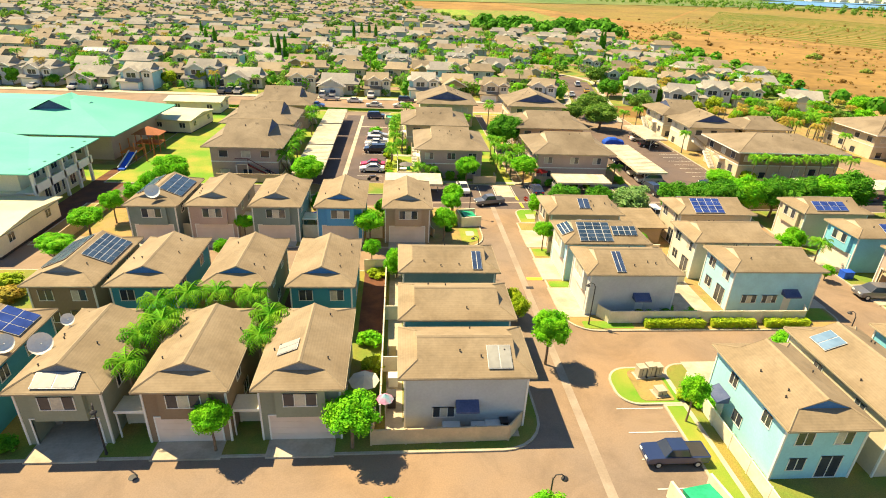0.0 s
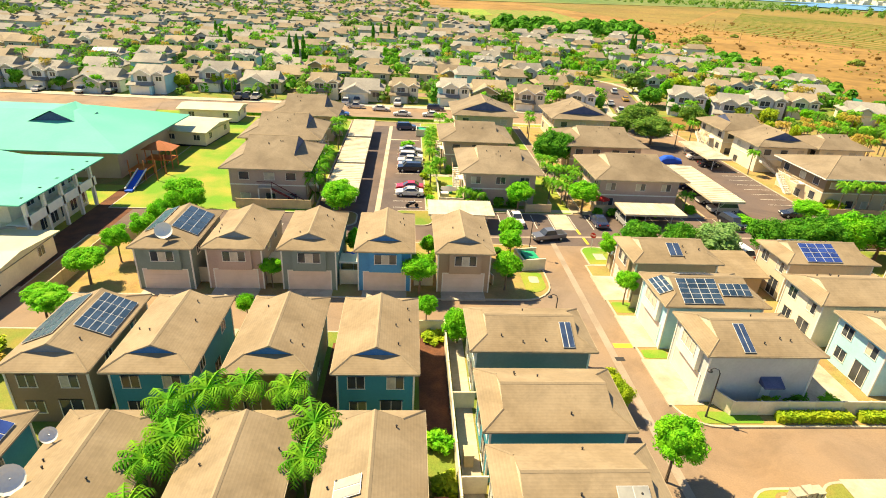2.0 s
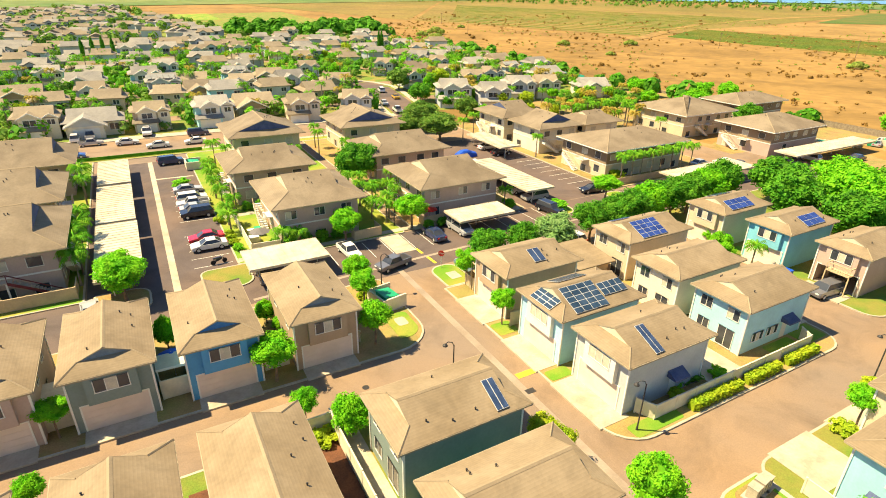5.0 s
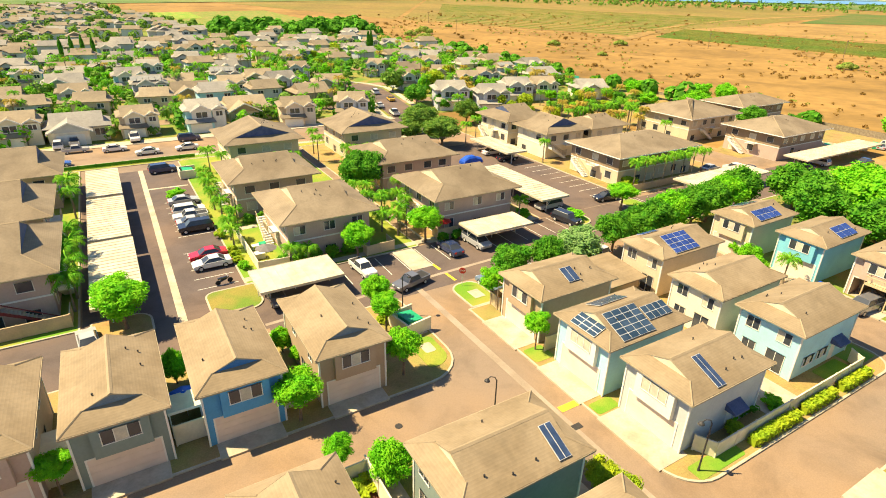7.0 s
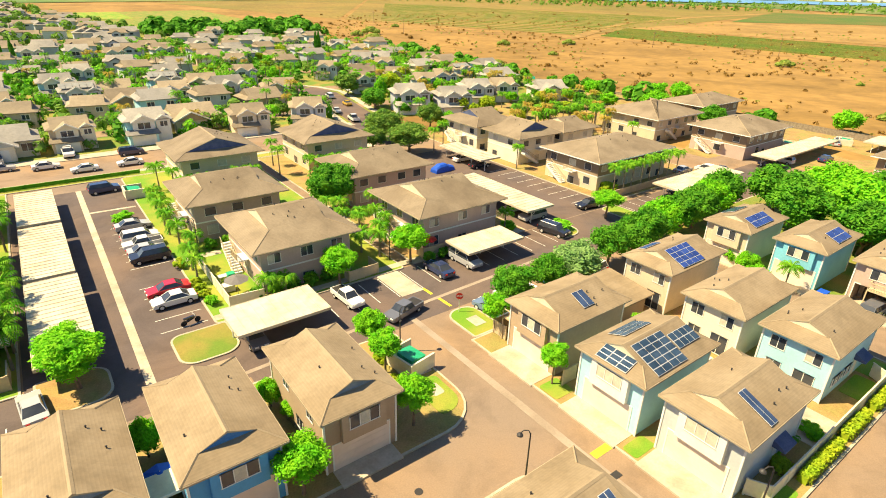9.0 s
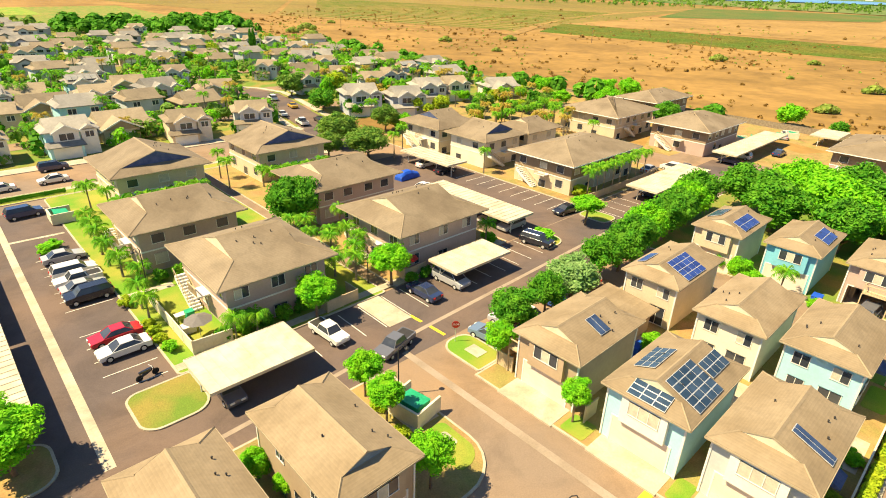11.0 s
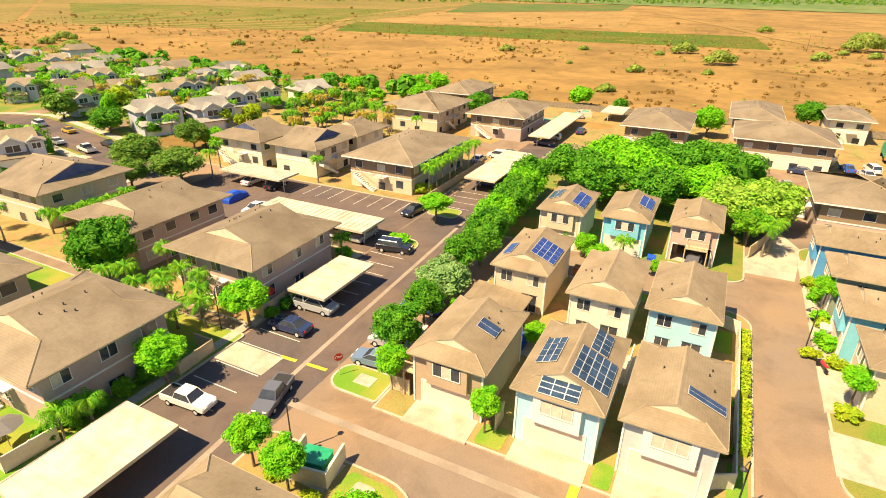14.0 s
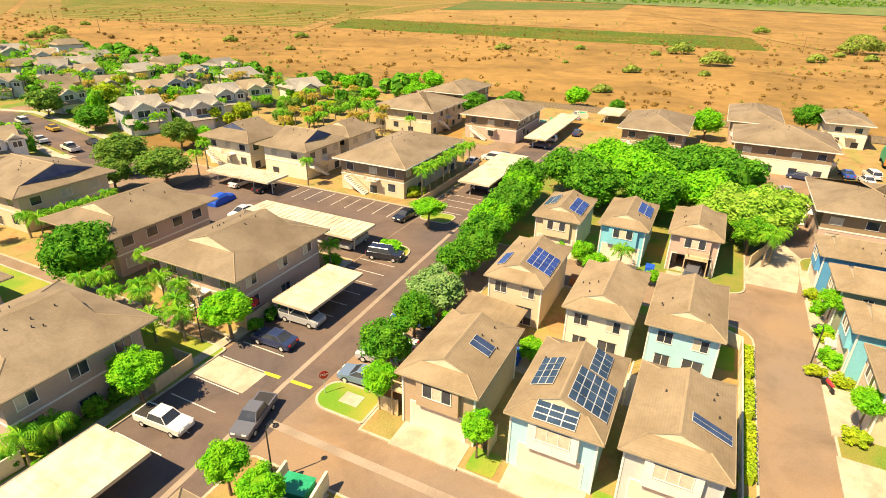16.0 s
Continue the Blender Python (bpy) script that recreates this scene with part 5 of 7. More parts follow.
def palm_crown(seed, n, length, leaf_w, droop):
    """Arching fronds, each a rib with hanging leaflets on both sides."""
    rnd = random.Random(seed)
    s = Shape()
    for k in range(n):
        t = 2 * math.pi * k * 0.382 + rnd.uniform(-0.2, 0.2)
        up = 0.0 + 1.15 * (k / n) + rnd.uniform(-0.1, 0.1)
        d = Vector((math.cos(t), math.sin(t), 0))
        side = Vector((-d.y, d.x, 0))
        ln = length * rnd.uniform(0.85, 1.1)
        pts = [d * ln * q * (1 - 0.25 * q * q) + Vector((0, 0, ln * (up * q * 0.9 - droop * q * q * (0.7 + 0.5 * up)))) for q in (m / 8 for m in range(9))]
        for m in range(1, 8):
            a, b = pts[m], pts[m + 1]
            w = leaf_w * math.sin(math.pi * (m + 0.4) / 8.8) + 0.05
            for sg in (-1, 1):
                e = a + side * sg * w + (b - a) * 1.1 + Vector((0, 0, -w * 0.75))
                s.face(a, a.lerp(b, 0.85), e)
        s.tube([tuple(p) for p in pts[::2]], [0.04, 0.032, 0.024, 0.016, 0.008], 3)
    return s


def palm(u, v, H, R, leaf=LEAF_PALM, label="feathery green palm with slim trunk", z=0.14, variant=0):
    top = base("palm_tree", label, "palm tree", "palms")
    top.matrix_basis = pose(u, v, z, 0, 0, (u * 53 + v * 17) % 360)
    tm = plant_mesh("palm_trunk", lambda: Shape().tube([(0, 0, -0.05), (0.03, 0.01, 0.3), (0.02, 0.03, 0.65), (0, 0, 1.0)], [0.16, 0.115, 0.1, 0.09], 8), PALM_BARK)
    cm = plant_mesh("palm_%s_%d" % (leaf.name, variant % 3), lambda: palm_crown(variant % 3, 24, 1.0, 0.17, 0.66), leaf)
    t = part("trunk", tm, PALM_BARK, top)
    t.scale = (1.1, 1.1, H)
    c = part("crown", cm, leaf, top)
    c.location, c.scale = (0, 0, H), (R, R, R)
    return top


def shrub(u, v, R, H, leaf=LEAF, label="low rounded green shrub", z=0.14):
    top = base("shrub", label, "shrub", "shrubs")
    top.matrix_basis = pose(u, v, z, 0, 0, (u * 31 + v * 19) % 360)
    cm = plant_mesh("shrub_%s_%d" % (leaf.name, int(u + v) % 2), lambda: crown_shape(31 + int(u + v) % 2, 1.0, 1.0, 20, 700, 0.17), leaf)
    c = part("foliage", cm, leaf, top)
    c.location, c.scale = (0, 0, H * 0.45), (R, R, H * 0.55)
    return top


# street trees: place, crown radius, height
for u, v, R, H in ((-2.6, 33.4, 1.9, 4.6), (-12.6, 33.4, 1.35, 4.4), (24.7, 35.5, 1.1, 4.5), (20.2, 68.0, 1.25, 4.2), (-3.0, 69.6, 1.9, 4.8), (7.0, 70.8, 1.55, 4.7),
                   (8.7, 78.0, 1.5, 4.4), (9.3, 81.8, 1.5, 4.4), (-19.4, 70.4, 1.2, 3.6), (-14.2, 91.2, 2.6, 5.4), (12.9, 95.4, 2.1, 4.8), (23.3, 95.9, 2.3, 5.0), (21.4, 77.3, 1.4, 4.6),
                   (-2.4, 62.4, 1.0, 3.9), (-20.0, 62.4, 0.9, 3.8), (-36.6, 92.4, 2.5, 4.8), (-14.6, 93.6, 2.2, 4.8), (57.9, 92.0, 2.4, 4.4), (-31.5, 32.2, 1.5, 4.2), (0.4, 24.2, 1.5, 4.4), (10.0, 24.4, 1.5, 4.4)):
    tree(u, v, R, H)
for u, v, R, H in ((-39.2, 70.6, 2.0, 4.2), (-38.4, 62.6, 1.8, 3.8), (-40.0, 63.8, 1.6, 3.6), (-37.0, 80.0, 1.5, 4.6), (-36.6, 84.0, 1.5, 4.8), (-36.2, 87.6, 1.4, 4.6), (-38.4, 76.0, 1.5, 4.6), (-34.0, 89.5, 1.4, 4.6)):
    tree(u, v, R, H, LEAF, "leafy green tree beside the school lawn", stem=2.0)
for u, v, R, H in ((25.9, 79.2, 2.3, 5.6), (31.4, 79.6, 2.0, 5.2), (23.6, 118.6, 3.6, 7.4), (44.0, 80.6, 2.4, 5.6), (47.6, 80.2, 2.6, 5.8), (51.8, 80.8, 2.7, 6.2), (56.2, 81.4, 2.8, 6.4), (61.0, 81.2, 2.9, 6.6), (65.8, 81.8, 3.0, 6.6), (70.6, 82.4, 3.0, 6.6), (75.4, 83.0, 3.2, 7.0),
                   (82.7, 77.6, 4.6, 8.2), (77.4, 72.0, 4.4, 8.0), (84.0, 66.5, 5.2, 8.6), (90.5, 60.5, 5.0, 8.6), (92.6, 72.8, 4.6, 8.0), (97.0, 66.0, 4.6, 8.0), (90.0, 52.6, 5.2, 8.8), (99.0, 56.0, 4.6, 8.0), (82.0, 56.0, 4.2, 7.6), (76.5, 63.0, 4.0, 7.6), (139.5, 58.5, 3.6, 7.0), (161.5, 35.5, 3.6, 7.0), (133.0, 117.0, 3.6, 6.6), (138.0, 138.0, 4.0, 7.0)):
    tree(u, v, R, H, LEAF if int(u * 7 + v) % 3 == 0 else LEAF_DARK, "broad shade tree with deep green leaves", "shade_tree", stem=1.5)
for u, v, R, H in ((37.0, 80.0, 2.9, 5.2), (73.0, 130.4, 2.9, 5.4)):
    tree(u, v, R, H, LEAF_GREY, "loose airy tree with grey-green leaves", "shade_tree", stem=1.0)
for u, v, R, H in ((75.0, 51.4, 4.6, 7.8), (79.0, 47.0, 4.4, 7.4), (70.4, 49.6, 2.4, 5.4)):
    tree(u, v, R, H, LEAF_BLOOM if R > 3 else LEAF_PALM, "broad tree with pale flowering crown", "shade_tree", stem=1.6)
for u, v, R, H in ((52.6, 141.0, 4.4, 6.4), (54.0, 153.5, 4.4, 6.8), (70.4, 158.0, 3.2, 6.2), (46.6, 146.0, 3.0, 5.2)):
    tree(u, v, R, H, LEAF_FAR, "tall spreading tree with olive-green leaves", "shade_tree", stem=1.4)
for u, v in ((13.0, 52.2), (13.3, 50.6)):
    tree(u, v, 1.15, 3.0, LEAF_LIME, "small lime-green street tree", "street_tree", stem=0.6)
for u, v, R, H in ((0.6, 60.2, 1.5, 3.6), (-11.0, 79.4, 1.1, 3.4), (-1.6, 79.6, 1.1, 2.6), (-0.6, 77.0, 0.9, 2.0), (34.4, 76.6, 1.3, 2.6), (33.6, 68.2, 1.2, 2.6), (53.4, 66.4, 1.5, 3.4), (56.4, 68.8, 1.4, 3.4), (58.6, 72.0, 1.0, 2.2), (55.0, 60.0, 0.8, 2.0)):
    tree(u, v, R, H, LEAF, "bushy small tree with green leaves", "small_tree", stem=0.5)
tree(14.7, 43.4, 1.7, 5.6, stem=2.5)
tree(36.8, 41.6, 1.3, 4.4, stem=2.2)
tree(53.9, 42.1, 1.3, 4.6, stem=2.4)
# palms
rp = random.Random(4)
for u, v in ((-19.5, 37.0), (-19.9, 40.4), (-19.4, 43.4), (-18.0, 46.0), (-15.6, 46.6), (-12.6, 46.6), (-10.6, 40.6), (-10.4, 43.6), (-18.6, 41.8), (-20.2, 45.0)):
    palm(u, v, rp.uniform(5.2, 6.2), rp.uniform(2.0, 2.5), variant=int(u * 3) % 3)
for u, v in ((-18.8, 97.5), (-18.6, 100.5), (-18.9, 103.5), (-18.6, 106.8), (-18.8, 112), (-18.8, 127.5), (-19, 131.5)):
    palm(u, v, rp.uniform(3.8, 5.2), rp.uniform(2.0, 2.6), variant=int(u * 3 + v) % 3)
for u, v, H in ((-0.6, 106, 3.0), (-0.4, 109, 3.2), (0.2, 118, 3.0), (-0.2, 122, 3.4), (0.0, 126, 3.6), (0.2, 130, 3.4), (0.4, 134, 3.2), (1.4, 115, 2.2), (4.5, 96.4, 3.0), (6.6, 96.2, 2.6), (19.8, 108, 4.0), (20.6, 104.6, 4.4), (21.2, 111.5, 4.2), (22.2, 107.0, 4.0), (23.8, 103.0, 4.2), (24.2, 106.4, 4.0), (20.0, 113.4, 4.0), (27.6, 113.2, 3.6),
                (40.2, 96.4, 3.4), (17.0, 135.4, 3.0), (13.4, 137.6, 2.8), (10.2, 137.8, 2.8), (7.4, 137.4, 2.8), (4.6, 139.4, 4.2), (31.4, 137.6, 3.0), (34.6, 137.4, 3.0), (28.2, 138, 3.4), (23.4, 141, 5.0), (24.4, 147, 5.0)):
    palm(u, v, H, rp.uniform(1.6, 2.1), variant=int(u + v) % 3)
for u, v, H, lf in ((68.2, 98.6, 5.0, LEAF_PALM), (70.8, 98.4, 5.2, LEAF_PALM), (73.4, 98.6, 5.0, LEAF_PALM), (76.0, 98.4, 5.0, LEAF_PALM), (78.8, 98.6, 5.2, LEAF_PALM), (81.6, 98.6, 5.0, LEAF_PALM), (84.4, 98.4, 5.4, LEAF_PALM), (87.6, 98.6, 5.0, LEAF_PALM), (57.6, 138.6, 5.0, LEAF_PALM), (64.6, 119.6, 4.6, LEAF_PALM), (62.6, 142, 5.2, LEAF_PALM),
                    (86, 136, 6.2, LEAF_PALM), (89, 139, 6.4, LEAF_DRY), (92, 137, 6.0, LEAF_PALM), (95, 141, 6.4, LEAF_DRY), (98, 138, 6.0, LEAF_PALM), (84, 141, 6.0, LEAF_DRY), (88, 145, 6.4, LEAF_PALM), (93, 146, 6.2, LEAF_DRY), (98, 130, 5.6, LEAF_DRY), (101, 127, 5.2, LEAF_DRY), (104, 121, 4.6, LEAF_PALM), (101, 144, 6.0, LEAF_PALM), (67.6, 47.6, 4.2, LEAF_PALM), (69.4, 46.8, 4.4, LEAF_PALM), (56.4, 64.0, 3.4, LEAF_PALM)):
    palm(u, v, H, rp.uniform(1.8, 2.3), lf, "tall palm with arching fronds" if lf is LEAF_PALM else "tall palm with yellowing fronds", variant=int(u + v) % 3)
rq = random.Random(17)
for k in range(34):
    u = rq.uniform(94, 124)
    v = 137.5 - 0.35 * (u - 94) + rq.uniform(-6.5, 7.5)
    if math.hypot(u - 118, v - 126) > 13.5:
        palm(u, v, rq.uniform(4.6, 6.6), rq.uniform(2.0, 2.7), rq.choice((LEAF_PALM, LEAF_PALM, LEAF_DRY)), "tall palm in a dense garden grove", variant=k)
for k in range(22):
    u, v = rq.uniform(88, 140), rq.uniform(146, 166)
    tree(u, v, rq.uniform(1.3, 2.4), rq.uniform(2.8, 4.6), rq.choice((LEAF_FAR, LEAF_DARK, LEAF_LIME)), "garden tree beside palms", "garden_tree", rise(u, v), 0.7)
def on_street(u, v):
    """True on the curving street of the suburb and its sidewalks."""
    return v < 238 and abs(u - (59 + 0.225 * (v - 165))) < 8.5


for k in range(70):
    u, v = rq.uniform(72, 140), rq.uniform(150, 225)
    if on_street(u, v):
        continue
    if k % 2:
        palm(u, v, rq.uniform(4.0, 6.4), rq.uniform(2.0, 2.8), rq.choice((LEAF_PALM, LEAF_PALM, LEAF_DRY)), "tall garden palm among suburban houses", rise(u, v), k)
    else:
        tree(u, v, rq.uniform(1.6, 3.0), rq.uniform(3.2, 5.4), rq.choice((LEAF_FAR, LEAF_DARK, LEAF_LIME, LEAF)), "garden tree among suburban houses", "garden_tree", rise(u, v), 0.7)
for u, v, R in ((145.3, 167, 3.4), (149.5, 190, 2.2), (152, 184, 2.6), (154, 177, 2.4), (160, 152, 3.4), (165, 146, 3.2), (170, 150, 3.0), (163.9, 96.2, 3.4), (161.4, 83.5, 2.2)):
    tree(u, v, R, R * 1.7, LEAF_DARK if R < 3 else LEAF, "broad leafy tree at the edge of the plain", "garden_tree", rise(u, v), 0.6)
for u in range(5):
    shrub(3.8 + 2.1 * u, 97.6, 0.9, 1.5, (LEAF_DARK, LEAF_PALM)[u % 2], "dense dark shrub against an apartment wall")
    shrub(25.6 + 2.3 * u, 94.9, 0.8, 1.3, (LEAF_PALM, LEAF_DARK)[u % 2], "dense dark shrub against an apartment wall")
    shrub(3.2 + 2.3 * u, 114.2, 0.9, 1.4, (LEAF_DARK, LEAF_PALM)[u % 2], "dense dark shrub against an apartment wall")
for u, v, H in ((5.6, 136.4, 3.2), (9.0, 136.2, 3.4), (11.8, 136.4, 3.2), (14.8, 136.6, 3.4), (17.2, 137.2, 3.2), (29.0, 136.4, 3.2), (32.6, 136.2, 3.4), (36.4, 136.4, 3.2), (39.4, 136.8, 3.4), (2.8, 143.0, 4.4), (20.8, 99.6, 3.4), (22.0, 101.4, 3.8), (19.4, 102.0, 3.0)):
    palm(u, v, H, rq.uniform(1.8, 2.3), variant=int(u))
# shrubs and clipped hedges
for u, v, R, H, lf in ((26.0, 38.0, 0.9, 1.0, LEAF_LIME), (27.2, 37.0, 1.0, 1.1, LEAF), (35.6, 41.8, 1.1, 1.0, LEAF_LIME), (43.6, 42.0, 1.0, 0.9, LEAF_LIME), (46.4, 41.9, 1.1, 1.5, LEAF), (48.0, 92.6, 1.9, 1.5, LEAF), (-1.4, 110.6, 0.8, 1.2, LEAF_LIME), (-1.0, 104.8, 0.7, 0.9, LEAF_LIME), (-1.0, 103.2, 0.7, 0.9, LEAF_LIME), (-1.0, 101.4, 0.7, 0.9, LEAF_LIME), (-0.8, 99.4, 0.8, 1.0, LEAF), (4.8, 95.4, 0.8, 0.9, LEAF), (-4.6, 131.4, 1.6, 1.2, LEAF),
                       (68.6, 100.0, 1.6, 1.9, LEAF_LIME), (70.2, 104.4, 1.2, 1.6, LEAF_LIME), (41.6, 97.2, 1.1, 1.3, LEAF), (47.4, 57.2, 1.0, 1.0, LEAF_LIME), (28, 52.6, 0.9, 0.8, LEAF), (30, 52.4, 1.2, 1.0, LEAF_DARK), (27, 51.2, 1.0, 0.8, LEAF_LIME), (33, 51.4, 1.0, 0.8, LEAF), (-1.8, 60.8, 1.2, 0.9, LEAF_LIME), (-1.6, 42.8, 1.1, 1.2, LEAF_LIME), (-1.9, 46.6, 1.2, 1.4, LEAF),
                       (8.0, 74.5, 0.8, 0.8, LEAF_DARK), (8.6, 76.2, 0.8, 0.8, LEAF_LIME), (9.2, 79.9, 0.8, 0.8, LEAF_LIME), (7.4, 80.8, 0.7, 0.7, LEAF_DARK), (44.2, 43.8, 0.9, 0.9, LEAF_LIME), (47.6, 42.6, 0.9, 1.2, LEAF), (52.2, 42.4, 1.0, 1.2, LEAF), (51.0, 42.0, 0.9, 0.9, LEAF_LIME), (57.0, 42.4, 0.9, 1.6, LEAF), (61.0, 42.6, 0.9, 1.1, LEAF_LIME), (-27.6, 33.8, 1.0, 1.2, LEAF_DARK), (-42, 58, 1.6, 1.4, LEAF_LIME), (-40, 55, 1.6, 1.4, LEAF_DRY)):
    shrub(u, v, R, H, lf, "rounded shrub with %s leaves" % ("yellow-green" if lf is LEAF_LIME else "green"))


def hedge_box(u0, u1, v, w, h, leaf, label):
    top = base("hedge", label, "hedge", "clipped hedges")
    rnd = random.Random(int(u0 * 10))
    s = Shape().box(u0, u1, v - w / 2 + 0.12, v + w / 2 - 0.12, 0, h - 0.12)
    for k in range(int((u1 - u0) * 140)):
        f = rnd.random()
        x = rnd.uniform(u0, u1)
        if f < 0.6:
            p, n = Vector((x, v + rnd.uniform(-w / 2, w / 2), h + rnd.uniform(-0.16, 0.05))), Vector((rnd.gauss(0, 0.5), rnd.gauss(0, 0.5), 1))
        else:
            sg = rnd.choice((-1, 1))
            p, n = Vector((x, v + sg * w / 2 + rnd.uniform(-0.12, 0.05), rnd.uniform(0.05, h))), Vector((rnd.gauss(0, 0.5), sg, rnd.gauss(0.2, 0.5)))
        q = n.to_track_quat("Z", "Y")
        a = rnd.uniform(0, 6.28)
        e1, e2 = q @ Vector((math.cos(a), math.sin(a), 0)) * 0.13, q @ Vector((-math.sin(a), math.cos(a), 0)) * 0.09
        s.face(p - e1, p - e2, p + e1, p + e2)
    o = part("foliage", s, leaf, top)
    top.location = (0, 0, 0.14)


for u0, u1 in ((26.9, 33.5), (34.3, 39.2), (40.4, 45.4)):
    hedge_box(u0, u1, 49.55, 0.8, 0.8, LEAF_LIME, "clipped yellow-green hedge along a beige wall")


# ---- vehicles ----
CAR_PAINT = {}


def car_paint(key, c):
    if key not in CAR_PAINT:
        m = mat("car_paint_" + key, c, rough=0.25, big=0.6, fine=3, bump=0, spread=0.03, spec=0.6)
        m.node_tree.nodes["Principled BSDF"].inputs["Coat Weight"].default_value = 0.6
        CAR_PAINT[key] = m
    return CAR_PAINT[key]


COLOURS = dict(white=(0.80, 0.76, 0.68), silver=(0.45, 0.44, 0.42), grey=(0.14, 0.14, 0.15), black=(0.02, 0.022, 0.03), red=(0.50, 0.02, 0.03), blue=(0.03, 0.10, 0.40), navy=(0.025, 0.04, 0.10), steel=(0.16, 0.22, 0.30), yellow=(0.75, 0.42, 0.02))
PROFILES = dict(  # half-length outline of the body side, then of the cabin
    sedan=([(-2.3, 0.35), (2.3, 0.35), (2.33, 0.62), (2.25, 0.78), (1.1, 0.95), (-1.5, 0.98), (-2.25, 0.92), (-2.33, 0.6)], [(1.15, 0.93), (0.35, 1.42), (-0.85, 1.44), (-1.6, 0.96)], 1.78),
    suv=([(-2.35, 0.4), (2.35, 0.4), (2.4, 0.75), (2.3, 0.98), (1.3, 1.1), (-2.3, 1.12), (-2.4, 0.7)], [(1.35, 1.08), (0.7, 1.70), (-1.95, 1.72), (-2.3, 1.1)], 1.88),
    van=([(-2.45, 0.36), (2.45, 0.36), (2.5, 0.7), (2.35, 0.9), (1.6, 1.05), (-2.4, 1.08), (-2.5, 0.7)], [(1.65, 1.03), (0.8, 1.70), (-2.0, 1.74), (-2.42, 1.06)], 1.9),
    pickup=([(-2.75, 0.5), (2.75, 0.5), (2.8, 0.85), (2.7, 1.05), (1.3, 1.14), (0.0, 1.14), (-2.78, 1.14), (-2.8, 0.8)], [(1.3, 1.12), (0.7, 1.78), (-0.75, 1.78), (-1.0, 1.12)], 1.92))


def vehicle(u, v, heading, kind, colour, label, z=0.03, far=False):
    """heading: degrees anticlockwise from east of the way its front points."""
    top = base("pickup_truck" if kind == "pickup" else "car", label, "pickup truck" if kind == "pickup" else "car", "parked vehicles")
    top.matrix_basis = pose(u, v, z, 0, 0, heading)
    body, cab, w = PROFILES[kind]
    paint, h = car_paint(colour, COLOURS[colour]), w / 2
    def inset(pts, y, k, dz=0):
        return [(x * k, y, zz + dz) for x, zz in pts]
    s = Shape().loft([inset(body, -h, 0.965), inset(body, -h + 0.1, 1.0), inset(body, h - 0.1, 1.0), inset(body, h, 0.965)])
    b = part("body", s, paint, top)
    lo, hi = h - 0.08, h - 0.28
    (x0, z0), (x1, z1), (x2, z2), (x3, z3) = cab
    part("roof", Shape().slab([(x2, -hi), (x1, -hi), (x1, hi), (x2, hi)], z1 - 0.02, z1 + 0.04), paint, top)
    part("windscreen", Shape().face((x0, -lo, z0), (x0, lo, z0), (x1, hi, z1), (x1, -hi, z1)), GLASS, top)
    part("rear_window", Shape().face((x3, lo, z3), (x3, -lo, z3), (x2, -hi, z2), (x2, hi, z2)), GLASS, top)
    for sy in (-1, 1):
        part("side_window", Shape().face((x0, sy * lo, z0), (x1, sy * hi, z1), (x2, sy * hi, z2), (x3, sy * lo, z3)), GLASS, top)
        if far:
            continue
        part("window_frame", Shape().tube([(x0, sy * (lo + 0.01), z0), (x1, sy * (hi + 0.01), z1), (x2, sy * (hi + 0.01), z2), (x3, sy * (lo + 0.01), z3)], [0.045] * 4, 4), paint, top)
        part("headlight", Shape().box(body[2][0] - 0.12, body[2][0] + 0.02, sy * (h - 0.42) - 0.2, sy * (h - 0.42) + 0.2, body[2][1] - 0.02, body[2][1] + 0.13), TRIM, top)
        part("taillight", Shape().box(-body[2][0] - 0.02, -body[2][0] + 0.1, sy * (h - 0.3) - 0.14, sy * (h - 0.3) + 0.14, body[2][1] + 0.05, body[2][1] + 0.25), RED, top)
        for sx in (-1, 1):
            x = sx * (body[1][0] * 0.63)
            wr = part("wheel", Shape().loft([[(x + 0.34 * math.cos(t), sy * (h - dy), 0.34 + 0.34 * math.sin(t)) for t in (2 * math.pi * k / 14 for k in range(14))] for dy in (0.22, -0.02)]), TYRE, top)
            part("rim", Shape().loft([[(x + 0.21 * math.cos(t), sy * (h + dy), 0.34 + 0.21 * math.sin(t)) for t in (2 * math.pi * k / 10 for k in range(10))] for dy in (0.0, 0.03)]), ALU, wr)
    if far:
        for sx in (-1, 1):
            x = sx * (body[1][0] * 0.63)
            part("axle", Shape().loft([[(x + 0.34 * math.cos(t), y, 0.34 + 0.34 * math.sin(t)) for t in (2 * math.pi * k / 10 for k in range(10))] for y in (-h, h)]), TYRE, top)
    if kind == "pickup":
        part("cargo_bed", Shape().box(-2.65, -1.08, -h + 0.16, h - 0.16, 1.1, 1.155), DARK, top, "dark open cargo bed")
    return top


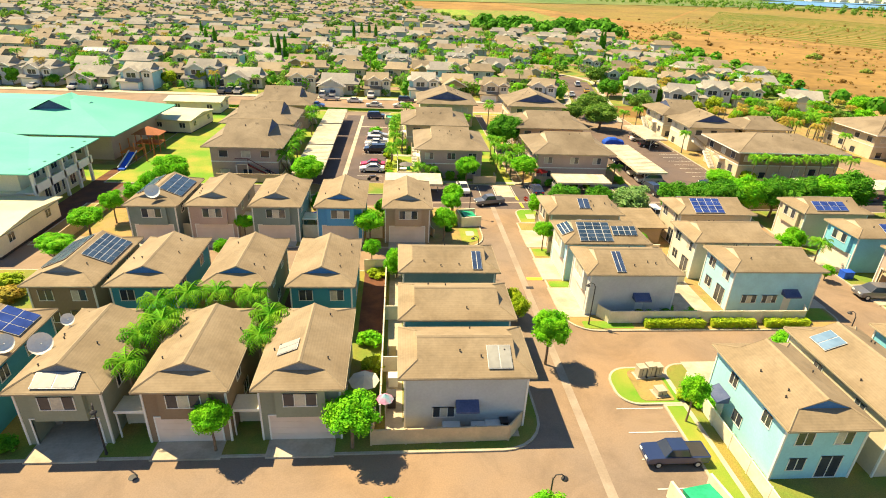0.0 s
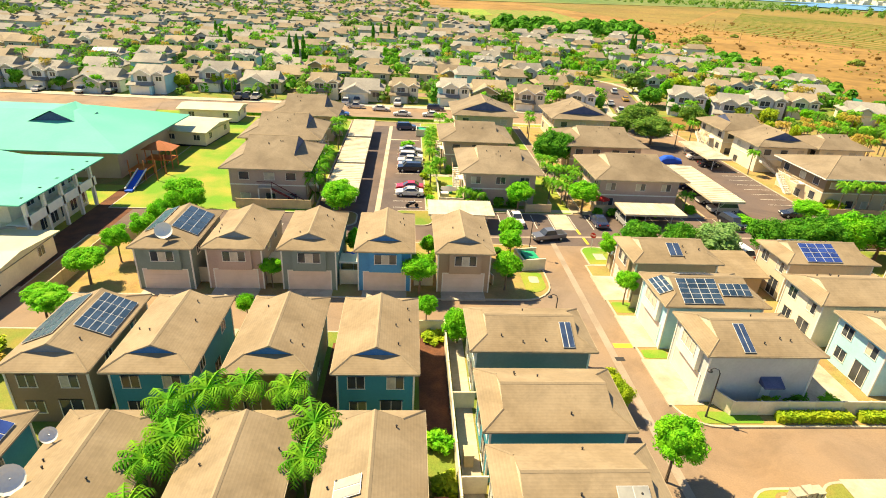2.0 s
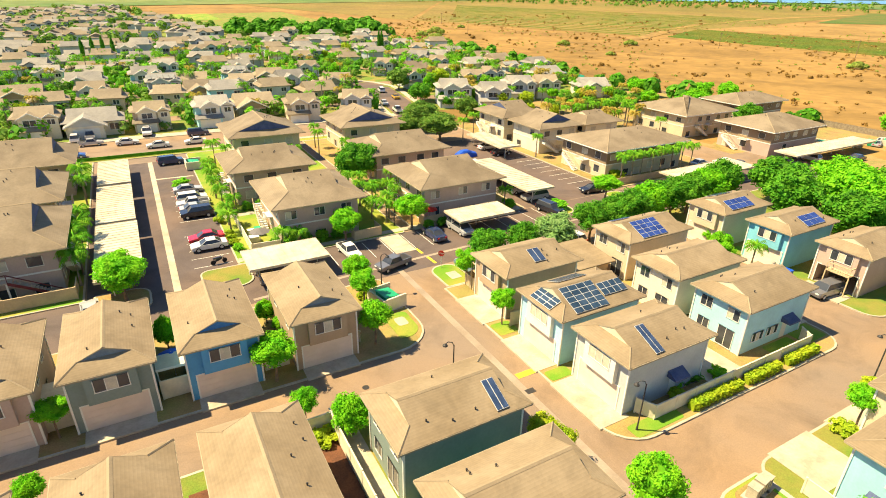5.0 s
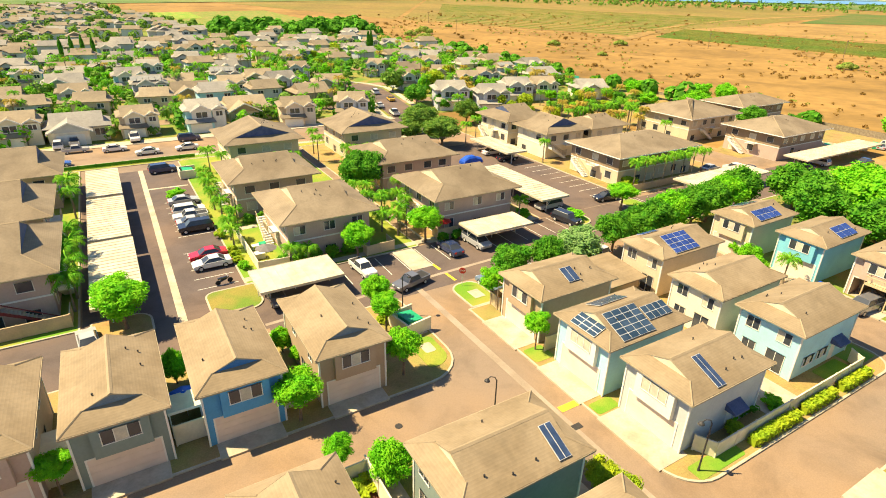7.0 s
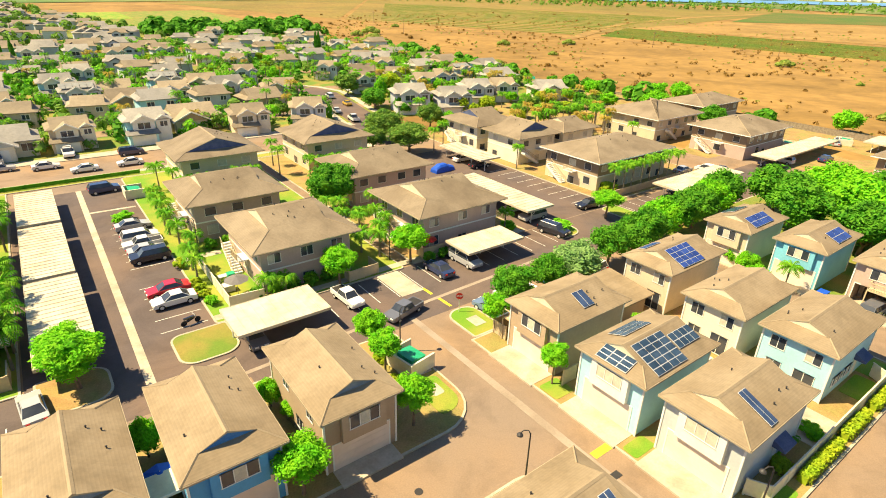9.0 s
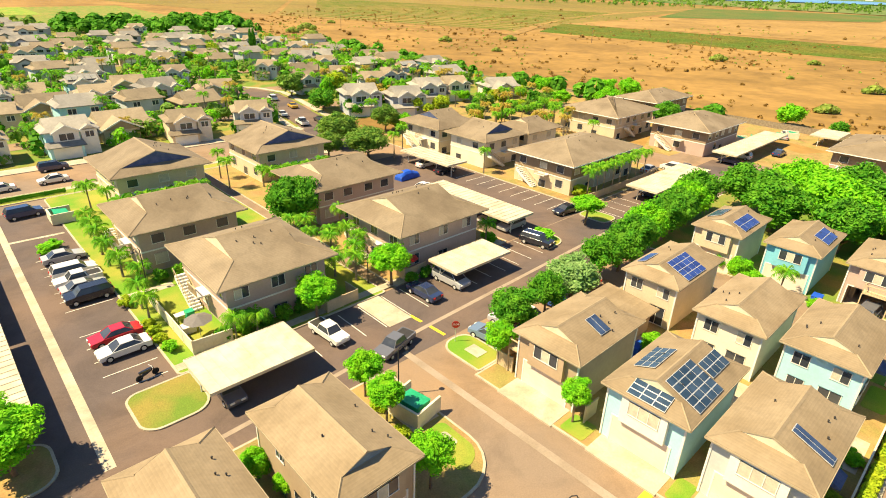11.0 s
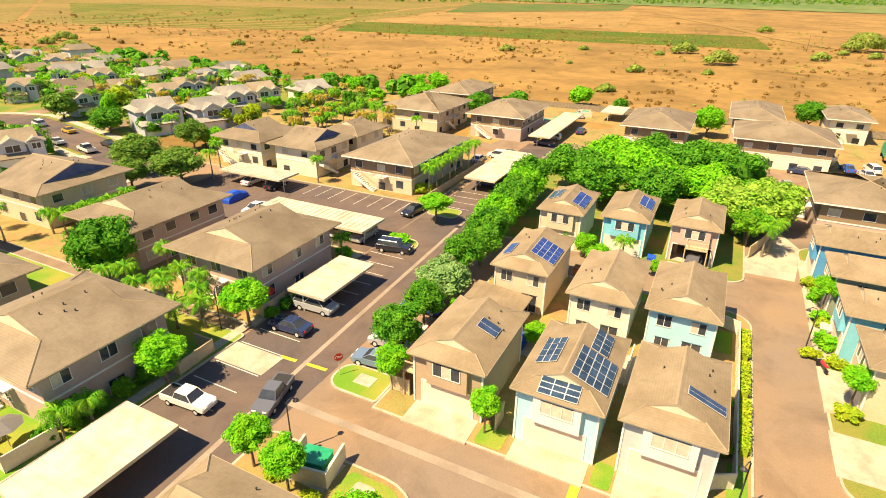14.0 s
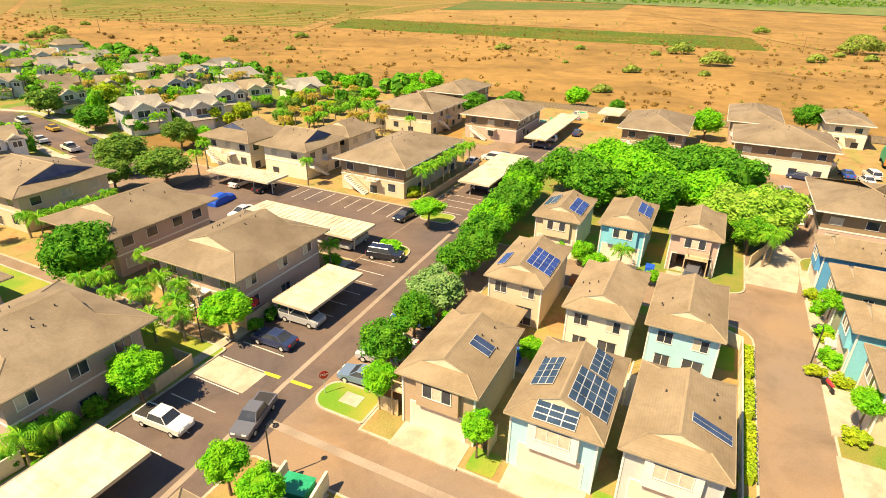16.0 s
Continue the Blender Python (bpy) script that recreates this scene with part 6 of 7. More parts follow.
for q in ((-4.0, 127.4, 0, "sedan", "silver", "silver sedan in a parking bay"), (-3.9, 122.2, 0, "suv", "white", "white sport utility car in a parking bay"), (-4.0, 119.8, 180, "pickup", "white", "white pickup in a parking bay"), (-4.0, 117.3, 0, "sedan", "silver", "pale silver sedan in a parking bay"),
          (-4.0, 115.0, 180, "suv", "black", "black sport utility car in a parking bay"), (-4.1, 104.7, 180, "sedan", "red", "red sedan in a parking bay"), (-4.1, 101.9, 180, "sedan", "white", "white sedan in a parking bay"), (-5.0, 147.2, 5, "suv", "navy", "dark blue pickup-sized car near the dumpster"),
          (-17.6, 89.7, 96, "sedan", "silver", "silver sedan by the tree island"), (0.6, 89.9, -90, "sedan", "grey", "dark sedan under a carport"), (11.9, 91.6, -86, "pickup", "white", "white pickup in a parking bay"), (15.6, 85.6, 195, "pickup", "grey", "dark grey pickup at the crossing"),
          (23.9, 80.6, 95, "sedan", "steel", "steel blue sedan beside bushes"), (27.2, 80.9, 95, "sedan", "silver", "silver sedan half under a bush"), (29.8, 80.9, 95, "sedan", "white", "white sedan half under a bush"), (34.4, 81.4, 95, "sedan", "blue", "blue car beside bushes"), (41.4, 81.6, 95, "suv", "white", "white car beside bushes"),
          (24.7, 91.6, 92, "sedan", "navy", "dark sedan in a parking bay"), (29.2, 91.9, -88, "van", "silver", "silver van under a carport"), (46.2, 92.2, -80, "suv", "black", "black pickup-sized car in a parking bay"), (47.8, 98.2, 180, "suv", "silver", "silver sport utility car under a carport"), (47.8, 102.4, 180, "sedan", "white", "white covered car under a carport"), (47.6, 110, 180, "sedan", "navy", "dark car under a carport"),
          (48.6, 119.4, 180, "sedan", "white", "white sedan past the carport"), (59.6, 96.8, 172, "sedan", "black", "black sedan in a parking bay"), (59, 124.6, 0, "sedan", "black", "dark car under a carport"), (59, 130, 0, "sedan", "white", "white car under a carport"), (21.75, 31.6, 180, "pickup", "navy", "blue pickup in a parking bay"), (58.4, 55.8, 175, "suv", "grey", "dark grey sport utility car on a driveway"),
          (-12.0, 167.4, 0, "sedan", "white", "white car parked on the collector road"), (-6.2, 162.0, 180, "sedan", "white", "white car on the collector road"), (1.5, 162.4, 180, "sedan", "white", "white car on the collector road"), (3.0, 170.4, 0, "suv", "navy", "dark car parked on the collector road"), (-19, 169.6, 0, "pickup", "silver", "silver pickup parked on the collector road"), (-22.0, 159.6, 0, "sedan", "blue", "blue car by the collector road"),
          (96.5, 96.8, 90, "van", "white", "white van by the far apartments"), (98.8, 95.6, 90, "sedan", "grey", "dark sedan by the far apartments"), (92, 99.6, 0, "sedan", "silver", "silver sedan by the far apartments"), (112, 91.6, 90, "sedan", "navy", "dark car under far carport"), (118, 91.8, 90, "suv", "white", "white car under far carport"), (128, 87, 0, "sedan", "navy", "dark car on the far lot"), (78, 91.4, 90, "sedan", "navy", "dark car under carport"), (86, 91.4, 90, "sedan", "grey", "dark car under carport"),
          (103.4, 36.0, 10, "pickup", "white", "white pickup near the far apartments"), (103.6, 31.6, 8, "pickup", "white", "white pickup near the far apartments"), (103, 43, 8, "sedan", "silver", "silver car near the far apartments"), (147, 92, 20, "sedan", "silver", "pale car by the field"), (151, 93, 20, "sedan", "white", "pale car by the field"), (50.0, 40.2, 90, "sedan", "silver", "silver car on a driveway"), (-23.2, 36.6, -90, "sedan", "navy", "dark car inside an open garage")):
    if "inside" not in q[5]:
        car = vehicle(*q)
        if q[3] == "pickup":
            car.scale = (0.88, 0.88, 0.88)
tarp = base("covered_car", "car under a bright blue cover", "car")
tarp.matrix_basis = pose(51.2, 126.6, 0.03, 0, 0, 5)
part("cover", Shape().loft([[(x, -0.95, 0.02), (x, -0.9, zz * 0.75), (x, -0.55, zz), (x, 0.55, zz), (x, 0.9, zz * 0.75), (x, 0.95, 0.02)] for x, zz in ((-2.4, 0.6), (-2.2, 1.0), (-1.1, 1.5), (0.5, 1.5), (1.3, 1.05), (2.2, 0.9), (2.4, 0.5))]), BLUE_TARP, tarp)


truck = base("refuse_truck", "green refuse truck with orange rear hopper", "truck")
truck.matrix_basis = pose(136.5, 22.0, 0.03, 0, 0, -5)
part("body", Shape().box(-4.2, 1.6, -1.25, 1.25, 1.1, 3.5), DUMP_GREEN, truck)
part("cab", Shape().loft([[(1.8, -1.2, 0.8), (3.6, -1.2, 0.8), (3.6, 1.2, 0.8), (1.8, 1.2, 0.8)], [(1.8, -1.2, 2.0), (3.6, -1.2, 2.0), (3.6, 1.2, 2.0), (1.8, 1.2, 2.0)], [(1.8, -1.1, 3.0), (3.2, -1.1, 3.0), (3.2, 1.1, 3.0), (1.8, 1.1, 3.0)]]), DUMP_GREEN, truck)
part("windscreen", Shape().face((3.58, -1.0, 2.1), (3.58, 1.0, 2.1), (3.28, 0.95, 2.9), (3.28, -0.95, 2.9)), GLASS, truck)
part("hopper", Shape().loft([[(-5.4, -1.2, 0.8), (-4.2, -1.2, 0.8), (-4.2, 1.2, 0.8), (-5.4, 1.2, 0.8)], [(-4.9, -1.2, 3.2), (-4.2, -1.2, 3.2), (-4.2, 1.2, 3.2), (-4.9, 1.2, 3.2)]]), YELLOW_SLIDE, truck, "orange rear hopper")
part("chassis", Shape().box(-4.8, 3.2, -0.8, 0.8, 0.6, 1.1), DARK, truck)
for x in (-3.6, -2.5, 2.6):
    for y in (-1.0, 1.0):
        part("wheel", Shape().loft([[(x + 0.5 * math.cos(t), y + o, 0.5 + 0.5 * math.sin(t)) for t in (2 * math.pi * k / 12 for k in range(12))] for o in (-0.16, 0.16)]), TYRE, truck)
for q in ((118.1, 28.6, 10, "sedan", "white", "white car in a bay by the far apartments"), (122.6, 27.0, 10, "suv", "white", "white car in a bay by the far apartments"), (121.0, 31.4, 10, "sedan", "blue", "blue car in a bay by the far apartments"), (114.3, 40.0, 80, "sedan", "navy", "dark car beside the cream apartments")):
    vehicle(*q)


def motorcycle(u, v, turn, colour, label):
    top = base("motorcycle", label, "motorcycle")
    top.matrix_basis = pose(u, v, 0.03, 0, 0, turn)
    for x in (-0.72, 0.72):
        part("wheel", Shape().loft([[(x + r * math.cos(t), y, 0.33 + r * math.sin(t)) for t in (2 * math.pi * k / 14 for k in range(14))] for y, r in ((-0.07, 0.28), (0, 0.33), (0.07, 0.28))]), TYRE, top)
    part("frame", Shape().tube([(-0.7, 0, 0.35), (-0.2, 0, 0.55), (0.35, 0, 0.7), (0.5, 0, 0.95)], [0.08, 0.16, 0.14, 0.05], 6).tube([(0.72, 0, 0.33), (0.48, 0, 1.0)], [0.05, 0.05], 5), DARK, top)
    part("tank", Shape().loft([[(x, -w, 0.75), (x, -w * 0.8, 0.92), (x, w * 0.8, 0.92), (x, w, 0.75)] for x, w in ((0.4, 0.08), (0.2, 0.17), (-0.05, 0.15), (-0.7, 0.12))]), car_paint(colour, COLOURS[colour]), top)
    part("handlebar", Shape().tube([(0.38, -0.4, 1.02), (0.48, 0, 1.0), (0.38, 0.4, 1.02)], [0.025] * 3, 5), ALU, top)


motorcycle(-3.7, 96.6, 10, "black", "black motorcycle in a parking bay")
motorcycle(42.4, 43.0, 20, "red", "red motorcycle on the sidewalk")


# ---- street furniture ----
def street_lamp(u, v, turn, h=4.6):
    top = base("street_lamp", "dark slim street lamp with hooked arm", "street lamp", "street lamps")
    top.matrix_basis = pose(u, v, 0.14, 0, 0, turn)
    part("pole", Shape().tube([(0, 0, 0), (0, 0, 0.5), (0, 0, h)], [0.11, 0.07, 0.05], 8), DARK, top)
    part("arm", Shape().tube([(0, 0, h - 0.1), (0.15, 0, h + 0.25), (0.5, 0, h + 0.3), (0.75, 0, h + 0.05)], [0.04] * 4, 6), DARK, top)
    part("lantern", Shape().tube([(0.75, 0, h + 0.1), (0.75, 0, h - 0.02), (0.75, 0, h - 0.12)], [0.06, 0.2, 0.24], 10), DARK, top)


for q in ((-20.3, 33.3, -60), (10.4, 61.4, 150), (11.7, 80.2, -20), (21.0, 50.0, 150), (10.4, 26.0, 0), (1.6, 113.8, 180), (21.4, 98, 0), (45, 44.2, 90)):
    street_lamp(*q)
sign = base("stop_sign", "red octagonal stop sign on a slim post", "stop sign")
sign.matrix_basis = pose(20.9, 82.6, 0.14, 0, 0, -39)
part("post", Shape().tube([(0, 0, 0), (0, 0, 2.2)], [0.035, 0.035], 6), ALU, sign)
plate = part("plate", Shape().loft([[(0.42 * math.cos(t), y, 2.0 + 0.42 * math.sin(t)) for t in (radians(22.5 + 45 * k) for k in range(8))] for y in (-0.05, -0.03)]), RED, sign)
txt = bpy.data.curves.new("stop", "FONT")
txt.body, txt.size, txt.align_x, txt.align_y, txt.extrude = "STOP", 0.28, "CENTER", "CENTER", 0.003
txt.materials.append(TRIM)
lettering = new("lettering", txt)
lettering.parent = plate
lettering.matrix_basis = pose(0, -0.056, 2.0, 90, 0, 0)


def dumpster(u, v, turn, enclosed=True):
    top = base("dumpster", "green metal dumpster behind a pale wall", "dumpster", "dumpsters")
    top.matrix_basis = pose(u, v, 0.14, 0, 0, turn)
    part("bin", Shape().loft([[(-0.95, -0.7, 0.1), (0.95, -0.7, 0.1), (0.95, 0.7, 0.1), (-0.95, 0.7, 0.1)], [(-1.05, -0.9, 1.2), (1.05, -0.9, 1.2), (1.05, 0.8, 1.4), (-1.05, 0.8, 1.4)]]), DUMP_GREEN, top)
    part("lid", Shape().face((-1.1, -0.95, 1.24), (1.1, -0.95, 1.24), (1.1, 0.9, 1.46), (-1.1, 0.9, 1.46)), DUMP_GREEN, top)
    if enclosed:
        part("enclosure", Shape().box(-1.7, 1.7, 1.3, 1.5, 0, 1.5).box(-1.7, -1.5, -1.5, 1.3, 0, 1.5).box(1.5, 1.7, -1.5, 1.3, 0, 1.5), FENCE_WHITE, top, "pale block enclosure")


dumpster(11.2, 77.6, 100)
dumpster(21.6, 27.0, 190)
dumpster(-1.2, 142.4, 90)
for k in range(5):
    dumpster(133 + 4.2 * k, 97.4 - 1.6 * k, 20, k % 2 == 0)
for k in range(3):
    dumpster(106 + 2.2 * k, 29 - 0.8 * k, 0, False)


def utility_box(u, v, w, d, h, label):
    top = base("utility_box", label, "utility box", "utility boxes")
    top.matrix_basis = pose(u, v, 0.14, 0, 0, 8)
    part("plinth", Shape().box(-w / 2 - 0.2, w / 2 + 0.2, -d / 2 - 0.2, d / 2 + 0.2, 0, 0.1), CONCRETE, top)
    part("cabinet", Shape().box(-w / 2, w / 2, -d / 2, d / 2, 0.1, h).box(-w / 2 - 0.03, w / 2 + 0.03, -d / 2 - 0.03, d / 2 + 0.03, h, h + 0.05), KERB, top)
    part("door_seam", Shape().box(-0.02, 0.02, -d / 2 - 0.012, -d / 2, 0.2, h - 0.1), DARK, top)


for q in ((23.1, 41.4, 0.75, 0.7, 1.1), (24.0, 41.5, 0.75, 0.7, 1.2), (24.8, 41.6, 0.6, 0.7, 1.05), (23.9, 38.9, 0.85, 0.8, 0.6)):
    utility_box(*q, "pale metal utility cabinet on the kerbed island")


def parasol(u, v, r, h, material, label):
    top = base("patio_parasol", label, "parasol", "parasols")
    top.matrix_basis = pose(u, v, 0.16)
    part("pole", Shape().tube([(0, 0, 0), (0, 0, h + 0.3)], [0.03, 0.03], 6), ALU, top)
    ring = [(r * math.cos(t), r * math.sin(t), h - 0.25) for t in (2 * math.pi * k / 8 for k in range(8))]
    s = Shape()
    for k in range(8):
        s.face(ring[k], ring[(k + 1) % 8], (0, 0, h + 0.25))
    part("canopy", s, material, top)


parasol(-0.2, 36.6, 0.7, 2.1, mat("pink_canvas", (0.70, 0.16, 0.30), (0.10, 0.50, 0.55), big=0.9), "small parasol with coloured panels")
parasol(-2.0, 38.8, 1.3, 2.2, FENCE_WHITE, "beige canvas parasol in a side yard")
parasol(2.2, 99.6, 1.4, 2.3, mat("grey_canvas", (0.20, 0.18, 0.16)), "grey parasol on an apartment patio")
parasol(26.6, 97.0, 1.4, 2.3, RED, "red parasol on an apartment patio")
parasol(-10.8, 74.6, 1.4, 2.3, BLUE_TARP, "bright blue parasol between two houses")


def awning(u, v, face, label):
    top = base("door_awning", label, "awning", "door awnings")
    top.matrix_basis = pose(u, v, 0.14, 0, 0, FACING[face])
    part("cover", Shape().face((-0.9, 0, 2.8), (-0.9, -1.0, 2.3), (0.9, -1.0, 2.3), (0.9, 0, 2.8)).face((-0.9, -1.0, 2.3), (-0.9, -1.0, 2.15), (0.9, -1.0, 2.15), (0.9, -1.0, 2.3)).face((-0.9, 0, 2.8), (-0.9, 0, 2.15), (-0.9, -1.0, 2.15), (-0.9, -1.0, 2.3)).face((0.9, 0, 2.8), (0.9, -1.0, 2.3), (0.9, -1.0, 2.15), (0.9, 0, 2.15)), GABLE_SHADE_AND_AWNING, top)
    part("door", Shape().box(-0.45, 0.45, -0.05, 0.02, 0.0, 2.05), TRIM, top)


awning(6.2, 35.45, "S", "dark blue awning over a side door")
awning(27.0, 51.9, "S", "dark blue awning over a side door")
awning(44.6, 52.7, "S", "dark blue awning over a side door")
awning(27.6, 36.0, "W", "dark awning over a side door")
for u, v, face in ((4.4, 35.35, "S"), (42.4, 52.6, "S"), (40.0, 52.6, "S")):
    w = base("side_window", "wide window with pale blinds in a side wall", "window")
    w.matrix_basis = pose(u, v, 0.14, 0, 0, FACING[face])
    window(w, "S", 0, 1.1, 1.7, 0.9, 0, 0, 3)


# ---- the suburb beyond ----
def framed(parent, x0, x1, y, z0, z1, panes=2, back=False):
    """A white-framed window in a wall facing -y (or +y), as one frame and its dark glass."""
    o = 1 if back else -1
    lo, hi = min(y, y + o * 0.07), max(y, y + o * 0.07)
    f = Shape().box(x0 - 0.12, x1 + 0.12, lo, hi, z1, z1 + 0.14).box(x0 - 0.12, x1 + 0.12, lo, hi, z0 - 0.14, z0)
    for k in range(panes + 1):
        x = x0 + (x1 - x0) * k / panes
        f.box(x - 0.06, x + 0.06, lo, hi, z0, z1)
    w = part("window", f, TRIM, parent)
    part("pane", Shape().box(x0, x1, min(y, y + o * 0.03), max(y, y + o * 0.03), z0, z1), GLASS, w)


def gable_roof(s, x0, x1, y0, y1, z, p, th=0.14):
    """Ridge along y, with thickness, added to s."""
    c, r = (x0 + x1) / 2, z + p * (x1 - x0) / 2
    s.face((x0, y0, z), (c, y0, r), (c, y1, r), (x0, y1, z)).face((x1, y0, z), (x1, y1, z), (c, y1, r), (c, y0, r))
    s.face((x0, y0, z - th), (x0, y1, z - th), (c, y1, r - th), (c, y0, r - th)).face((x1, y0, z - th), (c, y0, r - th), (c, y1, r - th), (x1, y1, z - th))
    return r


def barge(parent, x0, x1, y, z, p):
    c, r = (x0 + x1) / 2, z + p * (x1 - x0) / 2
    part("barge_board", Shape().loft([[(x, y - 0.06, h - 0.24), (x, y + 0.06, h - 0.24), (x, y + 0.06, h + 0.03), (x, y - 0.06, h + 0.03)] for x, h in ((x0, z), (c, r), (x1, z))]), TRIM, parent)


def tall_house(roof_m, paint, gable_paint):
    """Two storeys, a front gable with a dark vent, a skirt roof and a garage door below it."""
    top = base("suburban_house", "two-storey suburban house with white-trimmed front gable", "house", "suburban houses")
    wm = wall_paint(paint, WALLS[paint])
    part("wall", Shape().box(-4.4, 4.4, -3.6, 4.2, -1.0, 5.0).box(-4.4, 1.4, -5.6, -3.6, -1.0, 2.5), wm, top)
    s, *_ = hip_roof(4.5, 10.2, 5.0, 0.46, 1.2, closed=True)
    s.moved(Matrix.Translation((0, 0.3, 0)) @ Matrix.Rotation(math.pi / 2, 4, "Z"))
    roof = part("roof", s, roof_m, top)
    g = Shape()
    gable_roof(g, -3.6, 1.6, -5.1, 0.0, 4.9, 0.55)
    gable_roof(g, 1.2, 4.9, -4.5, 0.0, 4.9, 0.55)
    part("gable_roof", g, roof_m, roof)
    part("skirt_roof", Shape().face((-4.9, -6.3, 2.4), (1.9, -6.3, 2.4), (1.6, -4.4, 3.2), (-4.6, -4.4, 3.2)).face((1.9, -6.3, 2.4), (1.9, -3.6, 2.4), (1.6, -3.6, 3.2), (1.6, -4.4, 3.2)).face((-4.9, -3.6, 2.4), (-4.9, -6.3, 2.4), (-4.6, -4.4, 3.2), (-4.6, -3.6, 3.2)).face((-4.9, -6.3, 2.3), (-4.9, -3.6, 2.3), (1.9, -3.6, 2.3), (1.9, -6.3, 2.3)), roof_m, roof)
    part("front_gable", Shape().box(-3.2, 1.2, -4.6, -3.6, 2.7, 4.9).face((-3.2, -4.6, 4.9), (1.2, -4.6, 4.9), (-1.0, -4.6, 6.1)), wall_paint(gable_paint, WALLS[gable_paint]), top)
    part("entry_gable", Shape().box(1.6, 4.5, -4.1, -3.6, -0.2, 4.9).face((1.6, -4.1, 4.9), (4.5, -4.1, 4.9), (3.05, -4.1, 5.7)), wall_paint(gable_paint, WALLS[gable_paint]), top)
    barge(top, -3.6, 1.6, -5.12, 4.9, 0.55)
    barge(top, 1.2, 4.9, -4.52, 4.9, 0.55)
    framed(top, -2.3, 0.3, -4.6, 3.3, 4.6, 2)
    framed(top, 2.3, 3.9, -4.1, 3.4, 4.5, 2)
    framed(top, -3.2, -1.6, 4.2, 3.3, 4.4, 2, True)
    framed(top, 1.2, 2.9, 4.2, 3.3, 4.4, 2, True)
    part("garage_door", Shape().box(-3.9, 0.9, -5.68, -5.6, -0.1, 2.1), TRIM, top)
    return top


def low_house(roof_m, paint, gable_paint):
    """A broad hip roof with a wide front gable over a garage door."""
    top = base("suburban_house", "low suburban house with broad tan roof and front gable", "house", "suburban houses")
    part("wall", Shape().box(-5.6, 5.6, -3.4, 4.6, -1.0, 3.3).box(-4.9, 1.9, -6.2, -3.4, -1.0, 2.8), wall_paint(paint, WALLS[paint]), top)
    s, *_ = hip_roof(4.8, 12.6, 3.2, 0.5, 1.4, closed=True)
    s.moved(Matrix.Translation((0, 0.5, 0)) @ Matrix.Rotation(math.pi / 2, 4, "Z"))
    roof = part("roof", s, roof_m, top)
    g = Shape()
    gable_roof(g, -5.7, 2.7, -6.9, 0.5, 2.75, 0.5)
    part("gable_roof", g, roof_m, roof)
    part("front_gable", Shape().face((-4.9, -6.24, 2.7), (1.9, -6.24, 2.7), (-1.5, -6.24, 4.5)), wall_paint(gable_paint, WALLS[gable_paint]), top)
    barge(top, -5.7, 2.7, -6.92, 2.75, 0.5)
    framed(top, 2.9, 4.9, -3.4, 1.1, 2.5, 2)
    framed(top, -3.5, -1.5, 4.6, 1.2, 2.4, 2, True)
    framed(top, 1.5, 3.5, 4.6, 1.2, 2.4, 2, True)
    part("garage_door", Shape().box(-4.0, 1.0, -6.28, -6.2, -0.1, 2.15), TRIM, top)
    return top


VARIANTS = [[tall_house(ROOF_GREY, "lilac", "mist"), tall_house(ROOF_FAR, "grey", "mist"), tall_house(ROOF_FAR, "sand", "cream"), tall_house(ROOF_GREY, "paleblue", "white")],
            [low_house(ROOF_FAR, "sand", "tan"), low_house(ROOF_FAR, "rose", "sand"), low_house(ROOF_GREY, "cream", "grey")]]
rs = random.Random(21)
# centre, heading and kind (0 tall, 1 low, 2 tall with panels over its roof), street by street
STREET_NEAR = [(88.7, 172.9, -20, 2), (131.6, 175.3, -20, 1), (30.7, 179, -8, 0), (46.8, 180.4, -20, 2), (104, 180.7, -20, 0), (115.1, 180.8, -20, 0), (79.3, 181.1, -20, 0), (8.5, 182.7, 0, 2), (-18.1, 182.8, 0, 1), (-5.9, 183.6, 0, 0), (-29.2, 183.8, 0, 0), (-48.3, 189.4, 0, 1), (20.2, 190.1, 0, 1), (-61, 190.1, 0, 0), (-73.9, 194.2, 0, 1)]
STREET_MID = [(100, 203.8, -25, 0), (111.3, 207.8, -25, 0), (11, 219.7, 0, 1), (56.1, 223.7, -15, 1), (104.9, 228.3, -25, 1), (-63.6, 228.8, 0, 2), (-36.2, 228.8, 0, 1), (0.6, 229.1, 0, 2), (-95.3, 240.9, 0, 1), (25.1, 243.2, 0, 2), (37.8, 247, -8, 1), (-55.5, 247.5, 0, 1), (109.9, 247.5, -25, 0), (85.7, 248.2, -40, 0), (-3.5, 249.6, 0, 0), (-21.6, 251.5, 0, 1), (54, 252.7, -12, 0), (105.6, 257.4, -40, 0), (29.8, 260.7, 0, 0)]
STREET_FAR = [(110.5, 267.6, -25, 0), (-32.6, 267.9, 0, 0), (122.7, 272.6, -30, 1), (4.5, 275.7, 0, 0), (61.4, 284.7, -15, 0), (123.2, 292.9, -25, 0), (57.7, 307.8, -8, 1), (128.2, 322.6, -20, 1), (117.5, 327.7, -20, 0), (23.4, 329.8, 0, 0), (42.8, 331.1, 0, 0), (10.7, 336.3, 0, 0), (92.6, 336.7, -15, 0), (109.4, 342.5, -20, 0), (-6.1, 343.4, 0, 0), (67.4, 361, 0, 1), (125.5, 374.1, 0, 0), (1.9, 385.5, 0, 1), (90, 413.3, 0, 0)]
PLACES = STREET_NEAR + STREET_MID + STREET_FAR
SPARE = []
rows_v = [183, 206, 221, 244, 259, 282, 297, 320, 336, 360, 376, 398]
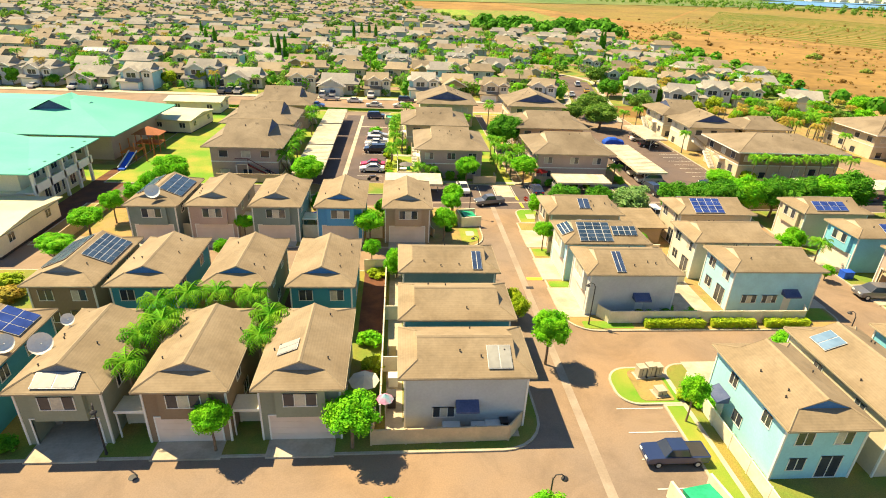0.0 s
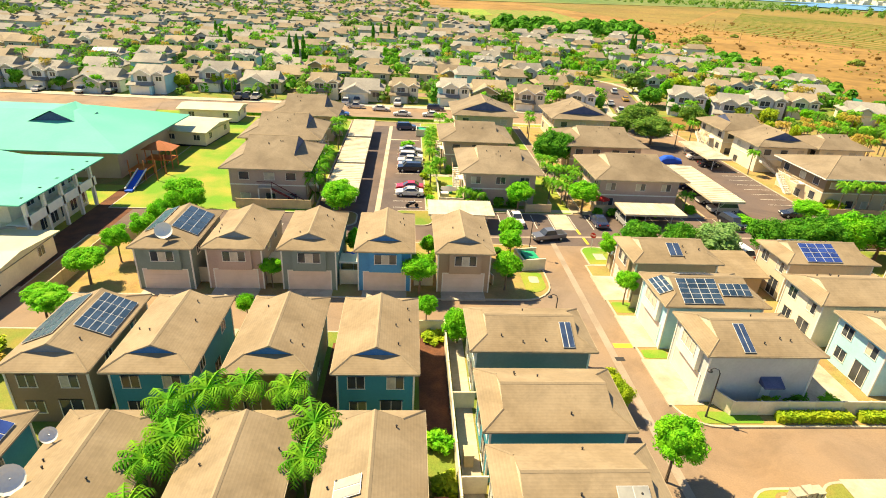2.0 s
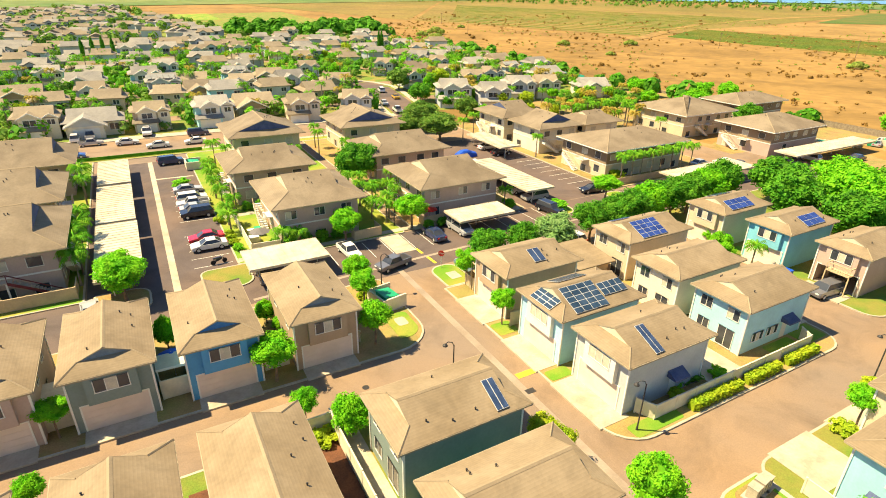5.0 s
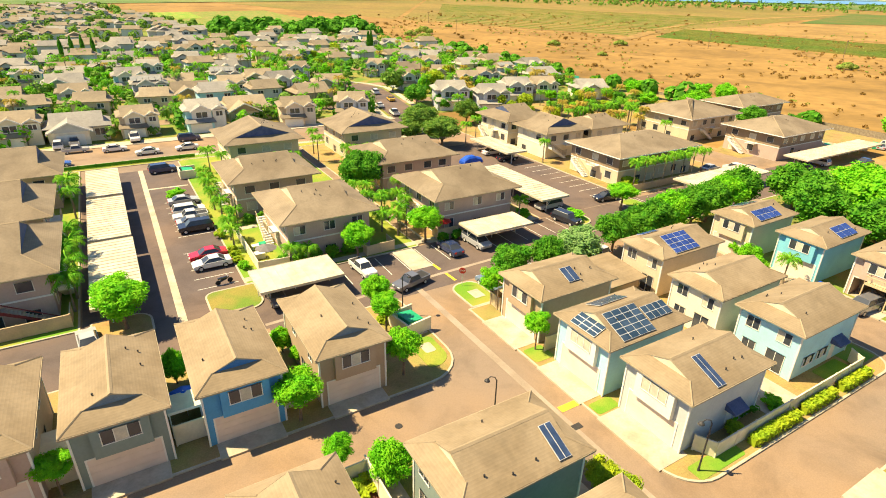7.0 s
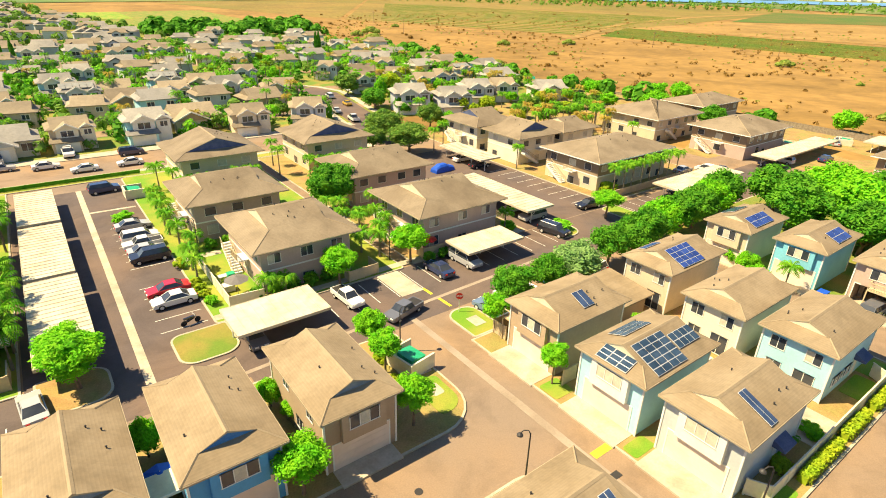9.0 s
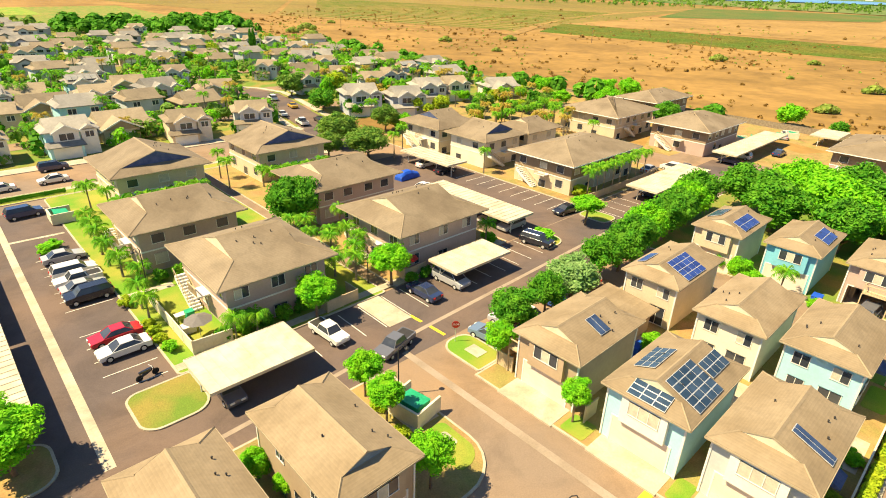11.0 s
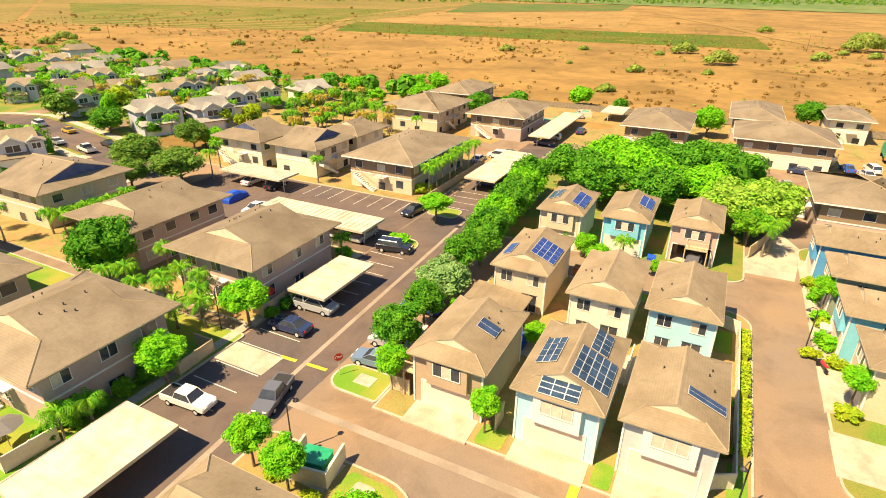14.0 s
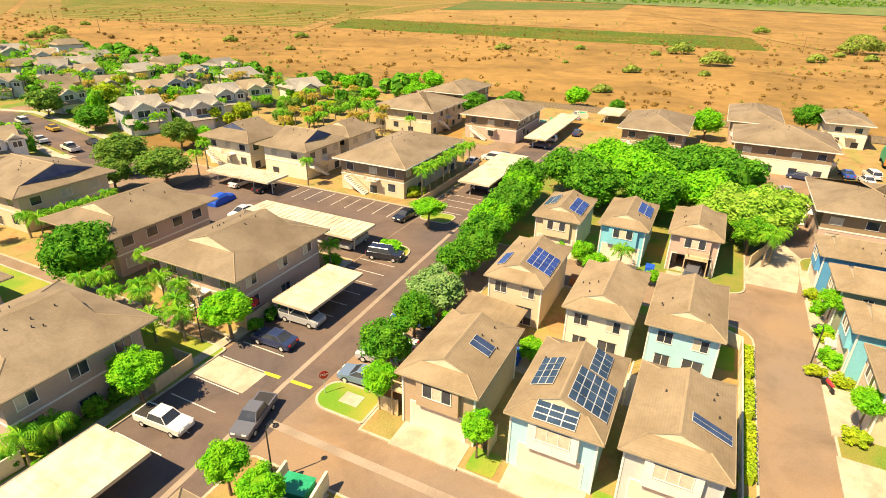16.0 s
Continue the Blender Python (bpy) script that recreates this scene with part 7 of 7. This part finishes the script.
for j, vv in enumerate(rows_v):
    u = -210 + rs.uniform(0, 6)
    while u < 150:
        bend = 6 * math.sin(u / 38 + j) * (0.3 + j / 12)
        lim = 146 - max(0, vv - 330) * 0.3
        q = (u, vv + bend + rs.uniform(-1.5, 1.5), (0 if j % 2 == 0 else 180) + rs.uniform(-9, 9), rs.choice((0, 0, 0, 1, 1, 2)))
        clear = all(math.hypot(q[0] - b[0], q[1] - b[1]) > 12.5 for b in PLACES)
        street = vv < 245 and abs(u - (62 + 0.18 * (vv - 180))) < 9.5
        if clear and not street and u < lim and not (u > 60 and vv < 200):
            if len(PLACES) < 118:
                PLACES.append(q)
            else:
                SPARE.append((q[0], q[1], q[2], rs.uniform(9, 11), rs.uniform(7.5, 8.5), rs.choice((3.2, 5.0))))
        u += rs.uniform(13.0, 16.5)


def panel_row(parent, count):
    """A few dark and pale modules on the front slope of a suburban roof."""
    tilt = math.atan(0.46)
    cell = plant_mesh("solar_module", lambda: Shape().box(-0.75, 0.75, 0, 2.4, 0.05, 0.12), SOLAR_PALE)
    for k in range(count):
        o = part("solar_panel", cell, SOLAR_PALE, parent, "pale glinting solar panel")
        o.matrix_basis = pose(-3.9 + 1.62 * k, -3.1, 5.0 + 0.75, math.degrees(tilt))


USED = set()
for k, (u, v, turn, kind) in enumerate(PLACES):
    fam = VARIANTS[1 if kind == 1 else 0]
    src = fam[rs.randrange(len(fam))]
    m = pose(u, v, rise(u, v) + 0.1, 0, 0, turn) @ Matrix.Scale(rs.uniform(0.95, 1.06), 4)
    if src.name not in USED:
        USED.add(src.name)
        src.matrix_basis = m
        h = src
    else:
        h = copy_thing(src, m)
        if kind == 2 and v < 300:
            panel_row(h, 5)


def far_mass(name, spots, roof_m, paint, label):
    """Roofs and walls of the houses too far off to tell apart, as two joined meshes."""
    top = base(name, label, "houses", kind="stuff")
    wl, rf, gl = Shape(), Shape(), Shape()
    for u, v, turn, w, d, h in spots:
        m = pose(u, v, rise(u, v), 0, 0, turn)
        wl.add(Shape().box(-w / 2, w / 2, -d / 2, d / 2, -1, h), m)
        s, *_ = hip_roof(d / 2 + 0.6, w + 1.2, h, 0.45, 1.3, closed=True)
        rf.add(s.moved(Matrix.Rotation(math.pi / 2, 4, "Z")), m)
        fg = Shape()
        gable_roof(fg, -w * 0.38, w * 0.12, -d / 2 - 1.3, 0, h - 0.1, 0.55)
        rf.add(fg, m)
        wl.add(Shape().face((-w * 0.34, -d / 2 - 0.8, h - 0.2), (w * 0.08, -d / 2 - 0.8, h - 0.2), (-w * 0.13, -d / 2 - 0.8, h + 0.9)).box(-w * 0.34, w * 0.08, -d / 2 - 0.8, -d / 2, 0, h - 0.2), m)
        gl.add(Shape().box(-w * 0.24, -w * 0.02, -d / 2 - 0.85, -d / 2 - 0.8, h - 1.6, h - 0.6), m)
        gl.add(Shape().box(-w * 0.3, -w * 0.1, -d / 2 - 0.05, -d / 2, h - 1.7, h - 0.7).box(w * 0.1, w * 0.3, -d / 2 - 0.05, -d / 2, h - 1.7, h - 0.7), m)
    part("walls", wl, wall_paint(paint, WALLS[paint]), top)
    part("roofs", rf, roof_m, top)
    part("windows", gl, GLASS, top)


def far_spots(seed, n):
    r = random.Random(seed)
    out = []
    while len(out) < n:
        v = r.uniform(405, 800)
        u = r.uniform(-420, 60 - (v - 400) * 0.16)
        out.append((u, v, r.choice((0, 90, 180)) + r.uniform(-10, 10), r.uniform(9, 12), r.uniform(7, 9), r.choice((3.0, 4.8, 5.0))))
    for k in range(n // 3):
        out.append((r.uniform(-420, -215), r.uniform(176, 405), r.uniform(0, 180), r.uniform(9, 12), r.uniform(7, 9), r.choice((3.0, 4.8))))
    return out


far_mass("distant_houses", SPARE[0::2] + far_spots(3, 330), ROOF_FAR, "mist", "distant tan-roofed houses")
far_mass("distant_grey_houses", SPARE[1::2] + far_spots(5, 210), ROOF_GREY, "lilac", "distant grey-roofed houses")


# streets and greenery of the suburb
def land_strip(name, pts, width, lift, material, label, category="road"):
    s = Shape()
    fine = []
    for (x0, y0), (x1, y1) in zip(pts, pts[1:]):
        n = max(1, int(math.hypot(x1 - x0, y1 - y0) / 12))
        fine += [(x0 + (x1 - x0) * k / n, y0 + (y1 - y0) * k / n) for k in range(n)]
    fine.append(pts[-1])
    for (x0, y0), (x1, y1) in zip(fine, fine[1:]):
        d = Vector((x1 - x0, y1 - y0)).normalized() * width / 2
        s.face(*[(x, y, rise(x, y) + lift) for x, y in ((x0 + d.y, y0 - d.x), (x1 + d.y, y1 - d.x), (x1 - d.y, y1 + d.x), (x0 - d.y, y0 + d.x))])
    return structure(name, s, material, label, category)


MAIN_STREET = [(55, 150), (57.4, 162.3), (60.8, 174.1), (64.3, 191.1), (67.7, 207.6), (69.6, 220), (66.5, 231), (60, 240), (50, 246)]
land_strip("road_suburb_main", MAIN_STREET, 9.0, 0.1, ASPHALT_DARK, "curving suburban street with parked cars")
for side in (-6.6, 6.6):
    land_strip("path_sidewalk", [(u + side, v) for u, v in MAIN_STREET], 2.0, 0.14, CONCRETE, "pale sidewalk of the curving street", "pavement")
for k, vv in enumerate((193, 230, 267, 304, 341, 382)):
    land_strip("road_suburb_cross", [(-210 + x, vv + 6 * math.sin((x - 210) / 38 + 2 * k) * (0.3 + k / 6)) for x in range(0, 350, 14)], 6.5, 0.07, ASPHALT, "suburban cross street")
land_strip("road_west", [(-70, 150), (-76, 175), (-100, 240), (-140, 330)], 9, 0.09, ASPHALT, "suburban side road meeting the collector")
structure("ground_bare_lot", sheet(135, 154, 205, 258, 12, 0.12), FIELD_PALE, "bare pale building lot behind a teal fence", "ground")
structure("ground_bare_lot_north", sheet(144, 156, 265, 322, 12, 0.12), FIELD_PALE, "bare pale building lot behind a boundary wall", "ground")
structure("ground_suburb_east", sheet(96, 156.8, 137, 174, 12, 0.03), DIRT, "patchy yards beside the plain", "ground")
structure("ground_park_lawn", sheet(20, 78, 600, 700, 20, 0.2), LAWN_GREEN, "distant bright green park lawn", "ground")

rf_ = random.Random(9)
for k in range(215):
    u, v = rf_.uniform(-120, 146), rf_.uniform(177, 320)
    kind = rf_.random()
    if on_street(u, v):
        continue
    if kind < 0.45:
        palm(u, v, rf_.uniform(3.5, 6.0), rf_.uniform(1.7, 2.3), label="garden palm between suburban houses", z=rise(u, v), variant=k)
    else:
        tree(u, v, rf_.uniform(1.4, 2.8), rf_.uniform(3.2, 6.0), rf_.choice((LEAF_FAR, LEAF_DARK, LEAF_LIME, LEAF)), "garden tree between suburban houses", "garden_tree", rise(u, v), 0.8)
for u, v in ((71, 187.5), (75, 212), (90.8, 210.7), (101, 243), (109.4, 210)):
    tree(u, v, rf_.uniform(3, 4.2), rf_.uniform(6, 7.5), rf_.choice((LEAF_FAR, LEAF_DARK, LEAF_LIME)), "broad tree beside the curving street", "garden_tree", rise(u, v), 1.2)
for u, v, kind, colour in ((59.2, 189, "sedan", "white"), (66.8, 197, "sedan", "yellow"), (58.1, 176.6, "pickup", "white"), (67.4, 210.1, "suv", "white"), (63.4, 177.1, "sedan", "black")):
    vehicle(u, v, 78, kind, colour, "%s car parked on the curving street" % colour, rise(u, v) + 0.12, True)
for k in range(12):
    u, v = rf_.uniform(-110, 45), 175.5 + rf_.uniform(-1, 1)
    vehicle(u, v, 90 + rf_.choice((0, 180)), rf_.choice(("sedan", "suv", "van", "pickup")), rf_.choice(("white", "silver", "grey", "black", "white")), "car on a driveway by the collector road", 0.18, True)


def foliage_mass(name, spots, leaf, label, quads=26, clump=9.0):
    """Far trees and bushes as loose leaf clumps in one mesh."""
    r = random.Random(len(spots))
    s = Shape()
    for u, v, R, H in spots:
        z = rise(u, v)
        for k in range(quads if R < 4 else int(quads * R * R / 12)):
            t, q = r.uniform(0, 6.28), r.uniform(-0.5, 1)
            w = math.sqrt(1 - q * q) if q > 0 else 0.9
            p = Vector((u + R * w * math.cos(t) * r.uniform(0.6, 1), v + R * w * math.sin(t) * r.uniform(0.6, 1), z + H * (0.5 + 0.48 * q)))
            n = Vector((math.cos(t) * w, math.sin(t) * w, q + 0.3 + r.gauss(0, 0.3)))
            qt = n.to_track_quat("Z", "Y")
            a, e = r.uniform(0, 6.28), min(R, clump) * r.uniform(0.3, 0.55)
            e1, e2 = qt @ Vector((math.cos(a), math.sin(a), 0)) * e, qt @ Vector((-math.sin(a), math.cos(a), 0)) * e * 0.8
            s.face(p - e1, p - e2 * 0.7 - e1 * 0.2, p + e1, p + e2)
    return tagged(part(name, s, leaf), label, "trees", kind="stuff")


def scatter(seed, n, u0, u1, v0, v1, r0, r1, ok=None, low=False):
    r = random.Random(seed)
    out = []
    while len(out) < n:
        u, v = r.uniform(u0, u1), r.uniform(v0, v1)
        if ok is None or ok(u, v):
            R = r.uniform(r0, r1)
            out.append((u, v, R, R * (r.uniform(0.6, 1.1) if low else r.uniform(1.2, 2.2))))
    return out


foliage_mass("garden_greenery", scatter(1, 1900, -230, 146, 178, 410, 0.7, 2.2, lambda u, v: not on_street(u, v)), LEAF_FAR, "garden bushes and small trees of the suburb")
foliage_mass("garden_greenery_bright", scatter(2, 1700, -230, 146, 178, 410, 0.7, 2.4, lambda u, v: not on_street(u, v)), LEAF_DARK, "leafy garden bushes of the suburb")
def palm_mass(name, spots, leaf, label):
    """Palms too many to tell apart, as one mesh of trunks and one of fronds."""
    top = base(name, label, "palms", kind="stuff")
    crowns = [palm_crown(40 + k, 13, 1.0, 0.2, 0.62) for k in range(3)]
    fr, st = Shape(), Shape()
    for k, (u, v, R, H) in enumerate(spots):
        z = rise(u, v)
        fr.add(crowns[k % 3], pose(u, v, z + H, 0, 0, k * 47 % 360) @ Matrix.Scale(R, 4))
        st.tube([(u, v, z - 0.1), (u + 0.1, v, z + H)], [0.2, 0.13], 5)
    part("fronds", fr, leaf, top)
    part("trunks", st, PALM_BARK, top)


off_street = lambda u, v: not on_street(u, v)
palm_mass("garden_palms", [(u, v, 1.6 + 0.4 * R, 2.8 + H) for u, v, R, H in scatter(31, 330, -170, 140, 180, 330, 0.8, 2.4, off_street)], LEAF_PALM, "garden palms all over the suburb")
palm_mass("garden_palms_dry", [(u, v, 1.5 + 0.4 * R, 2.8 + H) for u, v, R, H in scatter(32, 90, -170, 140, 180, 330, 0.8, 2.4, off_street)], LEAF_DRY, "yellowing garden palms of the suburb")
foliage_mass("garden_trees_far", [(u, v, R, H * 1.1) for u, v, R, H in scatter(33, 420, -200, 140, 180, 400, 1.4, 2.8, off_street)], LEAF_FAR, "garden trees between suburban houses", 110, 0.9)
foliage_mass("garden_trees_green", [(u, v, R, H * 1.1) for u, v, R, H in scatter(34, 300, -200, 140, 180, 400, 1.4, 2.8, off_street)], LEAF, "bright garden trees between suburban houses", 110, 0.9)
foliage_mass("distant_greenery", scatter(3, 1500, -420, 60, 400, 820, 1.5, 4.0, lambda u, v: u < 75 - (v - 400) * 0.16), LEAF_FAR, "distant trees among the houses")
foliage_mass("west_greenery", scatter(13, 260, -420, -210, 176, 400, 1.2, 3.0), LEAF_FAR, "trees among the western houses")
foliage_mass("tree_belt", scatter(4, 200, 60, 160, 405, 470, 2.5, 5.0, lambda u, v: abs(v - 470 + 0.42 * (u - 60)) < 26), LEAF_DARK, "green tree belt at the suburb's edge", 40)
foliage_mass("boundary_trees", scatter(5, 46, 146, 157, 100, 330, 1.5, 3.6), LEAF_DARK, "trees along the boundary of the plain", 60)
PLAIN_BUSHES = [(155.2, 333.4, 8.7), (189.6, 397.2, 6.4), (175.8, 391.5, 4.1), (234.9, 438.3, 2.9), (154.7, 283.4, 5.3), (151.6, 310.1, 3.3), (153.8, 260.2, 1.7), (156, 228.7, 5.8), (154.4, 237.4, 1.6), (265.3, 285.9, 3.9), (218.4, 254.8, 2.3), (226.7, 302.7, 3.7), (286.5, 167.2, 4.1), (315.4, 132.5, 2.9), (247, 93.4, 3.9), (315.2, 92.2, 2.8), (330.4, 81.3, 7.4), (292.3, 62.4, 8.2), (255.9, 64.9, 2.6), (193.4, 94.6, 3.4), (257.4, 124.9, 1.5), (504.2, 39.2, 6.7), (337.4, 17.2, 5.3), (396.3, -9.4, 13.3), (362.4, -9.9, 4.1), (617.2, -64.8, 10.3), (372.6, 3.2, 3.3)]
foliage_mass("plain_bushes", [(u + a * R, v + b * R, R * c, R * c * 1.15) for u, v, R in PLAIN_BUSHES for a, b, c in ((0, 0, 0.72), (0.4, -0.55, 0.5), (-0.45, 0.5, 0.45))], SCRUB, "low wide green bushes on the dry plain", 170, 1.5)
foliage_mass("plain_bushes_dry", scatter(6, 60, 165, 560, -60, 620, 0.7, 1.9, low=True), DRY_SCRUB, "low brown bushes scattered on the plain", 50)
foliage_mass("plain_tussocks", scatter(7, 1500, 158, 420, -100, 560, 0.35, 1.3, lambda u, v: noise.noise((u * 0.02, v * 0.02, 1.0)) > -0.12, True), DRY_SCRUB, "brown dry tussocks on the plain", 14)
foliage_mass("plain_scrub", scatter(8, 900, 160, 520, -80, 560, 0.3, 1.0, lambda u, v: noise.noise((u * 0.015, v * 0.015, 5.0)) > 0.0, True), SCRUB, "low green-brown scrub on the plain", 10)
foliage_mass("horizon_woods", scatter(9, 1500, 100, 1500, -300, 1500, 1.8, 4.2, lambda u, v: 880 < 0.8 * u + 0.6 * v < 1130), LEAF_FAR, "far green woodland towards the bay", 16)

# cypress spires, utility poles
for u, v in ((-84, 268), (-81, 270), (-52, 250), (-49.5, 251), (-46.5, 249), (-24, 330), (-20, 334), (-16, 338), (-12, 330), (110, 312), (112, 313), (-96, 300)):
    top = base("cypress", "dark narrow cypress spire", "tree", "cypresses")
    top.matrix_basis = pose(u, v, rise(u, v))
    part("trunk", Shape().tube([(0, 0, 0), (0, 0, 2)], [0.15, 0.12], 6), BARK, top)
    cm = plant_mesh("cypress_foliage", lambda: crown_shape(77, 1.0, 1.0, 40, 900, 0.2), LEAF_DARK)
    o = part("foliage", cm, LEAF_DARK, top)
    o.location, o.scale = (0, 0, 5.4), (0.9, 0.9, 5.0)
for u, v in ((215, 395), (300, 250), (330, 190), (360, 60), (380, 20), (240, 480)):
    top = base("utility_pole", "bare wooden utility pole on the plain", "utility pole", "utility poles")
    top.matrix_basis = pose(u, v, rise(u, v))
    part("pole", Shape().tube([(0, 0, -0.5), (0, 0, 9)], [0.16, 0.1], 6), BARK, top)
    part("crossarm", Shape().box(-1.2, 1.2, -0.06, 0.06, 8.2, 8.4), BARK, top)


# crop rows and tracks
def crop(name, a, b, c, d, n, material, label, h=0.9, w=1.3):
    """n planted rows between the sides a-b and d-c."""
    s = Shape()
    a, b, c, d = map(Vector, (a, b, c, d))
    for k in range(n):
        p, q = a.lerp(d, k / (n - 1)), b.lerp(c, k / (n - 1))
        m = max(2, int((q - p).length / 14))
        side = Vector((-(q - p).y, (q - p).x)).normalized() * w / 2
        ring = []
        for j in range(m + 1):
            o = p.lerp(q, j / m)
            z = rise(o.x, o.y)
            ww = 0.7 + 0.5 * noise.noise((o.x * 0.07, o.y * 0.07, k))
            ring.append([(o.x - side.x, o.y - side.y, z - 0.1), (o.x - side.x * 0.5, o.y - side.y * 0.5, z + h * ww), (o.x + side.x * 0.5, o.y + side.y * 0.5, z + h * ww), (o.x + side.x, o.y + side.y, z - 0.1)])
        s.loft(ring)
    return tagged(part(name, s, material), label, "crop rows", kind="stuff")


def patch(name, a, b, c, d, n, lift, material, label):
    """A sheet laid on the land between four corners."""
    t = Shape()
    a, b, c, d = map(Vector, (a, b, c, d))
    for j in range(n + 1):
        for i in range(n + 1):
            q = a.lerp(b, i / n).lerp(d.lerp(c, i / n), j / n)
            t.v.append((q.x, q.y, rise(q.x, q.y) + lift))
    t.f = [(j * (n + 1) + i, j * (n + 1) + i + 1, (j + 1) * (n + 1) + i + 1, (j + 1) * (n + 1) + i) for j in range(n) for i in range(n)]
    return structure(name, t, material, label, "ground")


patch("ground_crop_pale", (236, 525), (318, 322), (880, 410), (600, 1100), 24, 0.10, CROP_PALE, "wide pale green cropland on the plain")
patch("ground_crop_north", (232, 530), (600, 1105), (330, 1150), (150, 880), 20, 0.10, CROP_PALE, "wide pale green cropland on the plain")
patch("ground_crop_far", (565, 345), (740, 190), (900, 205), (800, 412), 12, 0.13, CROP, "dull green cropland far out on the plain")
patch("ground_bare_earth", (402, 345), (470, 140), (730, 170), (560, 345), 12, 0.12, FIELD_PALE, "bare pale earth between fields")
crop("vineyard_rows", (329, 312), (378, 38), (456, 46), (398, 343), 13, CROP, "dark green planted rows on the plain")
crop("orchard_rows", (262, 505), (322, 332), (570, 402), (420, 760), 18, CROP, "faint planted rows further off", 0.7, 2.2)
land_strip("path_track", [(290, 310), (309, 316), (380, 352), (450, 381), (590, 402), (760, 400)], 9, 0.2, FIELD_PALE, "pale dirt track between fields", "path")
land_strip("path_track_b", [(731, 150), (551, 69), (462, 33), (417, 9), (390, -23), (330, -70)], 9, 0.2, FIELD_PALE, "pale dirt track across the plain", "path")

# the far bay, its shores and the town beyond
structure("ground_far_woodland", sheet(900, 2300, -400, 2400, 100, 0.6), FARLAND, "green woodland towards the bay", "ground")
structure("ground_far_north", sheet(-200, 900, 900, 2400, 100, 0.6), FARLAND, "green country to the north", "ground")


def bay(d0, d1, s0, s1):
    s = Shape()
    n = 14
    for k in range(n):
        q = []
        for d, t in ((d0, k), (d0, k + 1), (d1, k + 1), (d1, k)):
            w = s0 + (s1 - s0) * t / n
            dd = d + 40 * math.sin(w / 170.0 + d)
            x, y = 0.8 * dd - 0.6 * w, 0.6 * dd + 0.8 * w
            q.append((x, y, rise(x, y) + 2.0))
        s.face(*q)
    return s


structure("water_bay", bay(1160, 1330, -600, 460), WATER, "strip of blue bay water", "water")
structure("water_inlet", bay(1390, 1440, -300, 700), WATER, "far strip of pale blue water", "water")
town = base("distant_town", "pale buildings of a town beyond the bay", "town", kind="stuff")
rt = random.Random(12)
tw = Shape()
for k in range(420):
    d, w = rt.uniform(1480, 1750), rt.uniform(-900, 700)
    x, y = 0.8 * d - 0.6 * w, 0.6 * d + 0.8 * w
    a, b, h = rt.uniform(3, 10), rt.uniform(3, 8), rt.uniform(3, 8)
    z = rise(x, y)
    tw.box(x - a, x + a, y - b, y + b, z - 2, z + h)
part("buildings", tw, wall_paint("white", WALLS["white"]), town)
